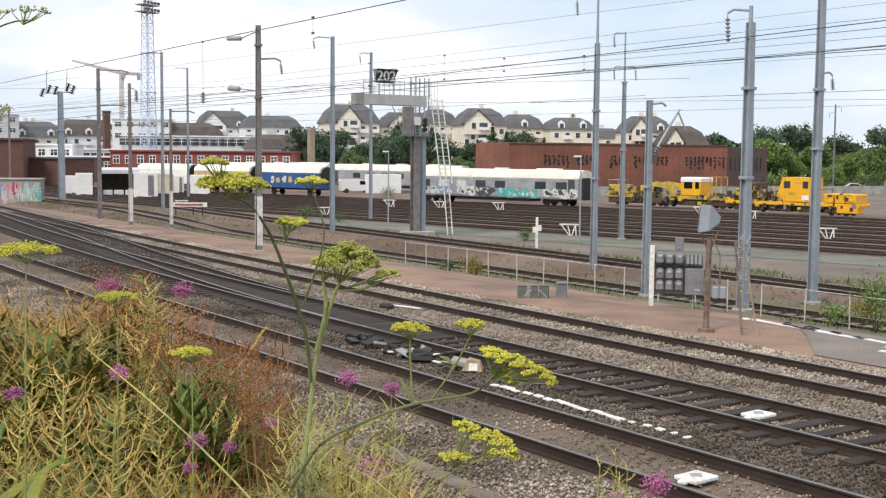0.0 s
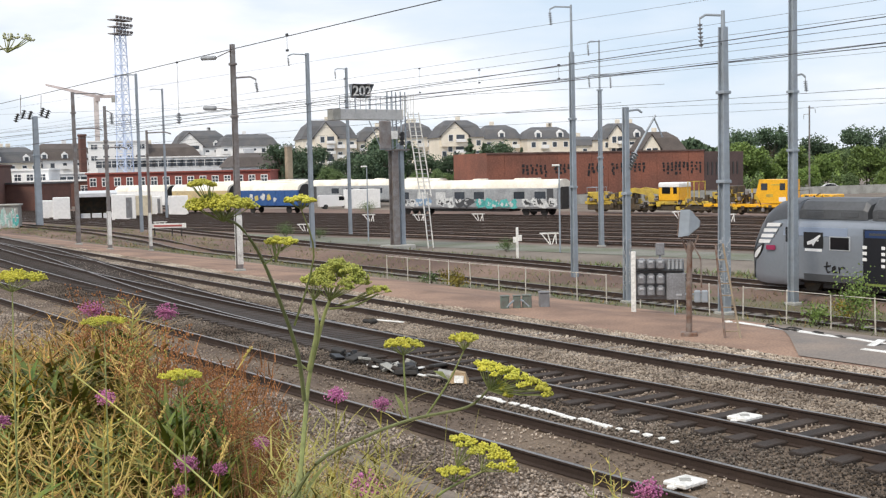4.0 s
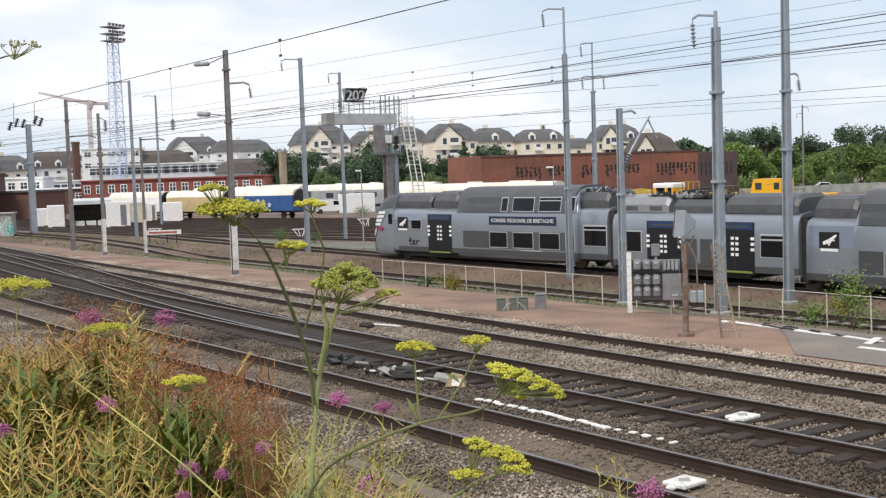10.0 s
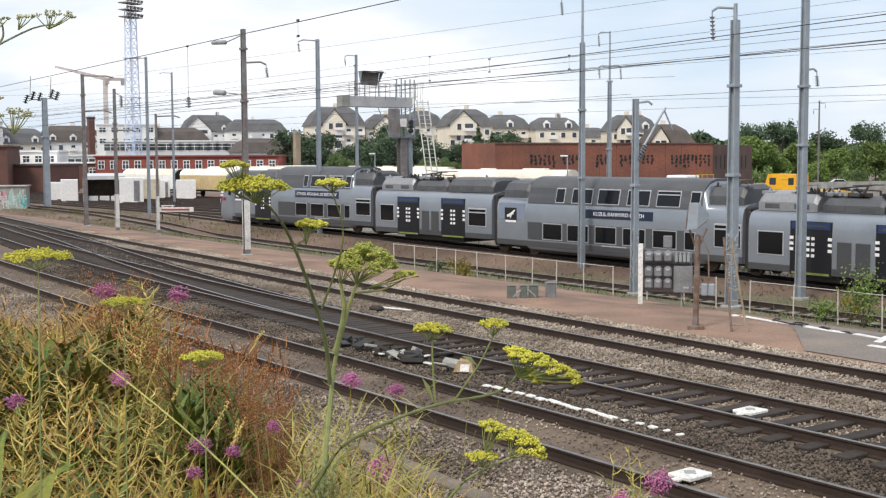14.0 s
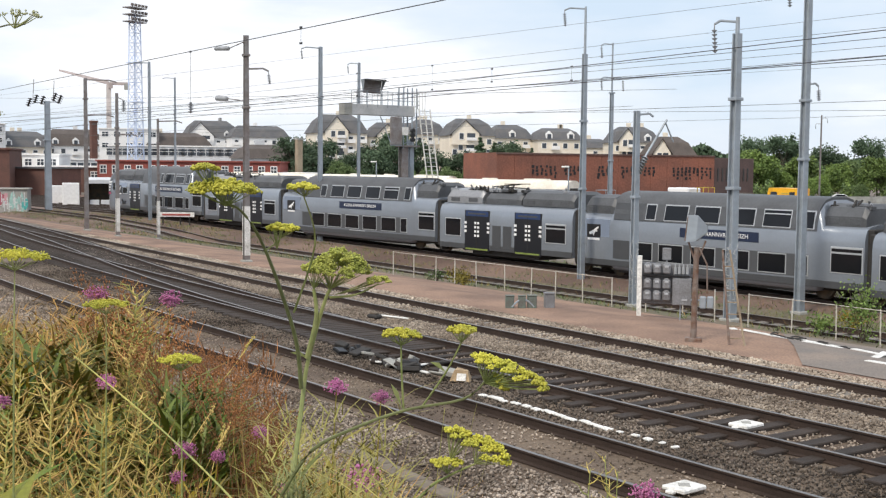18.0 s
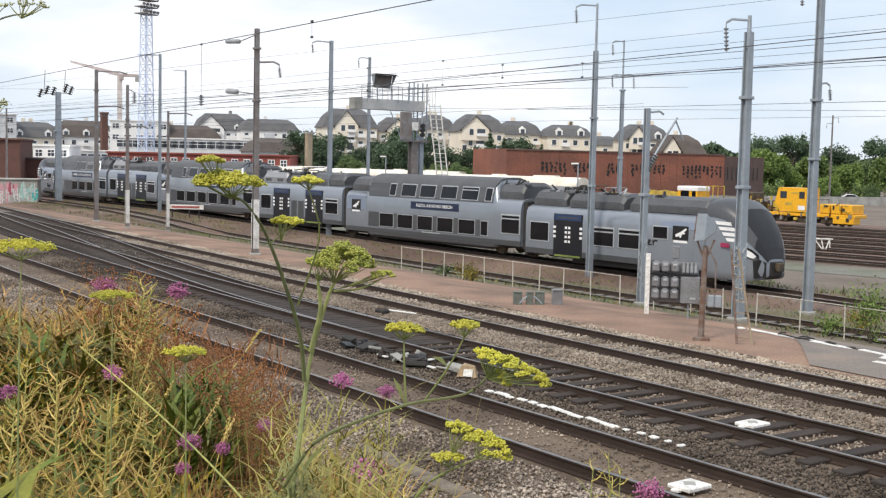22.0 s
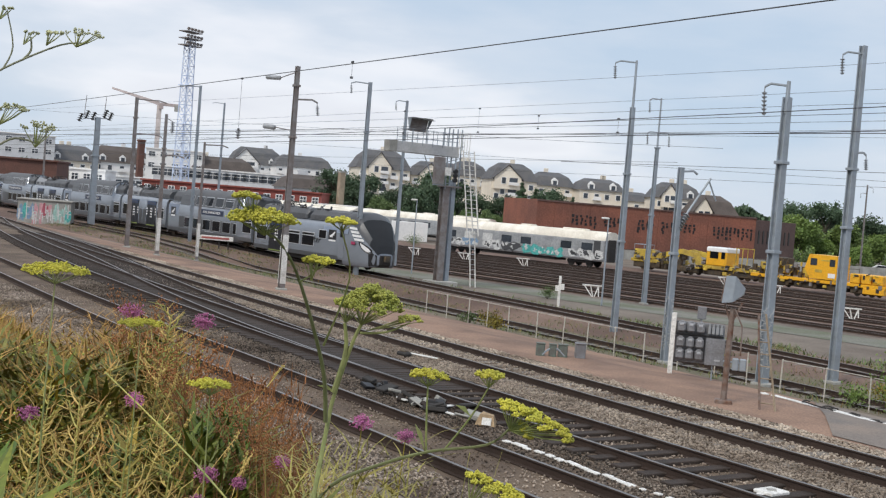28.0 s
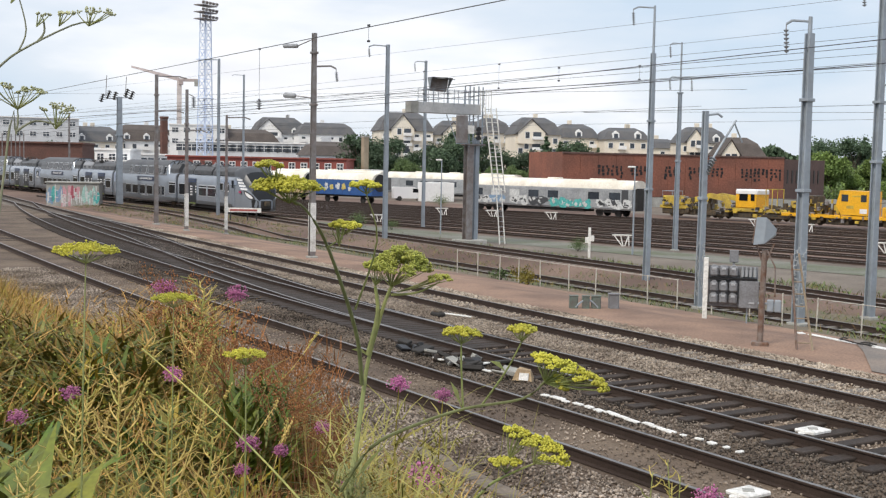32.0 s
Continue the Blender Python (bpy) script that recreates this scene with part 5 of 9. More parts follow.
def track_boxes():
    for x, y, w, h, m, lab in ((21.25, 27.25, 0.42, 0.62, M_GREENBOX, "small green enamel track box beside the path"), (21.55, 27.05, 0.36, 0.62, M_GREENBOX, "narrow green-grey track box beside the path"), (21.85, 26.95, 0.45, 0.62, M_GREENBOX, "small green enamel track box beside the path"), (22.35, 26.75, 0.5, 0.72, M_CAB, "weathered grey track box beside the path")):
        z = ground_z(x, y)
        b = thing("track_box", pose(x, y, z, 0, 0, -30) @ Matrix.Diagonal((0.60, 0.60, 0.62, 1)), lab, "track box", "track boxes")
        bm = bmesh.new()
        box(bm, 0, 0, h / 2 - 0.02, w, w * 0.8, h, bevel=0.05)
        part("body", bm, m, b)
        bm = bmesh.new()
        box(bm, 0, 0, h + 0.0, w * 1.1, w * 0.9, 0.07, bevel=0.025)
        part("lid", bm, m, b)
    bm = bmesh.new()
    prev = None
    for i in range(13):
        k = i / 12
        p = Vector((21.25 + 0.6 * k, 27.15 - 0.3 * k, 0.18 + 0.22 * math.sin(k * math.pi) - 0.3))
        if prev:
            rod(bm, prev, p, 0.03, seg=6)
        prev = p
    solo("cable_loop", bm, M_GALV, "pale cable hose looping between two track boxes", "cable")


track_boxes()


def beacon(x, y, s=1.0, rz=0):
    """A flat white balise with a grey diamond between the rails."""
    b = thing("balise", pose(x, y, -0.10, 0, 0, rz), "white flat balise with a grey diamond between the rails", "balise", "balises")
    bm = bmesh.new()
    box(bm, 0, 0, 0, 0.62 * s, 0.5 * s, 0.06, bevel=0.015)
    part("plate", bm, M_WHITE, b)
    bm = bmesh.new()
    box(bm, 0, 0, 0.032, 0.2 * s, 0.2 * s, 0.012, rz=radians(45))
    part("diamond", bm, M_CONC, b)
    for a in (-0.36, 0.36):
        bm = bmesh.new()
        box(bm, a * s, 0, -0.02, 0.12 * s, 0.16 * s, 0.04, bevel=0.01)
        part("clamp", bm, M_WHITE, b)


beacon(14.65, 12.55, 0.74, 4)
beacon(11.05, 10.45, 0.74, 4)


def debris():
    """The heap of rail-side rubbish and the broken white line of slabs."""
    rr = random.Random(4)
    for i in range(17):
        k = i / 16
        x, y = 12.62 + 0.10 * k + rr.uniform(-0.04, 0.04), 16.9 - 4.7 * k
        bm = bmesh.new()
        l = rr.uniform(0.16, 0.42) if i < 12 else rr.uniform(0.06, 0.14)
        box(bm, 0, 0, 0.0, rr.uniform(0.09, 0.14), l, 0.035, bevel=0.01)
        solo("white_slab", bm, M_WHITE, "chipped white slab lying in the gravel", "slab", "white slabs", at=pose(x, y, -0.145, rr.uniform(-3, 3), rr.uniform(-3, 3), rr.uniform(-6, 6)))
    for i in range(26):
        x, y = 13.0 + rr.gauss(0, 0.22), 20.3 + rr.gauss(0, 1.15)
        bm = bmesh.new()
        box(bm, 0, 0, 0, rr.uniform(0.08, 0.28), rr.uniform(0.12, 0.5), rr.uniform(0.03, 0.12), bevel=0.015)
        m = rr.choice([M_BLACK, M_TDARK, M_RUSTY, M_CONC, M_MACH, M_SLEEPER, M_TDARK, M_BLACK])
        solo("scrap_piece", bm, m, "broken scrap lying between the tracks", "scrap", "scrap pieces", at=pose(x, y, -0.10 + rr.uniform(0, 0.08), rr.uniform(-25, 25), rr.uniform(-25, 25), rr.uniform(0, 180)))
    for x, y, l, rz in ((13.3, 20.0, 0.5, 30), (12.75, 20.9, 0.6, 75), (12.9, 19.3, 0.5, 80), (16.9, 27.0, 1.1, -50)):
        bm = bmesh.new()
        box(bm, 0, 0, 0, l, 0.10, 0.03, bevel=0.008)
        solo("white_board", bm, M_WHITE, "white painted board lying on the gravel", "board", "white boards", at=pose(x, y, -0.10, 2, 4, rz))
    # crumpled carton with a dark triangle
    bm = bmesh.new()
    loft(bm, [[(-0.28, -0.2, 0), (0.28, -0.22, 0), (0.26, 0.2, 0), (-0.26, 0.22, 0)], [(-0.16, -0.12, 0.3), (0.2, -0.08, 0.28), (0.16, 0.14, 0.27), (-0.14, 0.12, 0.33)]])
    c = solo("carton", bm, mat("wet_cardboard", (0.42, 0.31, 0.19), 0.9, scale=5, fine=30, bump=0.2), "crumpled brown carton lying beside the rail", "carton", at=pose(13.15, 18.35, -0.15, 0, 0, -50) @ Matrix.Scale(0.72, 4))
    bm = bmesh.new()
    box(bm, 0, 0, 0, 0.26, 0.02, 0.2, bevel=0.005)
    part("white_flap", bm, M_WHITE, c, at=pose(0.05, -0.2, 0.12, -18))
    # point machine lumps beside the turnout
    for x, y in ((16.55, 27.2),):
        bm = bmesh.new()
        box(bm, 0, 0, 0, 0.24, 0.44, 0.12, bevel=0.04)
        b = thing("point_machine", pose(x, y, -0.10, 0, 0, 8), "low black point machine beside the turnout", "point machine", "point machines")
        part("housing", bm, M_TDARK, b)
        bm = bmesh.new()
        box(bm, 0, 0, 0.07, 0.14, 0.25, 0.05, bevel=0.02)
        part("cover", bm, M_MACH, b)
    # hose and white strips on the asphalt
    for x, y, l, rz in ((24.72, 20.55, 2.0, 82), (24.46, 18.75, 1.5, 82), (24.20, 18.4, 1.3, 80), (24.05, 16.9, 1.2, 78), (22.9, 15.95, 1.8, 21), (22.08, 15.1, 1.0, -88), (24.9, 21.9, 0.3, 60)):
        bm = bmesh.new()
        box(bm, 0, 0, 0, l, 0.19, 0.02, bevel=0.004)
        solo("road_marking", bm, M_WHITE, "worn white strip on the asphalt", "marking", "worn markings", at=pose(x, y, ground_z(x, y) + 0.045, 0, 0, rz))
    hose = bpy.data.curves.new("hose", "CURVE")
    hose.dimensions, hose.bevel_depth, hose.bevel_resolution = "3D", 0.019, 1
    line = hose.splines.new("POLY")
    line.points.add(90)
    for i in range(91):
        k = i / 90
        a = k * 7.0 * math.pi
        r = 0.16 + 0.07 * math.sin(5 * k)
        line.points[i].co = (24.72 - 0.5 * k + r * 0.8 * math.cos(a), 20.3 - 2.9 * k + r * 1.7 * math.sin(a), ground_z(24.5, 19.3) + 0.075 + 0.012 * math.sin(3 * a), 1)
    hose.materials.append(M_TDARK)
    tagged(new("hose", hose), "dark hose lying in loose loops on the path", "hose")
    # trough lid line in front of the nearest rail
    for i in range(4):
        bm = bmesh.new()
        box(bm, 0, 0, 0, 0.28, 0.94, 0.05, bevel=0.01)
        solo("cable_trough_lid", bm, M_LID, "brown concrete cable trough lid in the gravel", "trough lid", "cable trough lids", at=pose(8.34 + 0.05 * i + rr.uniform(-0.01, 0.01), 11.2 + i * 0.97, -0.150, 0, rr.uniform(-1, 1), rr.uniform(-1, 1)))


debris()


def graffiti(parent, rng, x0, x1, y, z0, z1, n, mats, name="graffiti"):
    """Bulging spray-painted shapes on a flat side (local x, z at y)."""
    for i in range(n):
        cx = x0 + (x1 - x0) * (i + 0.5) / n
        m = mats[int(rng.integers(0, len(mats)))]
        bm = bmesh.new()
        for k in range(3):
            pts = []
            a0 = rng.uniform(0, 6.28)
            rx, rz = (x1 - x0) / n * rng.uniform(0.3, 0.75), (z1 - z0) * rng.uniform(0.18, 0.5)
            ox, oz = cx + rng.uniform(-0.2, 0.2), (z0 + z1) / 2 + rng.uniform(-0.25, 0.25) * (z1 - z0)
            cnt = 9
            for q in range(cnt):
                a = a0 + q / cnt * 2 * math.pi
                f = rng.uniform(0.55, 1.15)
                pts.append((ox + rx * f * math.cos(a), y - 0.006 - 0.003 * k, min(max(oz + rz * f * math.sin(a), z0), z1)))
            bm.faces.new([bm.verts.new(p) for p in pts])
        part(name, bm, m, parent)
        bm = bmesh.new()
        for k in range(2):
            ox, oz = cx + rng.uniform(-0.2, 0.2), (z0 + z1) / 2 + rng.uniform(-0.3, 0.3) * (z1 - z0)
            box(bm, ox, y - 0.018, oz, 0.09, 0.004, (z1 - z0) * rng.uniform(0.3, 0.6))
            box(bm, ox + 0.15, y - 0.022, oz + rng.uniform(-0.2, 0.2), (x1 - x0) / n * 0.5, 0.004, 0.08)
        part(name, bm, M_GRAF2 if m is not M_GRAF2 else M_TPANEL, parent)


def facing(x, y, z=None, turn=0.0):
    """A pose whose local -Y looks back at the bank, local x to the right as seen from there."""
    return pose(x, y, ground_z(x, y) if z is None else z, 0, 0, -math.degrees(math.atan2(x, y)) + turn)


def relay_hut():
    rng = np.random.default_rng(8)
    h = thing("relay_hut", facing(27.75, 108.3, turn=-10), "small concrete relay hut covered in graffiti", "hut")
    bm = bmesh.new()
    box(bm, -0.7, 0, 1.15, 4.6, 2.0, 2.5, bevel=0.03)
    part("wall", bm, M_CONC, h)
    bm = bmesh.new()
    box(bm, -0.7, 0, 2.46, 4.85, 2.25, 0.14, bevel=0.03)
    part("roof", bm, M_CONC, h, "flat concrete roof slab")
    graffiti(h, rng, -2.95, -1.6, -1.0, 0.2, 2.25, 3, [M_GRAF1, M_GRAF4])
    graffiti(h, rng, -1.55, 0.0, -1.0, 0.2, 2.25, 4, [M_GRAF3, M_GRAFP, M_GRAF3])
    graffiti(h, rng, 0.05, 1.55, -1.0, 0.2, 2.25, 4, [M_GRAF1, M_GRAF1, M_GRAFT])


relay_hut()


def stop_board():
    b = thing("barrier_board", facing(33.2, 83.0, turn=-14), "low red and white board on black legs", "barrier")
    bm = bmesh.new()
    box(bm, 0, 0, 1.55, 2.7, 0.06, 0.34, bevel=0.01)
    part("board", bm, M_WHITE, b, "white board with a red band")
    bm = bmesh.new()
    box(bm, 0, -0.04, 1.55, 2.1, 0.02, 0.14)
    part("red_band", bm, mat("faded_red", (0.40, 0.10, 0.09), 0.6, bump=0), b)
    for dx in (-1.0, 0.3, 1.0):
        bm = bmesh.new()
        rod(bm, (dx, 0, -0.1), (dx, 0, 1.4), 0.05, seg=6)
        part("leg", bm, M_TDARK, b)


stop_board()


def trestle(x, y, rz):
    """A white painted low trestle in the yard."""
    z = ground_z(x, y)
    t = thing("white_trestle", facing(x, y, turn=rz), "low white-painted trestle between the sidings", "trestle", "white trestles")
    bm = bmesh.new()
    box(bm, 0, 0, 0.78, 1.35, 0.1, 0.1, bevel=0.01)
    part("bar", bm, M_WHITE, t)
    for a, b in ((-0.55, 0.05), (-0.1, 0.1), (0.45, 0.2), (0.45, 0.5)):
        bm = bmesh.new()
        rod(bm, (a, 0, 0.76), (b, 0, -0.03), 0.045, seg=5)
        part("leg", bm, M_WHITE, t)


for x, y, rz in ((50.0, 93.0, 10), (64.7, 106.0, 0), (67.4, 100.5, 8), (71.5, 95.8, -6), (53.2, 63.0, 4), (66.5, 51.6, 10), (82.0, 72.0, 0), (84.0, 80.0, 5), (44.0, 112.0, 5)):
    trestle(x, y, rz)


def lamp_post(x, y, top):
    z = ground_z(x, y)
    l = thing("yard_lamp", pose(x, y, z), "slim grey yard lamp with a white head", "lamp post", "yard lamps")
    bm = bmesh.new()
    rod(bm, (0, 0, -0.03), (0, 0, top - z), 0.06, 0.04, 8)
    part("pole", bm, M_GALV, l)
    bm = bmesh.new()
    box(bm, -0.18, 0.1, top - z, 0.5, 0.2, 0.12, rz=-0.6, bevel=0.04)
    part("head", bm, M_WHITE, l)


lamp_post(48.6, 56.5, 4.05)
lamp_post(47.4, 77.8, 4.3)
lamp_post(62.0, 64.0, 3.9)


def low_signal(x, y):
    z = ground_z(x, y)
    s = thing("ground_signal", facing(x, y), "white ground signal with two side plates", "signal")
    bm = bmesh.new()
    box(bm, 0, 0, 0.9, 0.16, 0.12, 1.9, bevel=0.02)
    part("post", bm, M_WHITE, s)
    for dx, zz in ((-0.16, 1.1), (0.18, 1.2)):
        bm = bmesh.new()
        box(bm, dx, -0.02, zz, 0.2, 0.1, 0.36, bevel=0.02)
        part("plate", bm, M_WHITE, s)


low_signal(44.1, 55.2)


def along(x80, slope, y, off=0.0):
    """A pose on a siding at y, local +Y along it."""
    f = yard_x(x80, slope)
    x = f(y) + off
    return pose(x, y, ground_z(x, y) + 0.17, 0, 0, math.degrees(math.atan(slope)))


def wheelset(bm, y, r=0.46):
    for s in (-0.75, 0.75):
        rod(bm, (s - 0.07, y, r), (s + 0.07, y, r), r, seg=16)
    rod(bm, (-0.75, y, r), (0.75, y, r), 0.08, seg=6)


def coach(at, L, body_mat, roof_mat, label, paint=None, windows=8, seed=0, end_dark=True):
    """A parked passenger coach: rounded roof, boarded windows, spray paint."""
    rng = np.random.default_rng(seed)
    c = thing("parked_coach", at, label, "coach", "parked coaches")
    h = L / 2
    bm = bmesh.new()
    loft(bm, [ring(y, [(1.3, 0.75), (1.42, 0.95), (1.42, 2.85), (1.38, 3.0)]) for y in (-h, h)])
    part("body", bm, body_mat, c)
    sec = [(1.40, 2.98), (1.34, 3.30), (1.1, 3.62), (0.7, 3.84), (0.25, 3.92)]
    bm = bmesh.new()
    loft(bm, [ring(-h - 0.05, sec), ring(h + 0.05, sec)])
    part("roof", bm, roof_mat, c, "cream-white rounded roof", smooth=True)
    for k in range(3):
        bm = bmesh.new()
        box(bm, 0, -h * 0.6 + k * h * 0.55, 3.94, 0.9, 1.6 if k else 3.0, 0.24, bevel=0.05)
        part("roof_vent", bm, roof_mat, c)
    for e in (-1, 1):
        bm = bmesh.new()
        box(bm, 0, e * (h + 0.06), 1.9, 1.5, 0.14, 2.4, bevel=0.05)
        part("end_gangway", bm, M_TDARK, c)
    for s in (-1, 1):
        for i in range(windows):
            y = -h + (i + 0.8) * L / (windows + 0.6)
            bm = bmesh.new()
            box(bm, s * 1.425, y, 2.22, 0.03, L / windows * 0.48, 0.78, bevel=0.04)
            part("window", bm, M_GLASSB if rng.random() < 0.45 else M_GRAF2 if rng.random() < 0.3 else M_COACH, c, "boarded window" if i == 1 else "")
        for y in (-h + 0.9, h - 0.9):
            bm = bmesh.new()
            box(bm, s * 1.425, y, 1.95, 0.025, 0.85, 1.95, bevel=0.02)
            part("door", bm, M_TPANEL, c)
    for y in (-h * 0.72, h * 0.72):
        bm = bmesh.new()
        wheelset(bm, y - 1.2)
        wheelset(bm, y + 1.2)
        for s in (-1, 1):
            box(bm, s * 0.95, y, 0.55, 0.14, 3.2, 0.25, bevel=0.03)
        part("bogie", bm, M_TDARK, c)
    bm = bmesh.new()
    box(bm, 0, 0, 0.62, 2.2, L * 0.45, 0.4, bevel=0.05)
    part("underfloor_box", bm, M_TDARK, c)
    if paint:
        for (a, b, z0, z1, n, ms) in paint:
            for i in range(n):
                cy = a + (b - a) * (i + 0.5) / n
                m = ms[int(rng.integers(0, len(ms)))]
                bm = bmesh.new()
                for k in range(3):
                    rx, rz = abs(b - a) / n * rng.uniform(0.35, 0.8), (z1 - z0) * rng.uniform(0.25, 0.55)
                    oy, oz = cy + rng.uniform(-0.15, 0.15), (z0 + z1) / 2 + rng.uniform(-0.2, 0.2) * (z1 - z0)
                    pts = []
                    for q in range(9):
                        an = q / 9 * 2 * math.pi
                        f = rng.uniform(0.5, 1.15)
                        pts.append((-1.43 - 0.004 * k, oy + rx * f * math.cos(an), min(max(oz + rz * f * math.sin(an), z0), z1)))
                    bm.faces.new([bm.verts.new(p) for p in pts])
                part("graffiti", bm, m, c)
                bm = bmesh.new()
                for k in range(3):
                    box(bm, -1.452, cy + rng.uniform(-0.4, 0.4) * abs(b - a) / n, (z0 + z1) / 2 + rng.uniform(-0.25, 0.25) * (z1 - z0), 0.006, rng.uniform(0.08, 0.5), rng.uniform(0.08, 0.5), rx=rng.uniform(-0.7, 0.7))
                part("graffiti_line", bm, M_TPANEL if m is M_GRAF2 else M_GRAF2, c)
    return c


coach(along(87.5, 0.30, 106.7), 23.4, M_COACH, M_COACHROOF, "parked grey coach with a cream roof and spray paint", paint=[(11.2, 5.5, 0.85, 2.0, 5, [M_GRAF4, M_GRAF4, M_GRAF2]), (4.8, -0.6, 0.8, 2.1, 4, [M_GRAF2, M_GRAF2, M_TPANEL]), (-1.0, -6.5, 0.75, 1.95, 5, [M_GRAF1]), (-7.2, -11.4, 0.8, 2.0, 4, [M_GRAF2, M_GRAF2, M_COACH])], seed=3)
coach(along(116.0, 0.30, 152.0), 25.6, M_COACH, M_COACHROOF, "parked coach with a cream roof behind the van", seed=5)
coach(along(116.0, 0.30, 178.0), 25.6, M_COACH, M_COACHROOF, "parked coach with a cream roof behind the van", seed=6)


def wagon(at, L, body_mat, label, seed, paint=()):
    """A covered goods wagon with a rounded white roof."""
    rng = np.random.default_rng(seed)
    w = thing("covered_wagon", at, label, "wagon", "parked wagons")
    h = L / 2
    bm = bmesh.new()
    loft(bm, [ring(y, [(1.38, 1.0), (1.40, 1.05), (1.40, 3.0)]) for y in (-h, h)])
    part("body", bm, body_mat, w)
    sec = [(1.42, 2.98), (1.25, 3.45), (0.8, 3.75), (0.3, 3.86)]
    bm = bmesh.new()
    loft(bm, [ring(-h - 0.04, sec), ring(h + 0.04, sec)])
    part("roof", bm, M_COACHROOF, w, smooth=True)
    for i in range(7):
        bm = bmesh.new()
        box(bm, -1.41, -h + (i + 0.5) * L / 7, 2.0, 0.05, 0.09, 1.95, bevel=0.01)
        part("rib", bm, body_mat, w)
    bm = bmesh.new()
    rod(bm, (0, -h - 0.03, 2.65), (0, -h - 0.09, 2.65), 1.12, seg=20)
    part("end_ring", bm, M_BLACK, w)
    bm = bmesh.new()
    box(bm, 0, 0, 0.9, 2.3, L, 0.22, bevel=0.03)
    part("underframe", bm, M_TDARK, w)
    for y in (-h * 0.6, h * 0.6):
        bm = bmesh.new()
        wheelset(bm, y)
        part("axle", bm, M_TDARK, w)
    for i in range(5 if paint else 0):
        bm = bmesh.new()
        for k in range(3):
            oy = -1.5 + i * 1.1 + rng.uniform(-0.2, 0.2)
            box(bm, -1.445 - 0.004 * k, oy, 2.0 + rng.uniform(-0.3, 0.3), 0.01, rng.uniform(0.15, 0.7), rng.uniform(0.12, 0.7), rx=rng.uniform(-0.8, 0.8))
        part("graffiti", bm, paint[i % len(paint)], w)


wagon(along(87.5, 0.30, 138.2), 11.3, M_BLUE, "blue covered wagon with a rounded white roof and spray paint", 2, (M_GRAF2, mat("graffiti_yellow", (0.6, 0.5, 0.15), 0.6, bump=0)))
wagon(along(87.5, 0.30, 151.0), 11.5, mat("wagon_ochre", (0.55, 0.43, 0.22), 0.7, scale=1, fine=8, col2=(0.45, 0.36, 0.22), bump=0.1), "ochre covered wagon with a white roof", 3)
wagon(along(87.5, 0.30, 163.5), 11.5, M_WHITEWALL, "off-white covered wagon with a white roof", 4)


def container(x, y, w, d, h, m, label, door=True, turn=0.0):
    c = thing("container", facing(x, y, turn=turn), label, "container", "white containers")
    bm = bmesh.new()
    box(bm, 0, 0, h / 2, w, d, h, bevel=0.03)
    part("shell", bm, m, c)
    n = int(w / 0.35)
    for i in range(n):
        bm = bmesh.new()
        box(bm, -w / 2 + (i + 0.5) * w / n, -d / 2 - 0.015, h / 2, 0.12, 0.04, h * 0.9)
        part("rib", bm, m, c)
    if door:
        bm = bmesh.new()
        box(bm, w * 0.22, -d / 2 - 0.04, h * 0.48, w * 0.24, 0.05, h * 0.8, bevel=0.01)
        part("door", bm, M_CAB, c)


container(88.2, 146.3, 4.9, 2.4, 2.75, M_WHITEWALL, "white storage container beside the yard road", False, 14)
container(51.3, 142.5, 2.9, 2.6, 3.15, M_WHITEWALL, "white site cabin with a grey door")
container(57.6, 152.5, 2.3, 2.6, 2.75, mat("cream_cabin", (0.66, 0.60, 0.46), 0.7, scale=1, bump=0.05), "cream site cabin beside the white one", False)
container(46.6, 152.3, 2.1, 2.6, 2.85, M_WHITEWALL, "white site cabin near the hut", False)
container(46.8, 158.2, 1.8, 2.2, 2.4, M_WHITEWALL, "low white site cabin near the hut", False)
container(61.0, 156.5, 1.6, 2.2, 2.5, M_WHITEWALL, "narrow white site cabin with a grey door")
container(61.9, 150.8, 2.6, 2.4, 2.6, M_WHITEWALL, "white storage box before the wagons", False)


def open_shed(x, y):
    s = thing("open_shed", facing(x, y), "open shed with a pale tin roof and dark inside", "shed")
    bm = bmesh.new()
    box(bm, 0, -0.2, 3.2, 5.2, 4.6, 0.5, rx=0.06, bevel=0.03)
    part("roof", bm, M_GREYWALL, s, "pale tin roof")
    for dx in (-2.4, 2.4):
        bm = bmesh.new()
        box(bm, dx, 0, 1.5, 0.5 if dx < 0 else 0.12, 4.0, 3.0)
        part("side_wall", bm, M_GREYWALL, s)
    # back wall coloured near black for the shade inside the shed
    bm = bmesh.new()
    box(bm, 0, 2.05, 1.5, 4.8, 0.1, 3.0)
    part("back_wall", bm, M_MACH, s)
    for i in range(3):
        bm = bmesh.new()
        box(bm, -1.4 + i * 1.4, -1.2 - 0.3 * i, 0.35, 1.2, 0.8, 0.7, bevel=0.05)
        part("stored_crate", bm, M_GREYWALL, s)


open_shed(50.8, 151.2)


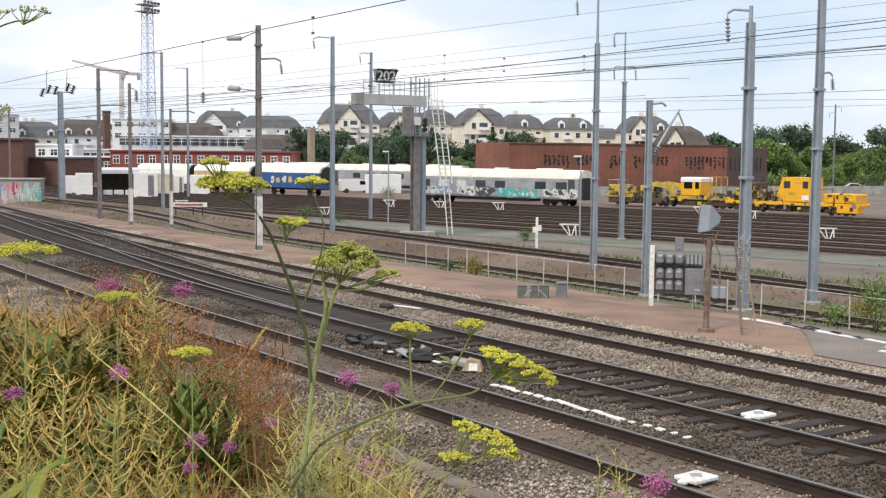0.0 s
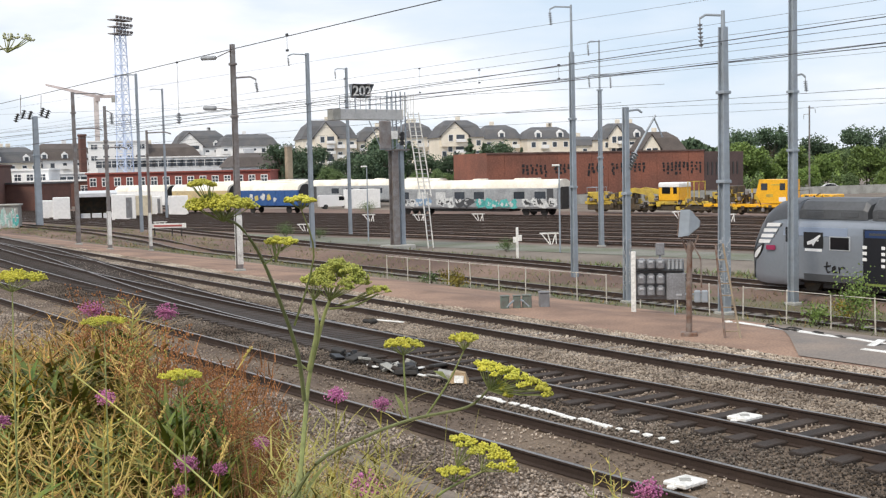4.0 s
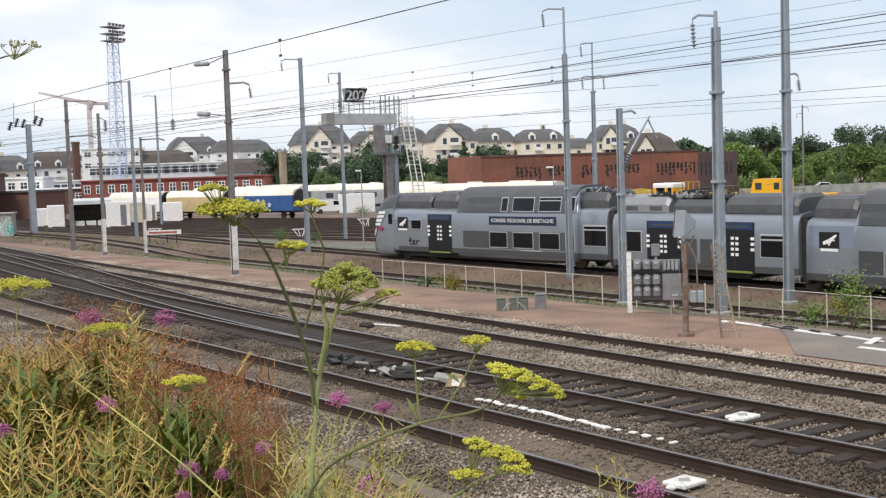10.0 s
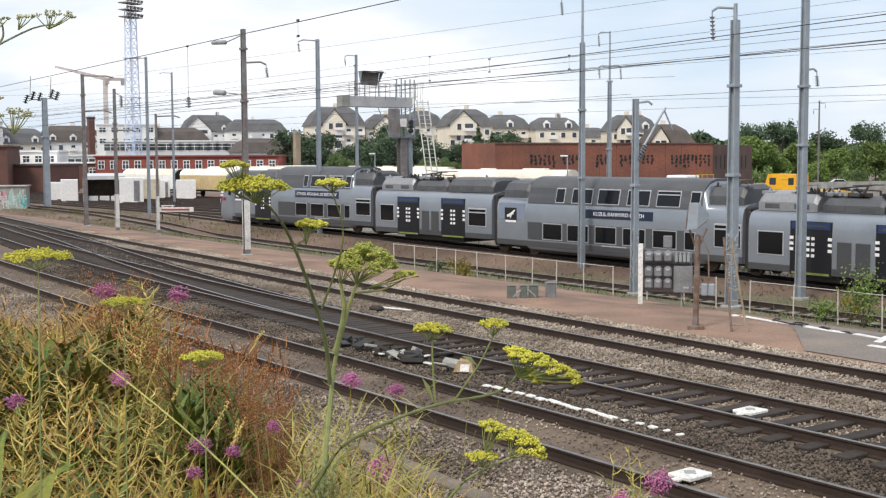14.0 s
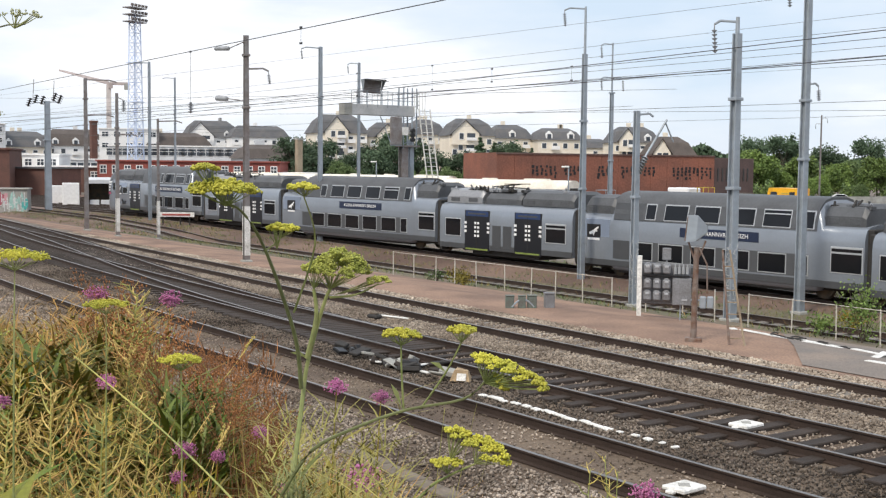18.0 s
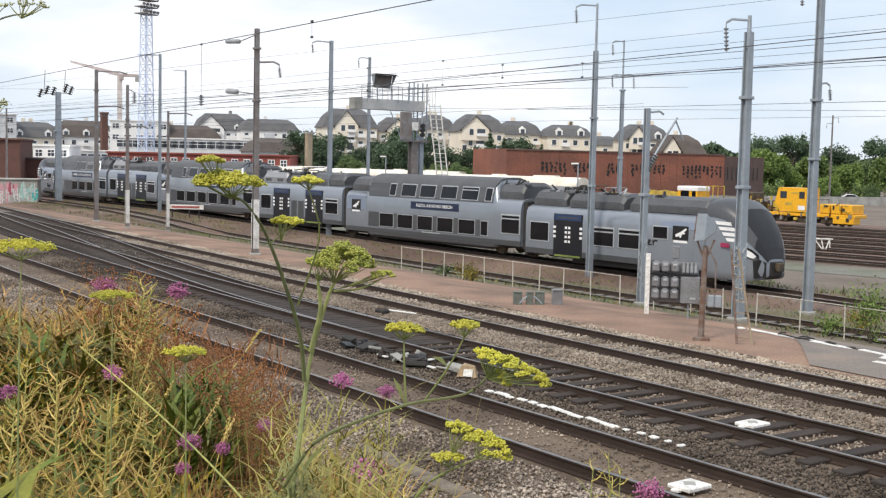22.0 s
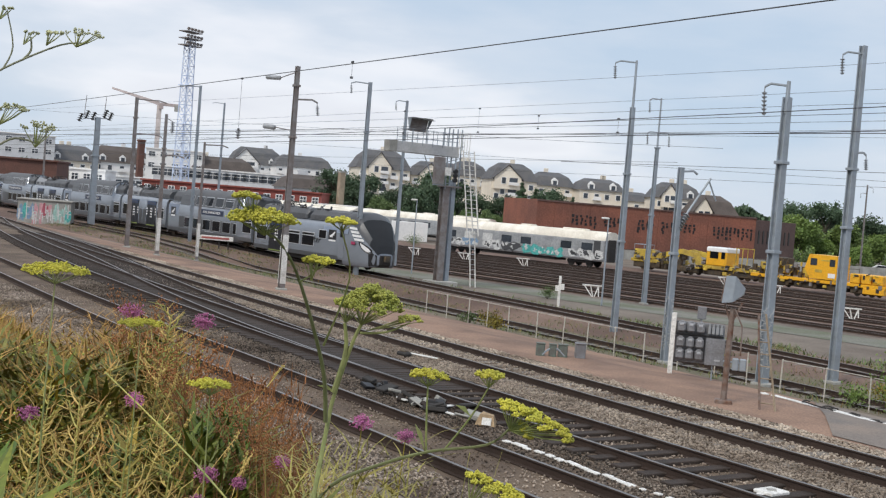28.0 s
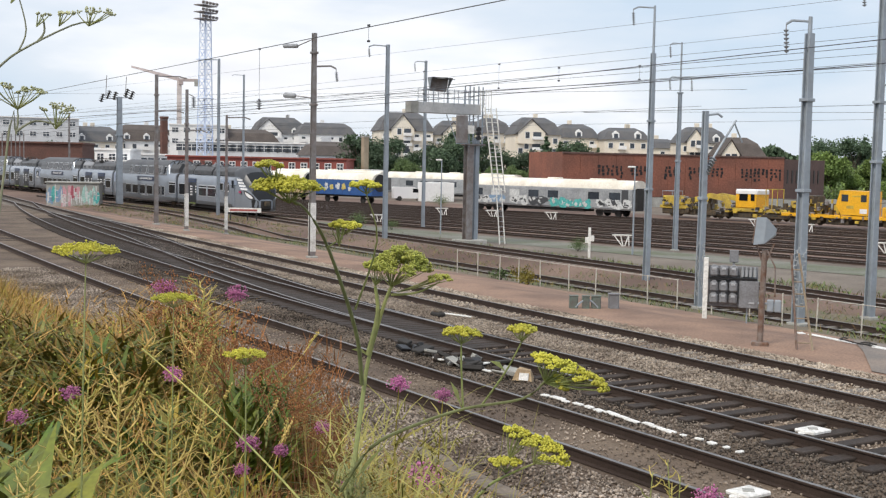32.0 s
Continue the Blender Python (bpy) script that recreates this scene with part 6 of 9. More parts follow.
def van(x, y, turn):
    v = thing("white_van", facing(x, y, turn=turn), "white delivery van parked beside the container", "van")
    prof = [(-2.35, 0.35), (2.2, 0.35), (2.4, 0.6), (2.35, 1.0), (1.75, 1.15), (1.05, 1.85), (0.7, 1.98), (-2.3, 2.0), (-2.4, 1.8)]
    bm = bmesh.new()
    loft(bm, [[(a, s, z) for a, z in prof] for s in (-0.95, -0.85, 0.85, 0.95)])
    part("body", bm, M_CAR, v)
    bm = bmesh.new()
    loft(bm, [[(1.62, s, 1.22), (1.10, s, 1.78), (0.45, s, 1.80), (0.45, s, 1.22)] for s in (-0.965, -0.955)])
    part("side_window", bm, M_TGLASS, v)
    bm = bmesh.new()
    loft(bm, [[(1.78, s, 1.16), (1.13, s, 1.84), (1.10, s, 1.80), (1.72, s, 1.14)] for s in (-0.78, 0.78)])
    part("windscreen", bm, M_TGLASS, v)
    for a in (-1.5, 1.55):
        for s in (-0.9, 0.9):
            bm = bmesh.new()
            rod(bm, (a, s - 0.1, 0.34), (a, s + 0.1, 0.34), 0.34, seg=14)
            part("wheel", bm, M_TYRE, v)
    bm = bmesh.new()
    box(bm, 2.38, 0, 0.5, 0.12, 1.7, 0.25, bevel=0.04)
    part("bumper", bm, M_TPANEL, v)


van(85.2, 149.0, 10)


def clutter(t, y0, y1, z0, z1, n, seed, mats):
    """Small hoses, boxes and brackets hung along the side of a machine."""
    rr = random.Random(seed)
    for i in range(n):
        bm = bmesh.new()
        y, z = rr.uniform(y0, y1), rr.uniform(z0, z1)
        if i % 3 == 0:
            rod(bm, (-1.28, y, z), (-1.30, y + rr.uniform(-0.7, 0.7), z + rr.uniform(-0.4, 0.5)), 0.045, seg=6)
        else:
            box(bm, -1.24, y, z, 0.22, rr.uniform(0.15, 0.55), rr.uniform(0.12, 0.45), bevel=0.03)
        part("fitting", bm, mats[i % len(mats)], t)


def tamper(at):
    """The longer, dirtier yellow track machine with a swan-necked frame."""
    t = thing("track_machine", at, "dirty yellow track-tamping machine with a white-topped cab", "track machine", "yellow track machines")
    bm = bmesh.new()
    box(bm, 0, -4.6, 1.1, 2.4, 8.2, 0.4, bevel=0.05)
    box(bm, 0, 6.6, 1.05, 2.2, 4.6, 0.35, bevel=0.05)
    part("chassis", bm, M_YELLOWD, t)
    bm = bmesh.new()
    for y, l in ((-6.3, 3.6), (-2.6, 2.4), (1.3, 4.2), (4.6, 1.6), (7.0, 3.2)):
        box(bm, 0, y, 0.58, 2.0, l, 0.62, bevel=0.08)
    part("running_gear", bm, M_MACH, t, "dark oily running gear")
    for s in (-1.1, 1.1):
        bm = bmesh.new()
        pts = [(-1.7, 1.0), (-0.7, 2.45), (1.6, 2.75), (4.6, 2.05), (8.4, 1.6), (8.4, 1.2), (4.6, 1.5), (1.6, 2.2), (-0.2, 1.95), (-1.0, 0.8)]
        loft(bm, [[(s - 0.12, y, z) for y, z in pts], [(s + 0.12, y, z) for y, z in pts]])
        part("swan_neck_frame", bm, M_YELLOWD, t)
    bm = bmesh.new()
    box(bm, 0, -3.2, 2.1, 2.5, 2.7, 1.6, bevel=0.08)
    c = part("cab", bm, M_YELLOW, t, "yellow cab")
    bm = bmesh.new()
    box(bm, 0, -3.2, 2.98, 2.6, 2.8, 0.62, bevel=0.14)
    part("cab_roof", bm, M_TWHITE, c, "white cab roof")
    for y, w in ((-2.9, 1.1), (-4.1, 0.5)):
        for s in (-1, 1):
            bm = bmesh.new()
            box(bm, s * 1.26, y, 2.45, 0.04, w, 0.75, bevel=0.03)
            part("window", bm, M_TGLASS, c)
    bm = bmesh.new()
    for y in (-5.7, -6.5):
        for s in (-1.1, 1.1):
            box(bm, s, y, 2.3, 0.08, 0.08, 2.2)
        box(bm, 0, y, 3.35, 2.2, 0.08, 0.08)
    part("guard_frame", bm, M_YELLOWD, t)
    rr = random.Random(6)
    for i in range(46):
        bm = bmesh.new()
        y = rr.uniform(-8.2, 8.0)
        box(bm, rr.uniform(-0.9, 0.9), y, 1.1 + rr.uniform(0, 0.9 if y > -1 else 0.3), rr.uniform(0.2, 0.8), rr.uniform(0.2, 0.8), rr.uniform(0.2, 0.8), bevel=0.04)
        part("machinery", bm, (M_MACH, M_MACH, M_YELLOWD, M_GALVD)[i % 4], t)
    for y in (-7.2, -5.4, 0.4, 2.2, 7.2):
        bm = bmesh.new()
        wheelset(bm, y, 0.42)
        part("axle", bm, M_MACH, t)
    bm = bmesh.new()
    box(bm, 0, 7.6, 1.75, 2.2, 1.8, 1.1, bevel=0.1)
    part("engine_cover", bm, M_YELLOWD, t)
    bm = bmesh.new()
    box(bm, 0, 7.9, 2.8, 2.0, 1.5, 0.06)
    for s in (-0.95, 0.95):
        for y in (7.2, 8.6):
            rod(bm, (s, y, 2.2), (s, y, 2.8), 0.03, seg=5)
    part("canopy", bm, M_GALV, t)
    return t


def regulator(at):
    """The bright yellow machine with a wedge-fronted cab."""
    t = thing("track_machine", at, "bright yellow track machine with a wedge-shaped cab", "track machine", "yellow track machines")
    bm = bmesh.new()
    box(bm, 0, 0, 1.05, 2.5, 17.6, 0.35, bevel=0.05)
    part("chassis", bm, M_YELLOW, t)
    bm = bmesh.new()
    for y, l in ((-6.1, 3.4), (-2.4, 2.6), (1.4, 3.0), (5.7, 4.2)):
        box(bm, 0, y, 0.56, 2.0, l, 0.64, bevel=0.08)
    part("running_gear", bm, M_MACH, t, "dark oily running gear")
    bm = bmesh.new()
    pts = [(1.2, 3.0), (1.45, 2.25), (0.75, 1.3), (-2.7, 1.3), (-2.7, 3.7), (0.95, 3.75)]
    loft(bm, [[(s, y, z) for y, z in pts] for s in (-1.3, 1.3)])
    c = part("cab", bm, M_YELLOW, t, "bright orange-yellow wedge cab")
    for y, w in ((0.3, 0.85), (-2.1, 0.7)):
        for s in (-1, 1):
            bm = bmesh.new()
            box(bm, s * 1.305, y, 3.0, 0.03, w, 0.7, bevel=0.03)
            part("window", bm, M_GLASSB, c)
    for y, z, w, h in ((-1.2, 3.2, 1.1, 0.14), (-0.4, 2.1, 0.9, 0.3)):
        bm = bmesh.new()
        box(bm, -1.31, y, z, 0.02, w, h)
        part("lettering_bar", bm, M_YELLOWD, c)
    bm = bmesh.new()
    box(bm, -1.31, -2.1, 1.72, 0.02, 0.9, 0.45)
    part("white_panel", bm, M_TWHITE, c)
    bm = bmesh.new()
    box(bm, 0, 5.6, 2.7, 2.2, 2.2, 0.8, bevel=0.06)
    part("engine_hood", bm, M_MACH, t)
    rr = random.Random(8)
    for i in range(40):
        bm = bmesh.new()
        y = rr.uniform(1.6, 8.7)
        box(bm, rr.uniform(-1.0, 1.0), y, 1.3 + rr.uniform(0, 0.9), rr.uniform(0.2, 0.6), rr.uniform(0.2, 0.8), rr.uniform(0.3, 0.9), bevel=0.04)
        part("machinery", bm, M_MACH if i % 2 else M_YELLOWD, t)
    for i, y in enumerate((-5.0, -6.4, -7.8)):
        bm = bmesh.new()
        box(bm, 0, y, 1.72, 2.5, 1.25, 0.95, bevel=0.08)
        part("side_locker", bm, M_YELLOW, t)
    bm = bmesh.new()
    box(bm, -0.6, -7.4, 0.6, 1.4, 2.6, 0.6, bevel=0.05)
    part("plough", bm, M_YELLOW, t)
    for y in (-7.0, -5.2, 4.8, 6.6):
        bm = bmesh.new()
        wheelset(bm, y, 0.42)
        part("axle", bm, M_MACH, t)
    for y in (-4.0, 8.6):
        bm = bmesh.new()
        for s in (-1.2, 1.2):
            rod(bm, (s, y, 1.2), (s, y, 2.6), 0.03, seg=5)
        rod(bm, (-1.2, y, 2.6), (1.2, y, 2.6), 0.03, seg=5)
        part("handrail", bm, M_MACH, t)
    return t


DARKS = (M_MACH, M_TDARK, M_GALVD, M_MACH, M_YELLOWD)
machine = tamper(along(95.0, 0.2, 92.2) @ Matrix.Diagonal((1, 0.93, 1, 1)))
clutter(machine, -8.4, 8.4, 0.5, 1.5, 46, 21, DARKS)
clutter(machine, 2.0, 8.4, 1.2, 2.3, 24, 22, DARKS)
machine = regulator(along(91.5, 0.2, 75.5) @ Matrix.Diagonal((1, 0.80, 0.95, 1)))
clutter(machine, -8.6, 8.6, 0.55, 1.15, 40, 23, DARKS)
clutter(machine, 1.6, 8.6, 1.2, 2.9, 40, 24, DARKS)
clutter(machine, -8.4, -4.4, 1.4, 2.4, 10, 25, (M_TDARK, M_YELLOWD))


def sign():
    """The train-number indicator on the gantry: a hooded frame with an added hinged flap for its lit digits."""
    s = thing("number_indicator", pose(40.85, 67.4, 7.9), "hooded train-number indicator standing on the gantry beam", "indicator")
    bm = bmesh.new()
    for dx in (-0.55, 0.55):
        rod(bm, (dx, 0, 0), (dx, 0, 1.0), 0.035, seg=6)
    part("stand", bm, M_GALV, s)
    bm = bmesh.new()
    loft(bm, [[(-0.62, 0.28, 0.92), (0.62, 0.28, 0.92), (0.78, 0.28, 1.78), (-0.78, 0.28, 1.78)], [(-0.62, 0.33, 0.92), (0.62, 0.33, 0.92), (0.78, 0.33, 1.78), (-0.78, 0.33, 1.78)]])
    part("frame_back", bm, M_GALVD, s, "grey back plate")
    bm = bmesh.new()
    box(bm, 0, 0.05, 1.80, 1.62, 0.62, 0.06, bevel=0.01)
    part("hood", bm, M_BLACK, s, "black visor")
    bm = bmesh.new()
    for sx in (-1, 1):
        loft(bm, [[(sx * 0.66, 0.3, 0.92), (sx * 0.82, 0.3, 1.8), (sx * 0.82, -0.2, 1.8)], [(sx * 0.68, 0.3, 0.92), (sx * 0.84, 0.3, 1.8), (sx * 0.84, -0.2, 1.8)]])
    part("side_plate", bm, M_GALV, s)
    # white numerals stand for lit digits; the hinged flap is added to carry them
    bm = bmesh.new()
    box(bm, 0, 0, -0.40, 1.3, 0.03, 0.78, bevel=0.005)
    flap = part("number_flap", bm, M_BLACK, s, "added black hinged flap, its white numerals standing for lit digits", at=pose(0, -0.02, 1.74))
    e = mat("lit_numeral_white", (0.9, 0.9, 0.88), 0.5, bump=0)
    writing(flap, "202", Matrix.Translation((0.0, -0.025, -0.40)) @ Euler((radians(90), 0, 0)).to_matrix().to_4x4(), 0.98, e, name="numerals", bold=0.022)
    return flap


FLAP = sign()


# ---- distance: buildings, tower, crane, trees ----
def polar(az, d):
    return d * math.sin(radians(az)), d * math.cos(radians(az))


G0 = -1.47


def front(az0, d0, az1, d1, z=G0):
    """A pose at the left foot of a front between two bearings (local x along it, y away), and its length."""
    a, b = Vector(polar(az0, d0)), Vector(polar(az1, d1))
    v = b - a
    return pose(a.x, a.y, z, 0, 0, math.degrees(math.atan2(v.y, v.x))), v.length


def pane_window(parent, x, z, w, h, y=0.0, frame_mat=None, cross=False):
    bm = bmesh.new()
    box(bm, x, y - 0.04, z, w + 0.24, 0.1, h + 0.24)
    f = part("window", bm, frame_mat or M_TWHITE, parent)
    bm = bmesh.new()
    box(bm, x, y - 0.08, z, w, 0.06, h)
    part("pane", bm, M_GLASSB, f)
    if cross:
        bm = bmesh.new()
        box(bm, x, y - 0.12, z, 0.1, 0.04, h)
        box(bm, x, y - 0.12, z + h * 0.1, w, 0.04, 0.1)
        part("glazing_bar", bm, M_TWHITE, f)


def depot():
    at, L = front(37.2, 165, 47.6, 183)
    d = thing("depot_building", at, "long rust-red depot building with perforated steel cladding", "building")
    H = 7.5
    n = 13
    for i in range(n):
        bm = bmesh.new()
        box(bm, (i + 0.5) * L / n, 6.0, H / 2, L / n - 0.03, 12.0, H, bevel=0.02)
        part("cladding_panel", bm, M_CORTEN, d)
    bm = bmesh.new()
    box(bm, L / 2, -0.03, H - 0.1, L + 0.1, 0.2, 0.24, bevel=0.02)
    part("coping", bm, M_CORTEND, d)
    bm = bmesh.new()
    box(bm, L / 2, -0.06, 0.7, L, 0.2, 1.4)
    part("plinth", bm, M_CORTEND, d)
    rr = random.Random(5)
    for cx, k in ((0.155, 6), (0.30, 4), (0.45, 4), (0.56, 3), (0.665, 3), (0.80, 6), (0.90, 5)):
        for i in range(k):
            x = cx * L + i * 0.72
            for j in range(rr.choice((2, 3, 3, 4))):
                bm = bmesh.new()
                box(bm, x + rr.uniform(-0.12, 0.12), -0.02, 5.55 - j * 0.48 + rr.uniform(-0.1, 0.1), rr.uniform(0.25, 0.45), 0.08, rr.uniform(0.28, 0.5), rz=0, bevel=0.03)
                part("perforation", bm, M_BLACK, d)
    # receding side face of the depot, its shade put into a darker cladding colour
    at2, L2 = front(47.6, 183.1, 49.4, 196)
    e = thing("depot_annexe", at2, "receding side of the depot in a shade-darkened brown, with slit windows", "building")
    bm = bmesh.new()
    box(bm, L2 / 2, 5, 3.6, L2, 10, 7.2, bevel=0.03)
    part("wall", bm, M_CORTEND, e)
    for i in range(8):
        bm = bmesh.new()
        box(bm, 1.2 + i * (L2 - 2) / 8, -0.02, 4.6, 0.4, 0.08, 2.0)
        part("slit_window", bm, M_BLACK, e)
    at3, L3 = front(36.0, 160, 56.0, 205)
    r = thing("retaining_wall", at3, "long low grey wall in front of the depot", "wall", kind="structure")
    bm = bmesh.new()
    box(bm, L3 / 2, 0, 0.6, L3, 0.4, 1.5)
    part("wall_body", bm, M_CONC, r)


depot()


def house(az0, az1, d, eave, ridge, seed, walls=None, roof=None, gables=(), floors=4, label="cream apartment house with a dark slate mansard roof", turn=3.0, dormers=3):
    """A block of flats: window rows, balconies, hipped slate roof with dormers and gabled bays."""
    rr = random.Random(seed)
    walls = walls or M_CREAM
    roof = roof or M_SLATE
    at, L = front(az0, d, az1, d + turn)
    h = thing("apartment_house", at, label, "house", "apartment houses")
    E, R, D = eave - G0, ridge - G0, 13.0
    bm = bmesh.new()
    box(bm, L / 2, D / 2, E / 2, L, D, E)
    part("wall", bm, walls, h)
    bm = bmesh.new()
    o, s = 0.5, min(0.42 * (R - E) + 1.2, L * 0.3)
    loft(bm, [[(-o, -o, E), (L + o, -o, E), (L + o, D + o, E), (-o, D + o, E)], [(s * 0.45, s * 0.5, E + (R - E) * 0.68), (L - s * 0.45, s * 0.5, E + (R - E) * 0.68), (L - s * 0.45, D - s * 0.5, E + (R - E) * 0.68), (s * 0.45, D - s * 0.5, E + (R - E) * 0.68)], [(s, D * 0.42, R), (L - s, D * 0.42, R), (L - s, D * 0.58, R), (s, D * 0.58, R)]])
    r = part("roof", bm, roof, h, "dark slate roof")
    for k in range(rr.choice((1, 2))):
        bm = bmesh.new()
        box(bm, L * rr.uniform(0.25, 0.75), D * 0.5, R + 0.3, 1.2, 0.8, 1.6, bevel=0.05)
        part("chimney", bm, walls, r)
    n = max(int(L / 3.0), 2)
    for f in range(floors):
        z = E - 1.6 - f * 2.85
        for i in range(n):
            x = (i + 0.5) * L / n + rr.uniform(-0.2, 0.2)
            pane_window(h, x, z, 1.15, 1.35)
            if rr.random() < 0.5 and f < 3:
                bm = bmesh.new()
                box(bm, x, -0.6, z - 1.0, 2.2, 1.2, 0.16)
                b = part("balcony", bm, M_WHITEWALL, h)
                bm = bmesh.new()
                box(bm, x, -1.15, z - 0.5, 2.2, 0.08, 0.9)
                part("railing", bm, M_WHITEWALL, b)
    for i in range(dormers):
        x = (i + 0.5) * L / max(dormers, 1)
        bm = bmesh.new()
        z0 = E + 0.15
        w = 0.95
        loft(bm, [[(x - w, y, z0), (x + w, y, z0), (x + w, y, z0 + 1.5), (x, y, z0 + 2.3), (x - w, y, z0 + 1.5)] for y in (-0.15, 3.2)])
        dm = part("dormer", bm, M_WHITEWALL, r, "white gabled dormer")
        bm = bmesh.new()
        box(bm, x, -0.2, z0 + 0.85, 1.05, 0.12, 1.15)
        part("pane", bm, M_GLASSB, dm)
    for gx, gw in gables:
        x = gx * L
        z0 = E - 2.5
        zt = E + (R - E) * 0.82
        bm = bmesh.new()
        loft(bm, [[(x - gw / 2, y, z0), (x + gw / 2, y, z0), (x + gw / 2, y, E + 0.6), (x, y, zt), (x - gw / 2, y, E + 0.6)] for y in (-0.9, 5.0)])
        part("gable_bay", bm, walls, h, "gabled cream bay")
        bm = bmesh.new()
        for s2 in (-1, 1):
            loft(bm, [[(x + s2 * (gw / 2 + 0.5), y, E + 0.2), (x, y, zt + 0.1), (x, y, zt + 0.4), (x + s2 * (gw / 2 + 0.5), y, E + 0.5)] for y in (-1.3, 5.2)])
        part("gable_roof", bm, roof, h)
        for f in range(3):
            zz = E - 0.2 - 2.85 * f
            pane_window(h, x - gw * 0.16, zz, 1.1, 1.6, y=-0.9 if f == 0 else -0.02)
            # no recess is cut: a flat dark panel gives the loggia its shade
            bm = bmesh.new()
            box(bm, x + gw * 0.2, -0.93 if f == 0 else -0.05, zz - 0.1, gw * 0.3, 0.1, 1.9)
            part("loggia", bm, M_GLASSB, h, "flat dark panel for the shade of a loggia")
            bm = bmesh.new()
            box(bm, x + gw * 0.2, -1.4, zz - 0.75, gw * 0.36, 0.9, 0.8)
            part("balcony", bm, M_WHITEWALL, h)
    return h


house(28.3, 30.9, 330, 13.0, 18.4, 1, gables=((0.42, 6.5),), dormers=0)
house(30.95, 34.6, 338, 12.2, 16.6, 2, gables=((0.25, 6.0),), dormers=2)
house(33.2, 34.7, 334, 13.0, 17.4, 9, dormers=0)
house(34.9, 37.1, 318, 12.4, 17.2, 3, gables=((0.34, 7.5),), dormers=0, label="cream apartment house with a broad front gable")
house(37.0, 38.9, 330, 12.0, 16.0, 4, dormers=1)
house(38.4, 39.3, 344, 10.5, 13.2, 13, dormers=0)
house(39.2, 41.3, 325, 11.6, 15.0, 5, dormers=2, label="cream house with a dark roof and white dormers")
house(41.1, 42.8, 345, 9.8, 12.6, 6, dormers=0)
house(42.8, 45.0, 322, 11.0, 15.4, 7, gables=((0.3, 4.5),), dormers=2)
house(44.7, 46.7, 308, 7.4, 12.4, 8, gables=((0.2, 4.5),), dormers=0, label="cream house end with a steep brown roof", roof=M_BROWNROOF)
house(24.4, 27.1, 395, 13.0, 17.0, 10, walls=M_WHITEWALL, roof=M_SLATE, dormers=0, label="white apartment block with a slate roof")
house(22.3, 24.8, 410, 13.0, 19.0, 11, walls=M_WHITEWALL, gables=((0.25, 9.0),), dormers=2, label="white apartment block with a tall gable")
house(13.7, 16.2, 360, 8.4, 13.0, 12, walls=M_CREAM, roof=M_SLATE, dormers=2, floors=3, label="cream terrace with a slate roof behind the yard")
house(15.9, 18.6, 365, 9.0, 14.0, 14, walls=M_WHITEWALL, roof=M_BROWNROOF, dormers=3, floors=3, label="pale terrace with a brown roof behind the yard")
house(20.5, 23.4, 330, 9.0, 12.6, 15, walls=M_CREAM, roof=M_BROWNROOF, dormers=0, floors=3, label="low house with a broad brown roof")
house(25.0, 27.4, 270, 5.4, 8.6, 16, walls=M_GREYWALL, roof=M_BROWNROOF, dormers=0, floors=2, label="grey house with a brown roof beside the workshop")


def flat_block(az0, az1, d0, d1, top, depth, m, label, rows, cols, ww=1.6, wh=1.2, name="office_block", z_first=None, cornice=None, frames=None):
    at, L = front(az0, d0, az1, d1)
    b = thing(name, at, label, "building", "yard buildings")
    H = top - G0
    bm = bmesh.new()
    box(bm, L / 2, depth / 2, H / 2, L, depth, H)
    part("wall", bm, m, b)
    bm = bmesh.new()
    box(bm, L / 2, depth / 2 - 0.1, H + 0.1, L + 0.5, depth + 0.5, 0.3, bevel=0.02)
    part("roof_slab", bm, cornice or M_WHITEWALL, b)
    zf = (z_first - G0) if z_first is not None else H - 1.4
    for r in range(rows):
        for c in range(cols):
            pane_window(b, (c + 0.5) * L / cols, zf - r * 3.0, ww, wh, frame_mat=frames, cross=True)
    return b, L


flat_block(18.2, 26.7, 222, 214, 4.35, 9, M_REDWALL, "low red-brick workshop with white square windows", 1, 15, 1.0, 1.35, "workshop", 2.9, M_REDWALL)
flat_block(26.75, 28.6, 212, 214, 2.4, 6, M_CREAM, "small flat-roofed cream annexe", 1, 2, 1.0, 0.9, "workshop_annexe")
flat_block(18.7, 24.7, 300, 296, 8.2, 12, M_GREYWALL, "pale grey office block with a band of windows", 2, 14, 3.0, 1.6)
flat_block(18.3, 21.0, 330, 330, 13.2, 10, M_WHITEWALL, "pale concrete hall with a shallow roof", 2, 5)
flat_block(9.0, 14.2, 350, 352, 14.5, 12, M_GREYWALL, "tall grey block of flats at the end of the yard", 4, 9)
flat_block(8.0, 14.35, 205, 200, 6.0, 12, M_BRICK, "old dark red brick shed beside the tracks", 0, 1, 1.2, 1.4, "brick_shed", cornice=M_BRICK)
flat_block(14.4, 16.2, 206, 202, 3.0, 9, M_BRICK, "low brick lean-to with a dark roof", 0, 1, 1.2, 1.4, "brick_store", cornice=M_SLATE)
flat_block(15.2, 18.5, 230, 226, 3.2, 10, M_BRICK, "brown brick store behind the cabins", 1, 4, 1.2, 1.0, "brick_store")
flat_block(14.9, 16.5, 240, 238, 5.4, 8, M_WHITEWALL, "small white house beside the yard", 1, 3, 1.2, 1.2)
flat_block(16.7, 18.5, 250, 250, 4.6, 8, M_WHITEWALL, "small white house with wide windows", 1, 3, 2.4, 1.6)


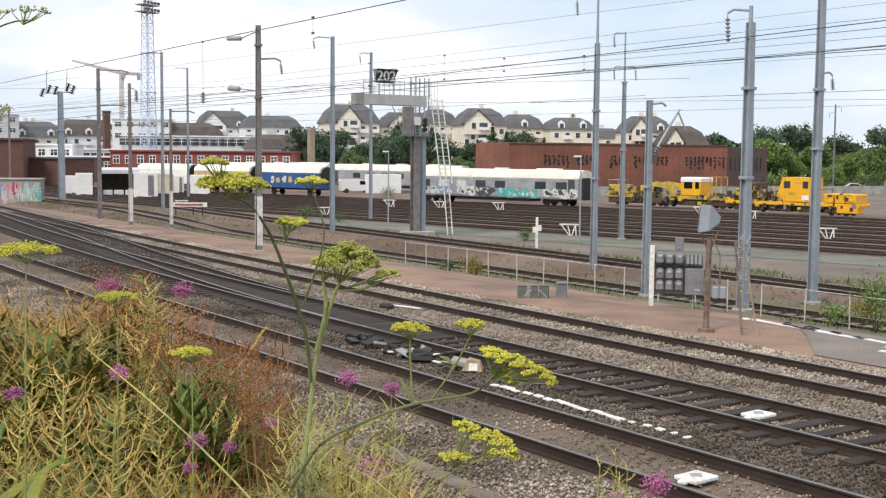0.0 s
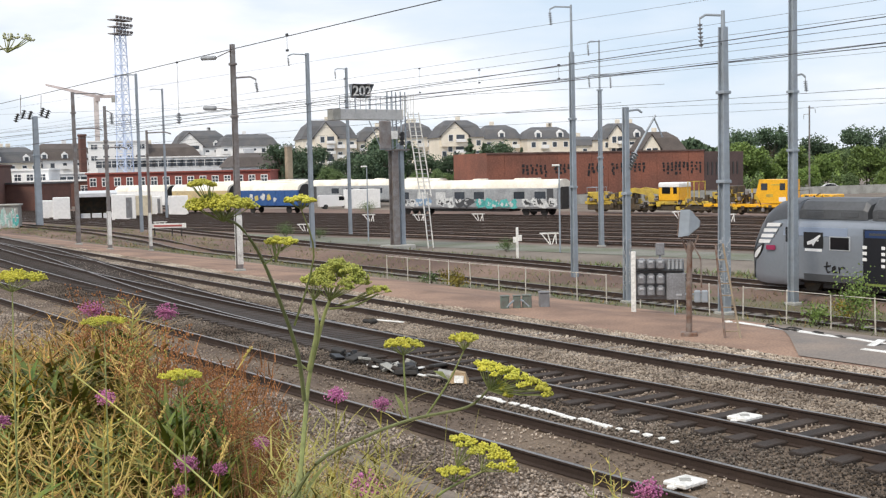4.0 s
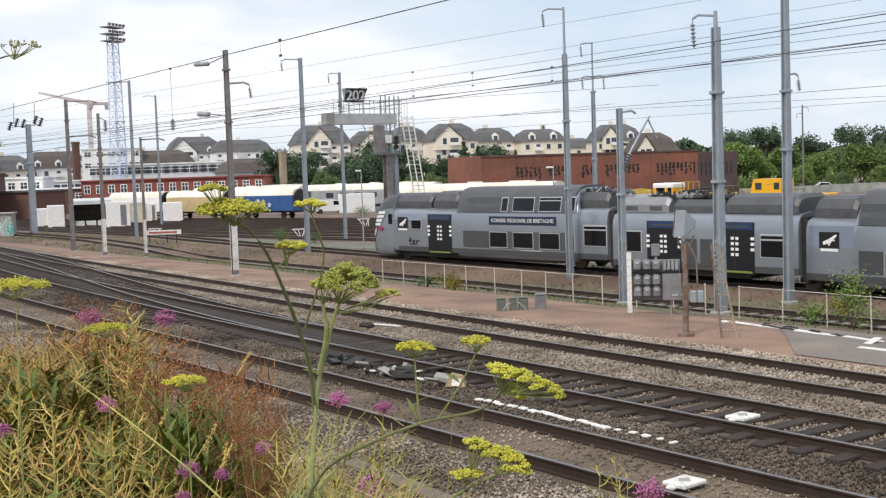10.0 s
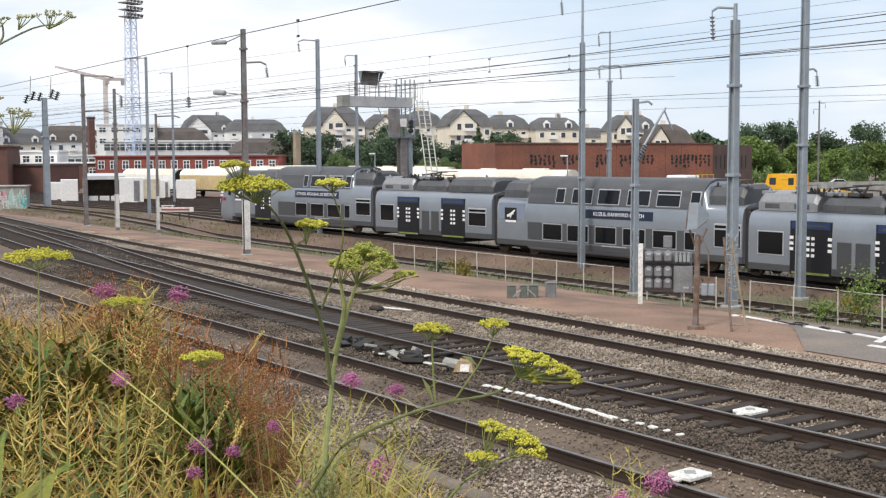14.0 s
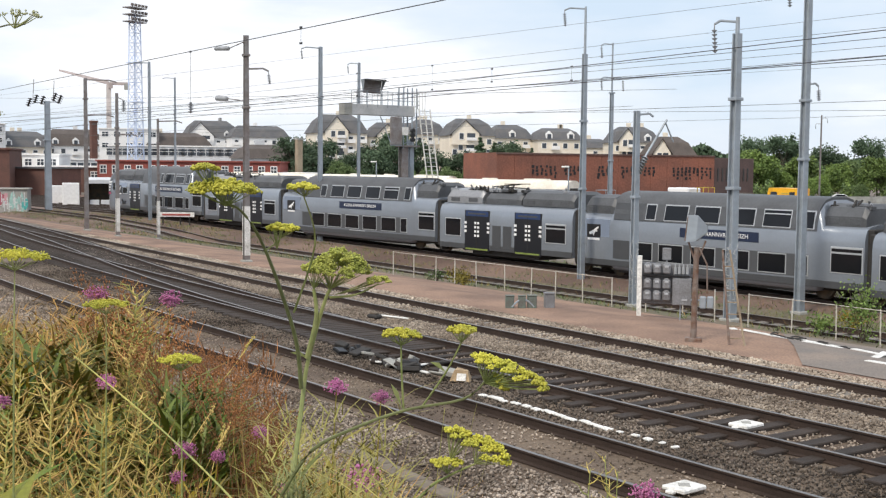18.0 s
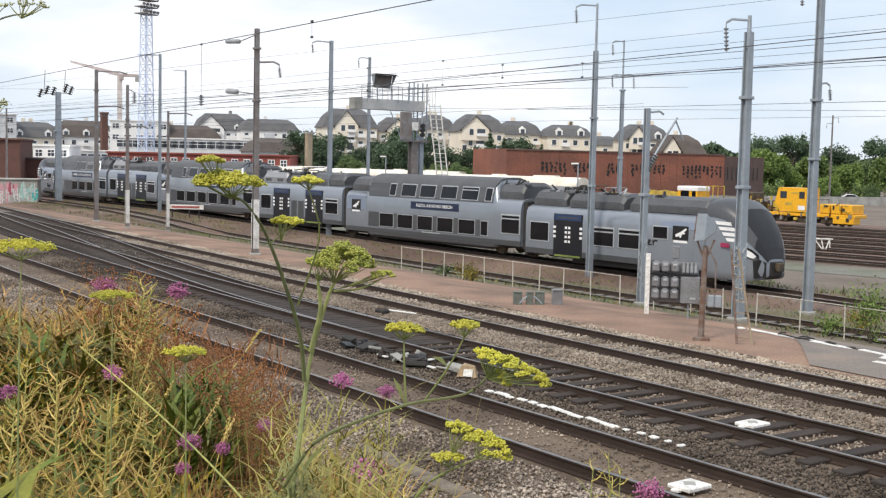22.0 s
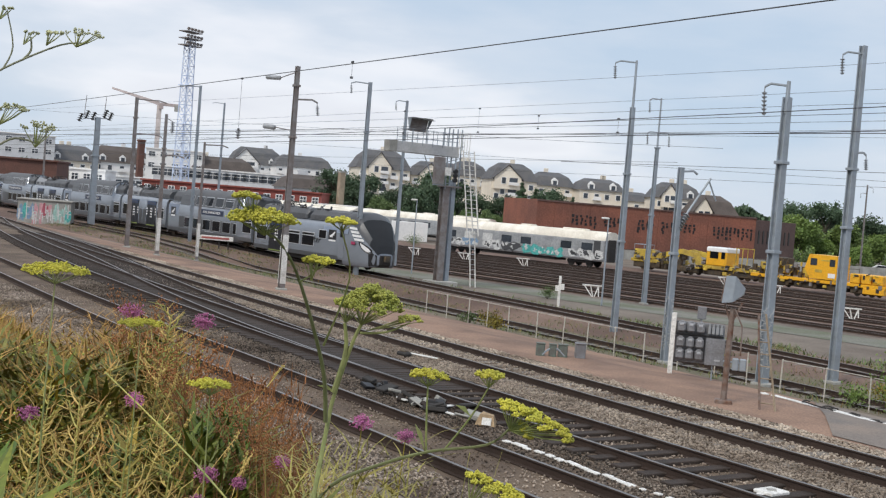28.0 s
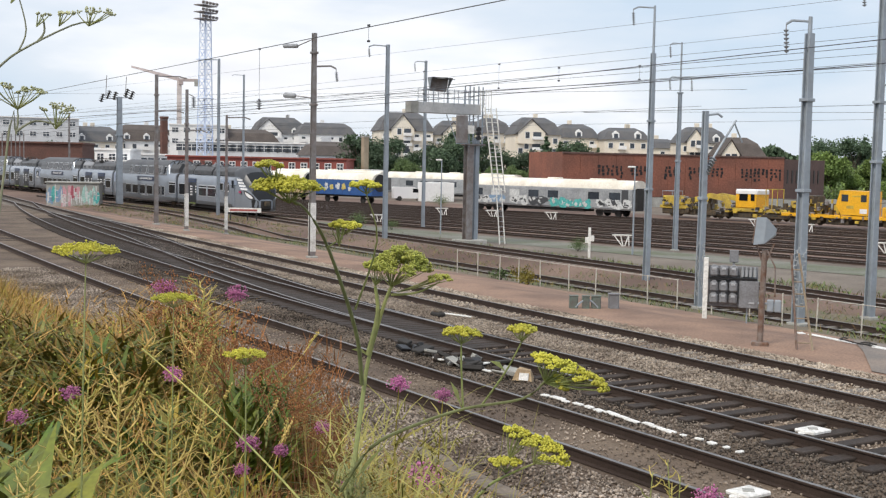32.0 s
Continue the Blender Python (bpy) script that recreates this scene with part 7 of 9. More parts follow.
def brick_stack():
    x, y = polar(18.05, 300)
    c = thing("chimney_stack", pose(x, y, G0), "square brown brick chimney stack", "chimney")
    bm = bmesh.new()
    box(bm, 0, 0, 7.8, 1.5, 1.5, 15.6, bevel=0.05)
    part("shaft", bm, M_BRICK, c)
    bm = bmesh.new()
    box(bm, 0, 0, 15.5, 1.8, 1.8, 0.5, bevel=0.05)
    part("cap", bm, M_BRICK, c)
    x, y = polar(27.6, 222)
    c = thing("chimney_stack", pose(x, y, G0), "slim buff chimney beside the workshop", "chimney")
    bm = bmesh.new()
    box(bm, 0, 0, 5.2, 1.1, 1.1, 10.4, bevel=0.05)
    part("shaft", bm, mat("buff_brick", (0.36, 0.30, 0.22), 0.9, scale=1, bump=0.1), c)
    bm = bmesh.new()
    box(bm, 0, 0, 10.3, 1.3, 1.3, 0.3)
    part("cap", bm, M_CONC, c)


brick_stack()


def flood_tower():
    x, y = polar(19.95, 250)
    t = thing("floodlight_tower", pose(x, y, G0, 0, 0, 30), "tall pale blue lattice floodlight tower", "lattice tower")
    H, w0, w1 = 36.0, 1.25, 0.75
    for sx in (-1, 1):
        for sy in (-1, 1):
            bm = bmesh.new()
            rod(bm, (sx * w0, sy * w0, 0), (sx * w1, sy * w1, H), 0.14, 0.11, 6)
            part("leg", bm, M_TOWER, t)
    n = 18
    for i in range(n):
        a, b = i / n, (i + 1) / n
        wa, wb = w0 + (w1 - w0) * a, w0 + (w1 - w0) * b
        for k in range(4):
            c0, c1 = [(-1, -1), (1, -1), (1, 1), (-1, 1)][k], [(1, -1), (1, 1), (-1, 1), (-1, -1)][k]
            for p, q in (((c0[0] * wa, c0[1] * wa, H * a), (c1[0] * wb, c1[1] * wb, H * b)), ((c1[0] * wa, c1[1] * wa, H * a), (c0[0] * wb, c0[1] * wb, H * b)), ((c0[0] * wa, c0[1] * wa, H * a), (c1[0] * wa, c1[1] * wa, H * a))):
                bm = bmesh.new()
                rod(bm, p, q, 0.055, seg=4)
                part("brace", bm, M_TOWER, t)
    for z in (9, 18, 26):
        bm = bmesh.new()
        box(bm, 0, 0, z, 2.6, 2.6, 0.16)
        part("landing", bm, M_TOWER, t)
    for z in (34.2, 35.6, 37.0):
        bm = bmesh.new()
        box(bm, 0, 0, z, 4.6, 2.4, 0.18)
        p = part("lamp_platform", bm, M_GALVD, t)
        for i in range(5):
            bm = bmesh.new()
            box(bm, -2.1 + i * 1.05, -1.2, z + 0.45, 0.6, 0.4, 0.55, rx=0.4, bevel=0.05)
            part("floodlight", bm, M_GALVD, p)


flood_tower()


def tower_crane():
    x, y = polar(18.75, 520)
    c = thing("tower_crane", pose(x, y, G0, 0, 0, -20), "pale red tower crane far behind the yard", "crane")
    H = 38.5
    bm = bmesh.new()
    box(bm, 0, 0, H / 2, 2.0, 2.0, H)
    part("mast", bm, mat("crane_mast", (0.66, 0.61, 0.60), 0.7, scale=0.5, bump=0), c)
    bm = bmesh.new()
    loft(bm, [[(-20, -0.6, H + 5.2), (-20, 0.6, H + 5.2), (-20, 0, H + 6.0)], [(0, -0.8, H), (0, 0.8, H), (0, 0, H + 1.6)]])
    part("jib", bm, M_CRANE, c)
    bm = bmesh.new()
    box(bm, 4.0, 0, H + 0.6, 9, 1.4, 1.2)
    part("counter_jib", bm, M_CRANE, c)
    bm = bmesh.new()
    box(bm, 7.4, 0, H - 0.6, 2.2, 1.8, 2.6, bevel=0.1)
    part("counterweight", bm, M_CONC, c)
    bm = bmesh.new()
    box(bm, 0.8, -1.3, H - 0.4, 1.8, 1.6, 2.2, bevel=0.1)
    part("cab", bm, M_CRANE, c)


tower_crane()

# ---- trees ----
M_TREE1 = mat("dark_foliage", (0.075, 0.12, 0.065), 0.7, scale=0.3, fine=3, col2=(0.055, 0.095, 0.05), bump=0, rnd=0.5)
M_TREE2 = mat("mid_foliage", (0.135, 0.195, 0.07), 0.7, scale=0.3, fine=3, col2=(0.09, 0.145, 0.05), bump=0, rnd=0.5)
M_TREE3 = mat("fresh_foliage", (0.18, 0.26, 0.06), 0.7, scale=0.3, fine=3, col2=(0.12, 0.19, 0.045), bump=0, rnd=0.5)
M_SIDEWEED = mat("siding_weed", (0.17, 0.16, 0.05), 0.75, scale=0.6, fine=20, col2=(0.10, 0.11, 0.035), bump=0, rnd=0.5)
M_BARK = mat("bark", (0.10, 0.08, 0.06), 0.9, scale=3, fine=20, bump=0.4)


def leaf_cards(rng, pts, size):
    """Small bent leaf sprays at the points: vertices and quads."""
    n = len(pts)
    a = rng.normal(0, 1, (n, 3))
    a /= np.linalg.norm(a, axis=1)[:, None]
    b = np.cross(a, rng.normal(0, 1, (n, 3)))
    b /= np.linalg.norm(b, axis=1)[:, None] + 1e-9
    s = (size[0] + (size[1] - size[0]) * rng.random(n))[:, None]
    v = np.stack([pts - a * s, pts + b * s * 0.6, pts + a * s, pts - b * s * 0.6], 1)
    return v.reshape(-1, 3), (np.arange(n)[:, None] * 4 + np.array([[0, 1, 2, 3]])).reshape(-1, 4)


def make_tree(seed, h, w, material, label, conifer=False, leaves=7500, size=(0.11, 0.27)):
    rng = np.random.default_rng(seed)
    t = thing("tree", pose(0, 0, -40), label, "tree", "trees behind the yard")
    bm = bmesh.new()
    rod(bm, (0, 0, -0.2), (0, 0, h * (0.9 if conifer else 0.55)), 0.022 * h, 0.006 * h, 8)
    part("trunk", bm, M_BARK, t)
    lobes = []
    if conifer:
        for i in range(16):
            k = (i + 0.5) / 16
            q = i * 2.4
            r = w * 0.5 * (1 - k) ** 0.8
            lobes.append((math.cos(q) * r * 0.5, math.sin(q) * r * 0.5, h * (0.12 + 0.88 * k), max(r * 0.75, 0.3)))
    else:
        for i in range(26):
            q = i * 2.4 + rng.uniform(-0.4, 0.4)
            k = rng.uniform(0.28, 0.92)
            r = w * 0.5 * math.sqrt(max(1 - (2 * k - 1.1) ** 2, 0.1)) * rng.uniform(0.35, 0.75)
            lobes.append((math.cos(q) * r, math.sin(q) * r, h * k, w * rng.uniform(0.13, 0.25)))
    bm = bmesh.new()
    for x, y, z, r in lobes:
        rod(bm, (0, 0, z * 0.6), (x, y, z), 0.008 * h, 0.003 * h, 5)
    part("limb", bm, M_BARK, t)
    pts = []
    for x, y, z, r in lobes:
        m = int(leaves / len(lobes))
        g = rng.normal(0, 1, (m, 3))
        g /= np.linalg.norm(g, axis=1)[:, None]
        g *= r * rng.random((m, 1)) ** 0.33 * (1 + 0.25 * rng.normal(0, 1, (m, 1)).clip(-1, 1))
        g[:, 2] *= 0.75
        pts.append(g + np.array((x, y, z)))
    v, q = leaf_cards(rng, np.concatenate(pts), size)
    ob = new("crown", raw_mesh("crown", v, q, material))
    ob.parent = t
    return t


KINDS = {
    "dark": make_tree(1, 10.5, 8.5, M_TREE1, "dark green broad-leaved tree behind the yard"),
    "dark2": make_tree(2, 9.0, 8.0, M_TREE1, "dark green bushy tree behind the yard"),
    "mid": make_tree(3, 9.0, 8.0, M_TREE2, "green broad-leaved tree at the yard's edge"),
    "fresh": make_tree(4, 7.5, 7.0, M_TREE3, "fresh green bushy tree at the yard's edge"),
    "fir": make_tree(5, 12.0, 6.5, M_TREE1, "dark conifer behind the yard", True),
}
USED = set()


def plant(kind, az, d, k=1.0, base=G0):
    x, y = polar(az, d)
    m = pose(x, y, base, 0, 0, (az * 77) % 360) @ Matrix.Diagonal((k, k, k * 1.0, 1))
    if kind in USED:
        copy_thing(KINDS[kind], m)
    else:
        KINDS[kind].matrix_basis = m
        USED.add(kind)


for i, (kind, az, d, k) in enumerate((("dark", 27.3, 236, 1.05), ("dark2", 28.2, 232, 1.0), ("dark", 28.9, 240, 0.95), ("mid", 29.6, 226, 0.7), ("dark2", 30.2, 238, 0.9), ("mid", 30.6, 228, 0.7), ("dark", 31.0, 240, 0.85), ("dark2", 31.6, 232, 1.15), ("dark", 32.3, 238, 1.1), ("mid", 32.9, 228, 0.75), ("dark", 33.3, 240, 0.95), ("mid", 33.9, 230, 0.8), ("dark2", 34.4, 236, 0.95), ("mid", 34.9, 228, 0.85), ("dark2", 35.4, 236, 0.95), ("mid", 35.9, 228, 0.8), ("fir", 36.4, 236, 0.95), ("fir", 37.1, 232, 0.9), ("dark", 37.8, 238, 0.95), ("dark2", 38.4, 244, 0.8), ("fir", 38.9, 290, 0.9), ("dark", 27.8, 250, 0.9), ("dark", 26.3, 300, 0.6), ("dark2", 36.8, 228, 0.6),
    ("mid", 47.9, 250, 1.1), ("fresh", 48.7, 232, 1.0), ("fresh", 49.6, 226, 1.2), ("mid", 50.0, 250, 1.25), ("dark", 50.7, 262, 1.15), ("fir", 51.1, 270, 1.15), ("fresh", 51.5, 236, 1.1), ("mid", 52.1, 246, 1.1), ("dark2", 52.8, 262, 1.2), ("fresh", 53.2, 226, 0.9), ("mid", 53.9, 246, 1.2), ("dark", 54.4, 262, 1.1), ("fresh", 54.9, 222, 1.05), ("mid", 55.6, 240, 1.3), ("dark2", 56.2, 256, 1.3), ("fresh", 56.8, 226, 1.1), ("mid", 57.4, 240, 1.3), ("mid", 48.4, 270, 1.15), ("dark", 49.2, 280, 1.15), ("fresh", 50.6, 230, 0.7), ("fresh", 52.4, 218, 0.6), ("mid", 54.2, 214, 0.5), ("fresh", 55.8, 206, 0.55),
    ("dark", 13.0, 300, 0.8), ("mid", 12.2, 290, 0.7), ("dark2", 14.6, 320, 0.8), ("mid", 11.2, 280, 0.8), ("mid", 26.9, 226, 0.5), ("fresh", 26.3, 232, 0.45))):
    plant(kind, az, d, k)


def far_woods():
    rng = np.random.default_rng(12)
    pts = []
    for az0, az1, d, top in ((44.5, 50.0, 560, 16.5), (49.0, 60.0, 600, 13), (26, 45, 640, 10)):
        n = int((az1 - az0) * 900)
        az = np.radians(az0 + (az1 - az0) * rng.random(n))
        hh = top * (0.82 + 0.18 * np.sin(az * 140) * np.cos(az * 61)) * np.minimum(1, 0.6 + 6 * np.minimum(np.degrees(az) - az0, az1 - np.degrees(az)) / (az1 - az0))
        dd = d + rng.uniform(-14, 14, n)
        pts.append(np.stack([dd * np.sin(az), dd * np.cos(az), G0 + hh * rng.random(n) ** 0.5], 1))
    v, q = leaf_cards(rng, np.concatenate(pts), (0.9, 2.0))
    tagged(new("far_woods", raw_mesh("far_woods", v, q, M_TREE1)), "dark wooded ridge on the horizon", "woods", kind="stuff")


far_woods()


def hedge():
    """Rough bushes before the trees at the edge of the yard, and the pale road along them."""
    rng = np.random.default_rng(77)
    for m, n, keep, label in ((M_TREE2, 15000, -0.2, "rough green bushes along the edge of the yard"), (M_TREE3, 9000, 0.25, "fresh green bushes along the edge of the yard")):
        az = rng.uniform(47.2, 60.0, n)
        f = np.sin(az * 5.3) * np.cos(az * 2.1 + 1.0) + 0.5 * np.sin(az * 13.0 + keep * 9)
        ok = f + rng.normal(0, 0.3, n) > keep
        az, f = np.radians(az[ok]), f[ok]
        d = 219 + 9 * rng.random(len(az))
        z = G0 + (1.5 + 1.6 * np.clip(f + 0.3, 0, 1.4)) * rng.random(len(az)) ** 0.7
        v, q = leaf_cards(rng, np.stack([d * np.sin(az), d * np.cos(az), z], 1), (0.12, 0.32))
        tagged(new("rough_bushes", raw_mesh("rough_bushes", v, q, m)), label, "bushes", kind="stuff")
    vs, fs = [], []
    for i in range(25):
        a = radians(44.0 + i * 0.8)
        for d in (202.0, 214.0):
            vs.append((d * math.sin(a), d * math.cos(a), G0 + 0.03))
        if i:
            fs.append((2 * i - 2, 2 * i - 1, 2 * i + 1, 2 * i))
    tagged(new("yard_road", raw_mesh("yard_road", np.array(vs), np.array(fs), M_CONC)), "pale road along the far edge of the yard", "road", kind="structure")


hedge()


def parked_car(az, d, turn):
    x, y = polar(az, d)
    c = thing("parked_car", facing(x, y, G0 + 0.03, turn=turn), "small white car parked on the pale road", "car")
    prof = [(-1.9, 0.3), (1.85, 0.3), (1.98, 0.55), (1.9, 0.8), (0.95, 0.95), (0.35, 1.4), (-1.0, 1.46), (-1.75, 1.0), (-1.95, 0.85)]
    bm = bmesh.new()
    loft(bm, [[(a, w * (0.82 if z > 1.2 else 1.0), z) for a, z in prof] for w in (-0.85, -0.75, 0.75, 0.85)])
    part("body", bm, M_CAR, c)
    for s in (-1, 1):
        bm = bmesh.new()
        loft(bm, [[(0.80, s * 0.86, 0.98), (0.30, s * 0.76, 1.34), (-0.95, s * 0.76, 1.38), (-1.45, s * 0.86, 1.0)], [(0.80, s * 0.87, 0.98), (0.30, s * 0.77, 1.34), (-0.95, s * 0.77, 1.38), (-1.45, s * 0.87, 1.0)]])
        part("side_window", bm, M_TGLASS, c)
        for a in (-1.25, 1.25):
            bm = bmesh.new()
            rod(bm, (a, s * 0.72, 0.31), (a, s * 0.88, 0.31), 0.31, seg=14)
            part("wheel", bm, M_TYRE, c)


parked_car(53.4, 211.0, 8)


def scrub():
    """Weeds along the sidings and the foot of the slope, in patches."""
    rng = np.random.default_rng(31)

    def patchy(n, y0, y1, fx0, fx1, keep):
        y = rng.uniform(y0, y1, n)
        a, b = np.array([fx0(v) for v in y]), np.array([fx1(v) for v in y])
        x = a + (b - a) * rng.random(n)
        f = np.sin(x * 1.9 + 1.3 * np.sin(y * 0.45)) * np.cos(y * 0.83 + 1.7 * np.sin(x * 0.7)) + 0.6 * np.sin(y * 2.7 + x)
        ok = f + rng.normal(0, 0.35, n) > keep
        x, y = x[ok], y[ok]
        ok = np.abs(x - np.array([x_d(v) for v in y])) > 0.5
        x, y = x[ok], y[ok]
        return np.stack([x, y, np.array([max(bed_z(p, q), ground_z(p, q)) for p, q in zip(x, y)]) - 0.02], 1)

    lo_x, hi_x = (lambda v: 26.6), (lambda v: min(x_e_mid(v) - 1.7, 40))
    road0, road1 = (lambda v: x_e_mid(v) + 2.0), (lambda v: x_e_mid(v) + 5.0)
    for name, n, y0, y1, f0, f1, keep, h, w, ln, m, label in (
        ("siding_weeds", 20000, 8, 110, lo_x, hi_x, -0.15, (0.05, 0.26), (0.012, 0.035), (0.3, 1.2), M_SIDEWEED, "olive weeds along the disused siding"),
        ("siding_leaves", 14000, 8, 110, lo_x, hi_x, 0.2, (0.05, 0.26), (0.02, 0.05), (0.5, 1.4), M_TREE2, "fresh green weeds along the disused siding"),
        ("siding_grass", 3000, 8, 110, lo_x, hi_x, 0.0, (0.10, 0.38), (0.006, 0.014), (0.2, 0.9), M_DRYG, "dry grass along the disused siding"),
        ("roadside_weeds", 8000, 20, 130, road0, road1, 0.1, (0.10, 0.40), (0.02, 0.05), (0.3, 1.1), M_SIDEWEED, "weeds beside the service road"),
        ("roadside_leaves", 5000, 20, 130, road0, road1, 0.4, (0.12, 0.45), (0.03, 0.08), (0.3, 1.2), M_TREE2, "green weeds beside the service road"),
    ):
        v, q = blades(rng, patchy(n, y0, y1, f0, f1, keep), h, w, ln)
        tagged(new(name, raw_mesh(name, v, q, m)), label, "weeds", kind="stuff")


def bush(x, y, h, w, seed, m):
    rng = np.random.default_rng(seed)
    b = thing("bush", pose(x, y, ground_z(x, y)), "wild green bush beside the tracks", "bush", "wild bushes")
    bm = bmesh.new()
    for i in range(7):
        a = i * 0.9
        rod(bm, (0, 0, -0.03), (math.cos(a) * w * 0.35, math.sin(a) * w * 0.35, h * rng.uniform(0.6, 0.95)), 0.014, 0.005, 5)
    tagged(part("stem_clump", bm, M_BARK, b), kind="stuff")
    n = int(420 * h * w) + 200
    g = rng.normal(0, 1, (n, 3))
    g /= np.linalg.norm(g, axis=1)[:, None]
    g *= rng.random((n, 1)) ** 0.6 * (1 + 0.3 * rng.normal(0, 1, (n, 1)).clip(-1.5, 1.5))
    p = g * np.array((w * 0.5, w * 0.5, h * 0.5)) + np.array((0, 0, h * 0.52))
    v, q = leaf_cards(rng, p, (0.02, 0.06))
    tagged(raw_part("foliage", (v, q), m, b), kind="stuff")




# ---- plants on the bank ----
M_SPRIG = mat("yellow_green_sprig", (0.38, 0.33, 0.09), 0.7, scale=3, fine=50, col2=(0.26, 0.25, 0.06), bump=0, rnd=0.4)
M_STEM = mat("fennel_stem", (0.25, 0.265, 0.10), 0.6, scale=8, fine=60, col2=(0.18, 0.22, 0.07), bump=0.05)
M_UMB = mat("yellow_umbel", (0.54, 0.50, 0.06), 0.7, scale=20, fine=90, col2=(0.42, 0.42, 0.06), bump=0, rnd=0.35)
M_UMBG = mat("olive_umbel", (0.42, 0.43, 0.09), 0.7, scale=20, fine=90, col2=(0.30, 0.34, 0.07), bump=0, rnd=0.45)
M_DRY = mat("dry_stalk", (0.63, 0.46, 0.17), 0.8, scale=5, fine=60, col2=(0.47, 0.39, 0.11), bump=0.05, rnd=0.25)
M_DRYG = mat("dry_grass", (0.46, 0.27, 0.075), 0.8, scale=1.2, fine=60, col2=(0.28, 0.16, 0.04), bump=0, rnd=0.45)
M_DOCK = mat("dock_seed", (0.40, 0.17, 0.055), 0.8, scale=1.2, fine=60, col2=(0.20, 0.088, 0.035), bump=0, rnd=0.55)
M_DRYSTEM = mat("green_dry_stem", (0.46, 0.42, 0.12), 0.8, scale=5, fine=60, col2=(0.26, 0.30, 0.10), bump=0)
M_DOCKSTEM = mat("dock_stem", (0.26, 0.115, 0.05), 0.8, scale=6, fine=60, bump=0, rnd=0.3)
M_LEAF = mat("dark_leaf", (0.065, 0.115, 0.010), 0.55, scale=1.5, fine=50, col2=(0.16, 0.15, 0.016), bump=0.05, rnd=0.5)
M_OLIVE = mat("olive_leaf", (0.27, 0.20, 0.018), 0.65, scale=1.5, fine=50, col2=(0.13, 0.12, 0.014), bump=0.05, rnd=0.5)
M_PINK = mat("valerian_pink", (0.55, 0.20, 0.37), 0.7, scale=20, fine=90, col2=(0.38, 0.11, 0.27), bump=0, rnd=0.4)


def blades(rng, roots, h, w, lean, droop=0.35, seg=3):
    """Grass blades or narrow leaves as bent tapering strips: vertices and quads."""
    n = len(roots)
    ang = rng.uniform(0, 2 * math.pi, n)
    hh = h[0] + (h[1] - h[0]) * rng.random(n)
    ww = w[0] + (w[1] - w[0]) * rng.random(n)
    ln = lean[0] + (lean[1] - lean[0]) * rng.random(n)
    d = np.stack([np.cos(ang), np.sin(ang)], -1)
    s = np.stack([-np.sin(ang), np.cos(ang)], -1)
    vs = np.zeros((n, (seg + 1) * 2, 3), np.float32)
    for k in range(seg + 1):
        t = k / seg
        out = hh * (ln * t + droop * ln * t * t)
        up = hh * (t - droop * 0.6 * ln * t * t)
        wd = ww * (1 - t ** 1.6) * 0.5 + 0.0006
        c = np.concatenate([roots[:, :2] + d * out[:, None], (roots[:, 2] + up)[:, None]], 1)
        off = np.concatenate([s * wd[:, None], np.zeros((n, 1))], 1)
        vs[:, 2 * k], vs[:, 2 * k + 1] = c - off, c + off
    base = (np.arange(n) * (seg + 1) * 2)[:, None, None]
    q = np.array([[2 * k, 2 * k + 1, 2 * k + 3, 2 * k + 2] for k in range(seg)])[None]
    return vs.reshape(-1, 3), (base + q).reshape(-1, 4)


def specks(rng, pts, size, squash=1.0):
    """Small eight-sided grains at the points: vertices and triangles."""
    pts = np.asarray(pts, np.float32)
    n = len(pts)
    oct_v = np.array([[1, 0, 0], [-1, 0, 0], [0, 1, 0], [0, -1, 0], [0, 0, squash], [0, 0, -squash]], np.float32)
    oct_f = np.array([[0, 2, 4], [2, 1, 4], [1, 3, 4], [3, 0, 4], [2, 0, 5], [1, 2, 5], [3, 1, 5], [0, 3, 5]])
    sz = size[0] + (size[1] - size[0]) * rng.random(n)
    v = pts[:, None] + oct_v[None] * sz[:, None, None] * (0.75 + 0.5 * rng.random((n, 6, 1)))
    return v.reshape(-1, 3), (oct_f[None] + (np.arange(n) * 6)[:, None, None]).reshape(-1, 3)


def raw_part(name, vf, material, parent, label=""):
    ob = new(name, raw_mesh(name, vf[0], vf[1], material))
    ob.parent = parent
    if label:
        tagged(ob, label)
    return ob


def stem(parent, pts, r0, r1, material, name="stem"):
    """A smooth tapering stem through the points."""
    pts = [Vector(p) for p in pts]
    fine = []
    for i in range(len(pts) - 1):
        p0, p1, p2, p3 = pts[max(i - 1, 0)], pts[i], pts[i + 1], pts[min(i + 2, len(pts) - 1)]
        for k in range(4):
            t = k / 4
            fine.append(0.5 * (2 * p1 + (p2 - p0) * t + (2 * p0 - 5 * p1 + 4 * p2 - p3) * t * t + (3 * p1 - p0 - 3 * p2 + p3) * t ** 3))
    fine.append(pts[-1])
    bm = bmesh.new()
    rings = []
    n = len(fine)
    for i, p in enumerate(fine):
        d = (fine[min(i + 1, n - 1)] - fine[max(i - 1, 0)]).normalized()
        a = d.orthogonal().normalized()
        b = d.cross(a)
        r = r0 + (r1 - r0) * i / (n - 1)
        rings.append([p + (a * math.cos(q * math.pi / 3) + b * math.sin(q * math.pi / 3)) * r for q in range(6)])
    loft(bm, rings)
    return part(name, bm, material, parent, smooth=True)


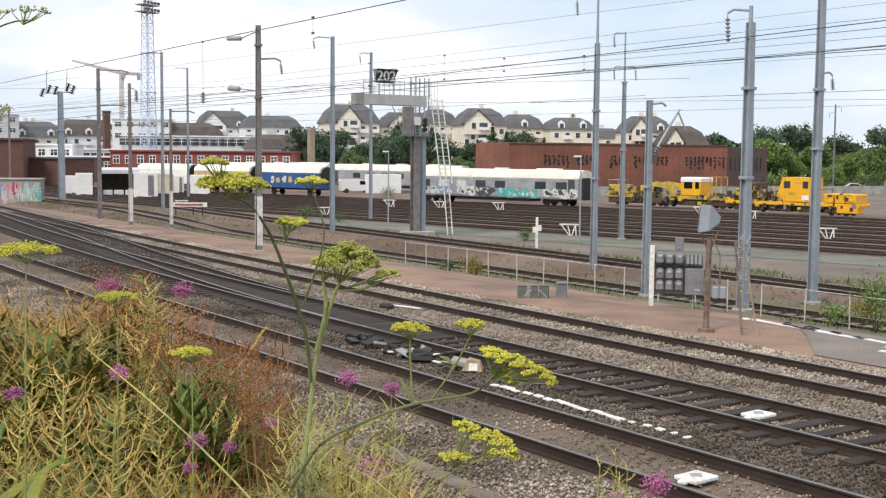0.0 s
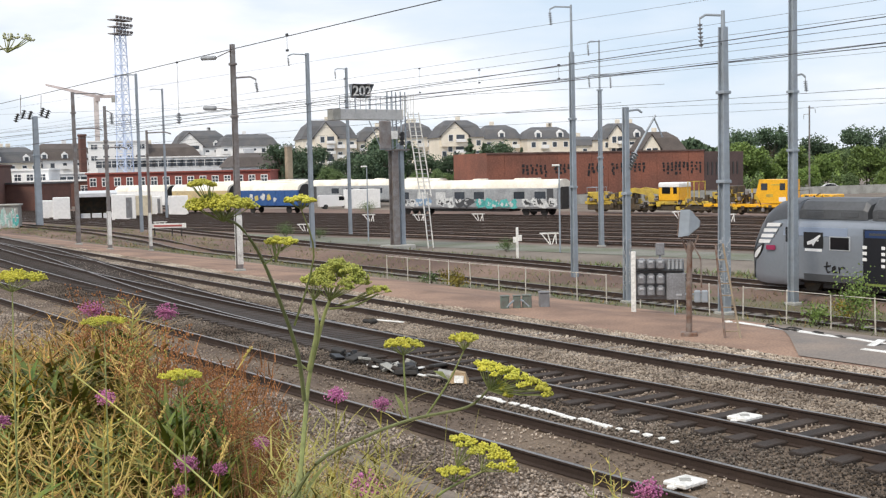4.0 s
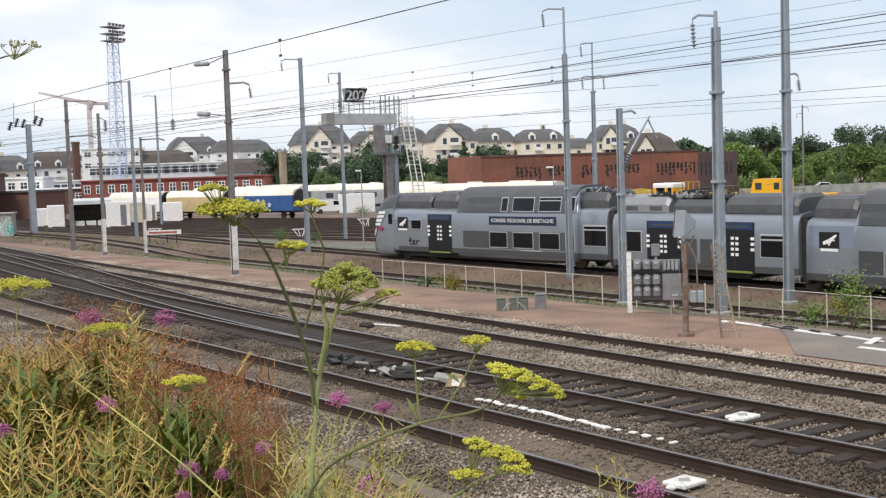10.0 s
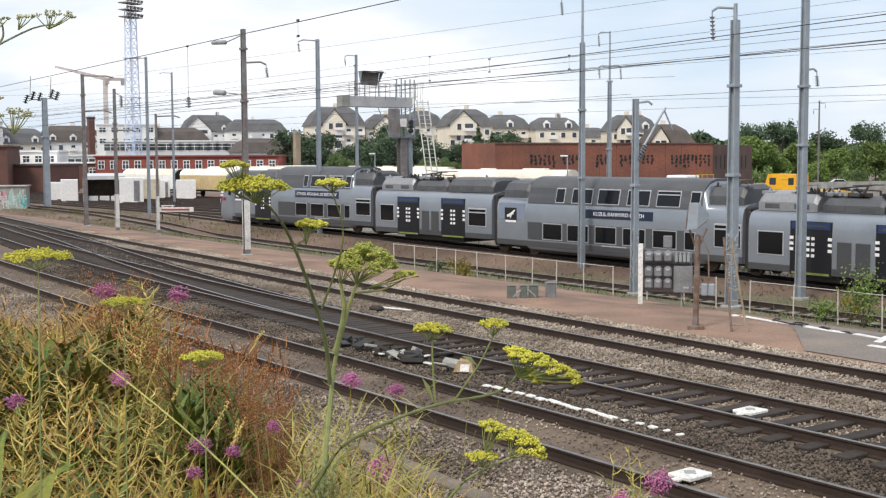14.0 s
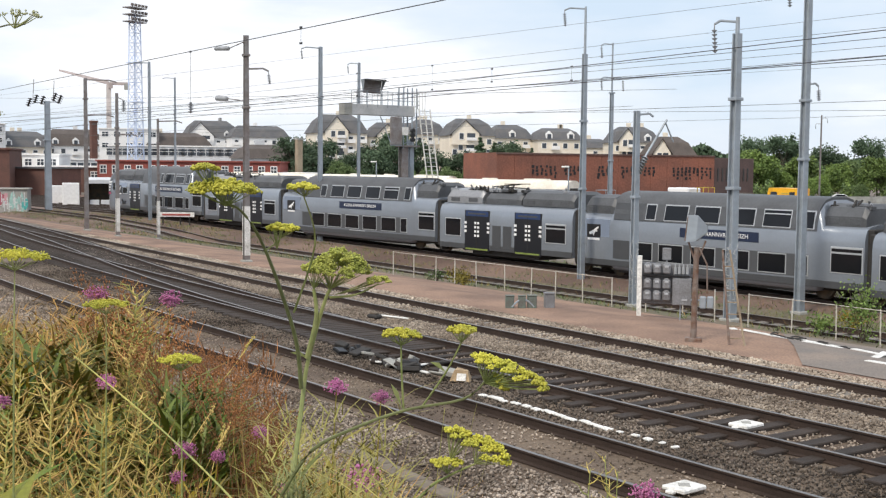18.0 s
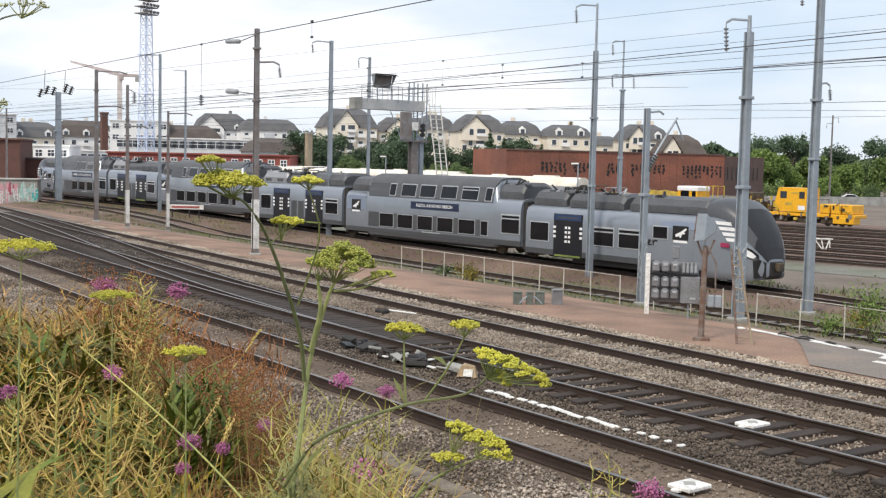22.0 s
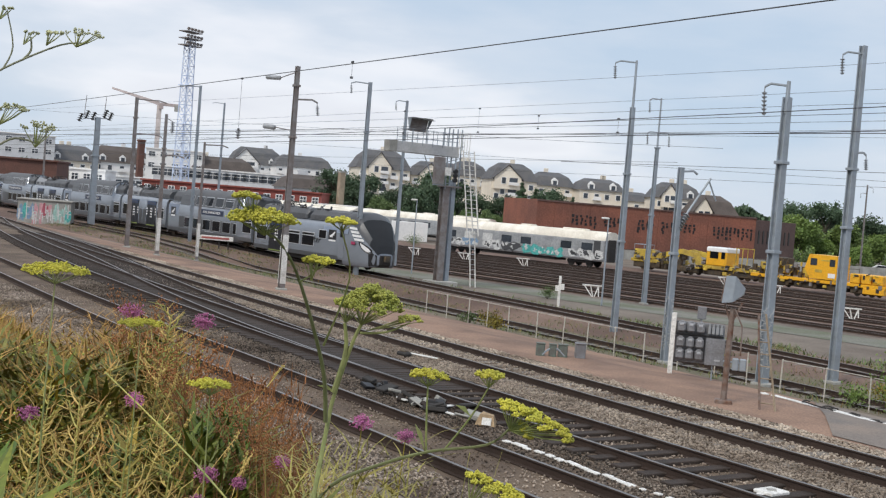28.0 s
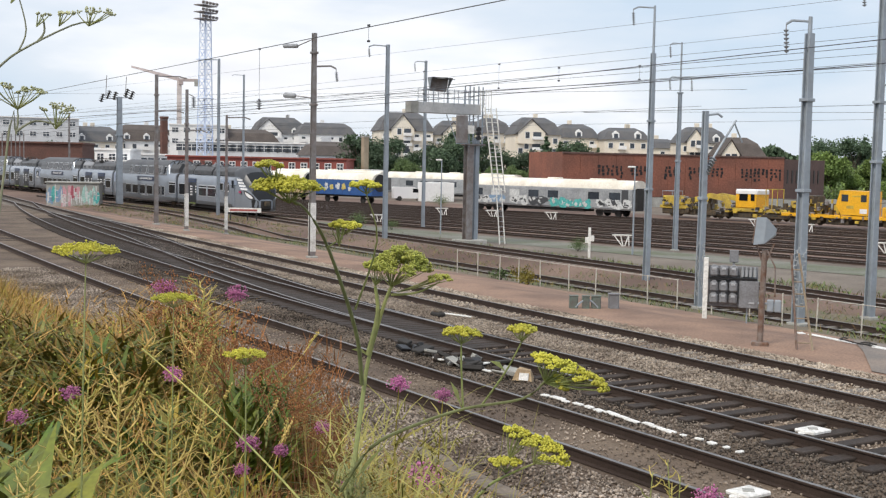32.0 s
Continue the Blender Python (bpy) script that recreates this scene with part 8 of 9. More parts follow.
def umbel(parent, rng, foot, c, radius, axis=(0, 0, 1), rays=20, material=None, grain=(0.0013, 0.0027), flat=0.45, per=26, name="umbel"):
    """An umbel: rays from foot to a dome of small flower clusters round c."""
    foot, c, axis = Vector(foot), Vector(c), Vector(axis).normalized()
    a = axis.orthogonal().normalized()
    b = axis.cross(a)
    bm = bmesh.new()
    pts = []
    for i in range(rays):
        k = math.sqrt((i + 0.5) / rays)
        q = i * 2.39996 + rng.uniform(-0.2, 0.2)
        tip = c + (a * math.cos(q) + b * math.sin(q)) * radius * k * rng.uniform(0.88, 1.08) + axis * radius * flat * (1 - k * k) * rng.uniform(0.8, 1.1)
        mid = foot.lerp(tip, 0.55) + (tip - foot).cross(axis).cross(axis) * -0.06
        rod(bm, foot, mid, 0.0008, 0.0007, 4)
        rod(bm, mid, tip, 0.0007, 0.0005, 4)
        per_ray = int(per * 2.1)
        sp = radius * 0.25
        g = rng.normal(0, 1, (per_ray, 3))
        g /= np.linalg.norm(g, axis=1)[:, None]
        g *= sp * rng.random((per_ray, 1)) ** 0.5
        g[:, 2] = np.abs(g[:, 2]) * 1.0 - sp * 0.2
        pts.append(g + np.array(tip))
    u = tagged(part(name, bm, M_STEM, parent), kind="stuff")
    ob = raw_part("floret_cluster", specks(rng, np.concatenate(pts), grain), material or M_UMB, u, "tiny yellow flower cluster")
    tagged(ob, "tiny yellow flower cluster", kind="stuff")
    return u


FENNEL_FOOT = (0.80, 1.70, 2.35)


def fennel_lean(a):
    """The pose of the tall fennel when the wind bends it by a degrees, away from the bank."""
    x, y, z = FENNEL_FOOT
    return pose(x + 0.0075, y - 0.005, z - 0.009, 0.56 * a, 0.83 * a, 0) @ Matrix.Translation((-x, -y, -z))


def fennel():
    rng = np.random.default_rng(3)
    f = thing("fennel", fennel_lean(0.0), "tall green fennel with yellow umbels on the bank", "plant", "fennel plants")
    stem(f, [(0.80, 1.70, 2.35), (0.878, 1.741, 3.349), (0.914, 1.779, 3.432), (0.969, 1.841, 3.584), (0.987, 1.854, 3.652), (1.011, 1.841, 3.754), (1.024, 1.834, 3.79)], 0.0052, 0.0030, M_STEM)
    stem(f, [(0.985, 1.853, 3.66), (1.0, 1.846, 3.735), (0.996, 1.849, 3.785)], 0.005, 0.003, M_STEM)
    umbel(f, rng, (1.020, 1.834, 3.785), (1.036, 1.827, 3.812), 0.053, rays=34, material=M_UMBG, per=34, flat=0.75, grain=(0.0013, 0.0028))
    umbel(f, rng, (0.996, 1.849, 3.785), (1.000, 1.845, 3.816), 0.030, rays=14, material=M_UMBG, per=24, flat=0.6, grain=(0.0013, 0.0028))
    umbel(f, rng, (1.03, 1.83, 3.775), (1.098, 1.79, 3.797), 0.024, rays=10, material=M_UMBG, per=20, flat=0.4)
    stem(f, [(1.02, 1.834, 3.77), (1.06, 1.81, 3.775), (1.096, 1.79, 3.795)], 0.0025, 0.0015, M_STEM)
    # the long thin stem that leans over to the upper left
    stem(f, [(0.967, 1.84, 3.61), (0.946, 1.818, 3.695), (0.901, 1.784, 3.785), (0.848, 1.754, 3.879), (0.798, 1.723, 3.931), (0.767, 1.715, 3.945)], 0.0042, 0.0016, mat("fennel_stem_dark", (0.17, 0.19, 0.08), 0.6, scale=8, bump=0), "side_stem")
    umbel(f, rng, (0.767, 1.715, 3.940), (0.761, 1.717, 3.962), 0.052, rays=26, per=40, flat=0.3)
    umbel(f, rng, (0.745, 1.712, 3.965), (0.726, 1.703, 3.998), 0.022, rays=12, per=22, flat=0.25)
    stem(f, [(0.786, 1.728, 3.937), (0.750, 1.714, 3.960), (0.733, 1.708, 3.984)], 0.0018, 0.001, M_STEM)
    stem(f, [(0.853, 1.752, 3.865), (0.870, 1.744, 3.878), (0.881, 1.739, 3.893)], 0.0018, 0.001, M_STEM)
    umbel(f, rng, (0.875, 1.742, 3.885), (0.881, 1.739, 3.899), 0.028, rays=14, per=24, flat=0.25)
    stem(f, [(0.932, 1.802, 3.752), (0.936, 1.733, 3.874), (0.895, 1.696, 3.955)], 0.0022, 0.001, M_STEM)
    umbel(f, rng, (0.895, 1.694, 3.955), (0.886, 1.683, 3.968), 0.026, rays=14, per=26, flat=0.25)
    umbel(f, rng, (0.856, 1.714, 3.870), (0.850, 1.704, 3.902), 0.016, rays=9, per=18, flat=0.5)
    # low branch to the right
    stem(f, [(0.900, 1.784, 3.44), (0.922, 1.718, 3.528), (0.962, 1.639, 3.578), (1.005, 1.553, 3.618), (1.050, 1.462, 3.646), (1.066, 1.426, 3.679)], 0.0034, 0.0018, MATS["fennel_stem_dark"], "branch")
    for c, r, ax in (((1.062, 1.418, 3.708), 0.026, (0.2, -0.3, 1)), ((1.086, 1.386, 3.696), 0.030, (0.3, -0.4, 1)), ((1.108, 1.354, 3.682), 0.022, (0.5, -0.5, 0.8)), ((1.083, 1.412, 3.676), 0.018, (0.5, -0.5, 0.6))):
        umbel(f, rng, (1.066, 1.426, 3.675), c, r, ax, rays=14, per=22, flat=0.35)
    stem(f, [(1.006, 1.564, 3.615), (1.003, 1.566, 3.675), (1.002, 1.567, 3.722)], 0.002, 0.0013, M_STEM)
    umbel(f, rng, (1.002, 1.567, 3.720), (1.002, 1.567, 3.737), 0.028, rays=16, per=22, flat=0.22)
    stem(f, [(1.018, 1.533, 3.622), (1.039, 1.494, 3.684), (1.047, 1.464, 3.735)], 0.002, 0.0013, M_STEM)
    umbel(f, rng, (1.047, 1.464, 3.735), (1.048, 1.464, 3.752), 0.024, rays=14, per=22, flat=0.25)
    stem(f, [(0.9, 1.52, 3.30), (0.933, 1.481, 3.442), (0.958, 1.429, 3.521), (0.974, 1.394, 3.550), (0.995, 1.354, 3.575)], 0.003, 0.0014, M_STEM, "branch")
    umbel(f, rng, (0.98, 1.395, 3.575), (0.988, 1.385, 3.608), 0.026, (0.3, -0.3, 1), rays=14, per=22)
    umbel(f, rng, (0.995, 1.354, 3.575), (1.010, 1.342, 3.592), 0.034, (0.4, -0.4, 1), rays=18, per=24)
    umbel(f, rng, (0.974, 1.394, 3.555), (0.973, 1.394, 3.570), 0.022, rays=12, per=20, flat=0.2)
    # feathery leaves low on the main stem
    k = rng.random(1500)
    foot = np.array((0.850, 1.727, 3.00)) + k[:, None] * np.array((0.075, 0.06, 0.46)) + rng.normal(0, 0.014, (1500, 3))
    tagged(raw_part("feathery_foliage", blades(rng, foot, (0.012, 0.04), (0.0007, 0.0013), (0.3, 1.8), seg=2), M_STEM, f, "feathery green leaf around the stem"), kind="stuff")
    # sheath leaves
    for p, q in (((0.987, 1.854, 3.66), (0.955, 1.86, 3.672)), ((0.92, 1.785, 3.45), (0.975, 1.76, 3.52)), ((1.0, 1.56, 3.62), (0.985, 1.57, 3.66)), ((1.039, 1.494, 3.684), (1.02, 1.51, 3.70))):
        p, q = Vector(p), Vector(q)
        bm = bmesh.new()
        w = (q - p).cross(Vector((0.4, 1, 0))).normalized() * 0.0035
        m = p.lerp(q, 0.5) + Vector((0, 0, 0.004))
        vs = [bm.verts.new(v) for v in (p, m + w, q, m - w)]
        bm.faces.new(vs)
        r = bmesh.ops.extrude_face_region(bm, geom=bm.faces[:])
        bmesh.ops.translate(bm, vec=(0.001, 0.001, 0), verts=[v for v in r["geom"] if isinstance(v, bmesh.types.BMVert)])
        part("sheath", bm, M_STEM, f)
    return f


def small_fennel(tip, r, seed, lean=(0.05, 0.1)):
    rng = np.random.default_rng(seed)
    f = thing("fennel", pose(0, 0, 0), "smaller fennel with a flat yellow umbel", "plant", "fennel plants")
    x, y, z = tip
    stem(f, [(x - lean[0], y - lean[1], ground_z(x, y) - 0.02), (x - lean[0] * 0.4, y - lean[1] * 0.5, z - 0.35), (x, y, z - 0.02)], 0.0024, 0.0012, M_STEM)
    umbel(f, rng, (x, y, z - 0.022), tip, r, rays=20, per=26, flat=0.2)


FENNEL = fennel()
small_fennel((0.981, 2.408, 3.567), 0.042, 11)
small_fennel((1.025, 3.031, 3.621), 0.052, 12)
small_fennel((0.609, 2.321, 3.81), 0.060, 13)


M_PALESTEM = mat("pale_fennel_stem", (0.22, 0.23, 0.15), 0.7, scale=8, fine=60, bump=0)
M_PALEUMB = mat("pale_umbel", (0.42, 0.43, 0.26), 0.7, scale=20, fine=90, col2=(0.34, 0.36, 0.20), bump=0, rnd=0.4)


def high_fennel():
    """The branch that reaches in from the side, close to the eye."""
    rng = np.random.default_rng(21)
    f = thing("fennel", pose(0, 0, 0), "leggy fennel going to seed with pale umbels", "plant", "fennel plants")
    stem(f, [(0.05, 1.52, 2.35), (0.15, 1.50, 3.7), (0.244, 1.480, 4.081), (0.281, 1.473, 4.097), (0.309, 1.468, 4.121), (0.369, 1.454, 4.156), (0.40, 1.446, 4.162)], 0.0026, 0.0008, M_PALESTEM)
    stem(f, [(0.309, 1.468, 4.121), (0.318, 1.466, 4.148), (0.309, 1.468, 4.19)], 0.0011, 0.0007, M_PALESTEM)
    stem(f, [(0.33, 1.464, 4.134), (0.338, 1.462, 4.146), (0.337, 1.462, 4.162)], 0.0015, 0.001, M_PALESTEM)
    for c, r, n in (((0.395, 1.447, 4.170), 0.026, 14), ((0.362, 1.456, 4.168), 0.014, 9), ((0.337, 1.462, 4.166), 0.010, 7), ((0.309, 1.468, 4.192), 0.008, 6)):
        umbel(f, rng, (c[0] - 0.008, c[1], c[2] - 0.014), c, r, rays=max(int(n * 0.6), 4), per=5, material=M_PALEUMB, flat=0.2, grain=(0.0009, 0.0019))
    stem(f, [(0.15, 1.62, 2.35), (0.32, 1.66, 3.9), (0.346, 1.664, 4.026), (0.348, 1.664, 4.06)], 0.002, 0.0009, M_PALESTEM)
    for c, r, n in (((0.325, 1.669, 4.087), 0.022, 14), ((0.365, 1.660, 4.082), 0.022, 14)):
        umbel(f, rng, (0.348, 1.664, 4.06), c, r, rays=max(int(n * 0.6), 4), per=7, flat=0.3, grain=(0.001, 0.002), material=M_PALEUMB)
    stem(f, [(0.346, 1.664, 4.03), (0.37, 1.66, 4.045), (0.40, 1.652, 4.04)], 0.0018, 0.001, M_PALESTEM)
    umbel(f, rng, (0.396, 1.653, 4.035), (0.402, 1.652, 4.058), 0.026, rays=9, per=7, flat=0.4, grain=(0.001, 0.002), material=M_PALEUMB)


high_fennel()


def dry_stalk(root, tip, reach, n, seed, thick=1.0):
    """A bleached seed stalk: rising side branches set with thin pods, long below and short above."""
    rng = np.random.default_rng(seed)
    root, tip = Vector(root), Vector(tip)
    d = thing("dry_stalk", pose(0, 0, 0), "bleached tan seed stalk with curved side branches", "plant", "dry seed stalks")
    bend = Vector((rng.uniform(-0.03, 0.03), rng.uniform(-0.03, 0.03), 0))
    stem(d, [root, root.lerp(tip, 0.5) + bend, tip], 0.0075 * thick, 0.0026 * thick, M_DRYSTEM)
    for i in range(n):
        k = 0.30 + 0.70 * (i + 0.5) / n
        p = root.lerp(tip, k) + bend * (4 * k * (1 - k))
        q = i * 2.4 + rng.uniform(-0.7, 0.7)
        l = reach * (1.08 - 0.86 * k ** 1.3) * rng.uniform(0.55, 1.3)
        out = Vector((math.cos(q), math.sin(q), 0))
        way = [p, p + out * l * 0.42 + Vector((0, 0, l * 0.22)), p + out * l * 0.72 + Vector((0, 0, l * 0.50)), p + out * l * 0.88 + Vector((0, 0, l * 0.92))]
        bm = bmesh.new()
        for a, b, r0, r1 in zip(way, way[1:], (0.0042, 0.0036, 0.0030), (0.0036, 0.0030, 0.0018)):
            rod(bm, a, b, r0 * thick, r1 * thick, 5)
        pods = int(2 + l / (0.042 * thick))
        for c in range(pods):
            t = 0.22 + 0.78 * (c + rng.random()) / pods
            seg = min(int(t * 3), 2)
            o = way[seg].lerp(way[seg + 1], t * 3 - seg)
            turn = q + (1 if c % 2 else -1) * rng.uniform(0.7, 1.5)
            v = Vector((math.cos(turn), math.sin(turn), rng.uniform(0.1, 1.2))).normalized() * rng.uniform(0.025, 0.075) * thick
            rod(bm, o, o + v, 0.0021 * thick, 0.0010 * thick, 4)
        tagged(part("side_branch", bm, M_DRY if rng.random() < 0.85 else M_DRYSTEM, d), kind="stuff")


for r, t, sp, n, sd, th in (
    ((1.90, 5.47, 2.32), (2.045, 5.602, 3.350), 0.20, 34, 1, 1.15), ((1.98, 5.42, 2.32), (2.10, 5.52, 3.06), 0.17, 26, 2, 1.1), ((1.58, 5.56, 2.32), (1.779, 5.654, 3.075), 0.20, 28, 3, 1.15),
    ((0.98, 3.68, 2.33), (1.094, 3.781, 3.287), 0.19, 34, 4, 0.8), ((1.14, 3.62, 2.33), (1.235, 3.70, 3.19), 0.18, 32, 5, 0.8), ((0.86, 3.72, 2.33), (0.967, 3.800, 3.205), 0.17, 30, 6, 0.8), ((1.30, 3.60, 2.33), (1.37, 3.66, 3.08), 0.15, 26, 7, 0.8),
    ((0.60, 3.1, 2.33), (0.68, 3.16, 3.18), 0.16, 30, 8, 0.75), ((1.62, 4.6, 2.33), (1.70, 4.66, 3.02), 0.14, 24, 9, 0.8), ((0.95, 1.86, 2.5), (1.05, 1.84, 3.34), 0.09, 22, 10, 0.45), ((1.05, 1.75, 2.5), (1.12, 1.72, 3.40), 0.08, 20, 11, 0.42), ((1.70, 1.86, 2.5), (1.76, 1.87, 3.28), 0.08, 24, 14, 0.4), ((1.5, 1.5, 2.5), (1.55, 1.52, 3.25), 0.08, 20, 15, 0.4), ((1.22, 2.0, 2.5), (1.24, 1.98, 3.36), 0.07, 18, 16, 0.42), ((1.70, 1.82, 2.5), (1.718, 1.848, 3.375), 0.075, 20, 17, 0.40), ((1.73, 1.80, 2.5), (1.735, 1.825, 3.345), 0.075, 20, 18, 0.40), ((1.67, 1.84, 2.5), (1.690, 1.862, 3.350), 0.07, 20, 19, 0.40)):
    dry_stalk(r, t, sp * 1.1, int(n * 1.25), sd, th)
for i in range(5):
    rr = random.Random(500 + i)
    yy = rr.uniform(3.2, 5.6)
    xx = rr.uniform(0.05, 0.10 + 0.25 * yy)
    dry_stalk((xx, yy, 2.34), (xx + rr.uniform(-0.05, 0.10), yy + rr.uniform(-0.05, 0.1), rr.uniform(2.98, 3.16)), rr.uniform(0.13, 0.18), 24, 600 + i, 0.8)


def grass_stem(pts, r, head=True, seed=0):
    rng = np.random.default_rng(seed)
    g = thing("grass_stem", pose(0, 0, 0), "long pale grass stem leaning over the bank", "plant", "grass stems")
    stem(g, pts, r, r * 0.45, M_DRY if head else M_DRYSTEM)
    if head:
        p, q = Vector(pts[-2]), Vector(pts[-1])
        n = 40
        c = [np.array(p.lerp(q, 0.72 + 0.32 * rng.random())) + rng.normal(0, 0.004, 3) for _ in range(n)]
        raw_part("seed_head", specks(rng, c, (0.002, 0.004), 2.0), M_DRY, g)


grass_stem([(1.30, 2.32, 2.35), (1.27, 2.55, 3.04), (1.233, 2.652, 3.139), (1.136, 2.939, 3.298), (1.020, 3.296, 3.451)], 0.0040, False)
grass_stem([(1.95, 5.55, 2.30), (2.10, 5.58, 2.62), (2.467, 5.599, 2.853), (2.683, 5.633, 3.076)], 0.0052, True, 4)
for i in range(26):
    rr = random.Random(100 + i)
    x, y = rr.uniform(-0.2, 1.9), rr.uniform(3.0, 8.0)
    if x > 0.55 + 0.30 * y:
        continue
    z = ground_z(x, y)
    a = rr.uniform(0, 6.28)
    hh = rr.uniform(0.6, 0.9) * (1.0 if y < 5.5 else 0.8)
    grass_stem([(x, y, z), (x + 0.05 * math.cos(a), y + 0.05 * math.sin(a), z + hh * 0.6), (x + 0.22 * math.cos(a), y + 0.22 * math.sin(a), z + hh)], 0.0025, True, i)


def valerian(tip, r, seed):
    rng = np.random.default_rng(seed)
    v = thing("valerian", pose(0, 0, 0), "red valerian with a magenta flower head", "plant", "valerian plants")
    x, y, z = tip
    z0 = ground_z(x, y) - 0.03
    stem(v, [(x - 0.04, y - 0.02, z0), (x - 0.02, y, z0 + (z - z0) * 0.6), (x, y, z)], 0.004, 0.0018, M_OLIVE)
    n = 320
    g = rng.normal(0, 1, (n, 3))
    g /= np.linalg.norm(g, axis=1)[:, None]
    g *= rng.random((n, 1)) ** 0.6 * r
    g[:, 2] *= 0.85
    g[:, :2] += rng.normal(0, r * 0.18, (n, 2))
    raw_part("flower_head", specks(rng, g + np.array(tip), (r * 0.05, r * 0.12)), M_PINK, v, "dense magenta flower head")
    roots = np.array([(x - 0.02, y, z0 + (z - z0) * k) for k in (0.35, 0.45, 0.55, 0.65, 0.75) for _ in (0, 1)])
    raw_part("foliage", blades(rng, roots, (0.06, 0.11), (0.018, 0.03), (0.9, 1.4)), M_OLIVE, v)


for i, (p, r) in enumerate((((2.645, 6.696, 3.186), 0.064), ((0.830, 2.464, 3.529), 0.022), ((0.910, 2.221, 3.419), 0.024), ((0.969, 2.196, 3.404), 0.018), ((1.090, 2.250, 3.429), 0.018), ((0.859, 2.134, 3.391), 0.017), ((1.762, 2.930, 3.080), 0.052), ((1.136, 2.0, 3.563), 0.022), ((1.211, 1.955, 3.541), 0.019), ((2.03, 2.04, 3.20), 0.040), ((0.626, 2.523, 3.494), 0.022), ((2.27, 6.897, 3.217), 0.066), ((1.003, 1.958, 3.386), 0.016), ((0.47, 2.3, 3.50), 0.02), ((0.40, 2.05, 3.36), 0.026), ((0.46, 2.05, 3.30), 0.03), ((0.35, 2.25, 3.52), 0.022), ((1.62, 1.74, 3.30), 0.026))):
    if r < 0.045:
        p, r = Vector(EYE).lerp(Vector(p), 1.8), r * 1.7
    valerian(tuple(p), r, 40 + i)


def dock(seed, h):
    """A rust-brown dock gone to seed: a bare red stem under a loose broom of seeded twigs."""
    rng = np.random.default_rng(seed)
    d = thing("dock_plant", pose(0, 0, -20), "rust-brown dock gone to seed", "plant", "dock plants")
    stem(d, [(0, 0, 0), (0.01, 0.01, h * 0.4), (0.0, 0.02, h * 0.72)], 0.0036, 0.0018, M_DOCKSTEM)
    pts = []
    for i in range(11):
        k = 0.46 + 0.26 * i / 11
        q = i * 2.4 + rng.uniform(-0.5, 0.5)
        a = Vector((0.005, 0.015, h * k))
        reach = rng.uniform(0.04, 0.13)
        top = h * rng.uniform(0.86, 1.02)
        b = a + Vector((math.cos(q) * reach * 0.8, math.sin(q) * reach * 0.8, (top - h * k) * 0.6))
        c = Vector((math.cos(q) * reach * 1.15, math.sin(q) * reach * 1.15, top))
        bm = bmesh.new()
        rod(bm, a, b, 0.0015, 0.0011, 4)
        rod(bm, b, c, 0.0011, 0.0006, 4)
        part("side_branch", bm, M_DOCKSTEM, d)
        for j in range(34):
            t = rng.random() ** 0.75
            o = b.lerp(c, t) if j < 28 else a.lerp(b, t)
            pts.append(np.array(o) + rng.normal(0, 0.011, 3))
    tagged(raw_part("seed_head", specks(rng, pts, (0.0016, 0.0042), 1.4), M_DOCK, d), "rust-brown seed clusters", kind="stuff")
    return d


DOCK_H = (0.62, 0.71, 0.80, 0.89)
DOCKS = [dock(60 + i, h) for i, h in enumerate(DOCK_H)]


def plant_docks():
    """A patch of tall docks on the brow of the bank, a lower one before it and a few behind."""
    rr = random.Random(9)
    for i in range(27):
        if i < 14:
            az, y = rr.uniform(20.6, 25.0), rr.uniform(5.1, 6.3)
            top = 3.20 - (az - 20.4) * 0.055 - (y - 5.5) * 0.17
        elif i < 22:
            az, y = rr.uniform(24.2, 27.2), rr.uniform(3.9, 4.8)
            top = 3.06 - (az - 23.8) * 0.040 - (y - 4.5) * 0.20
        else:
            az, y = rr.uniform(17.0, 20.4), rr.uniform(6.3, 7.1)
            top = 3.22 - (az - 17.0) * 0.02
        x = y * math.tan(radians(az))
        foot = ground_z(x, y) - 0.03
        k = i % 4
        size = (top + rr.uniform(-0.06, 0.08) - foot) / DOCK_H[k]
        m = pose(x, y, foot, rr.uniform(-5, 5), rr.uniform(-5, 5), rr.uniform(0, 360)) @ Matrix.Scale(size, 4)
        if i < 4:
            DOCKS[k].matrix_basis = m
        else:
            copy_thing(DOCKS[k], m)


plant_docks()


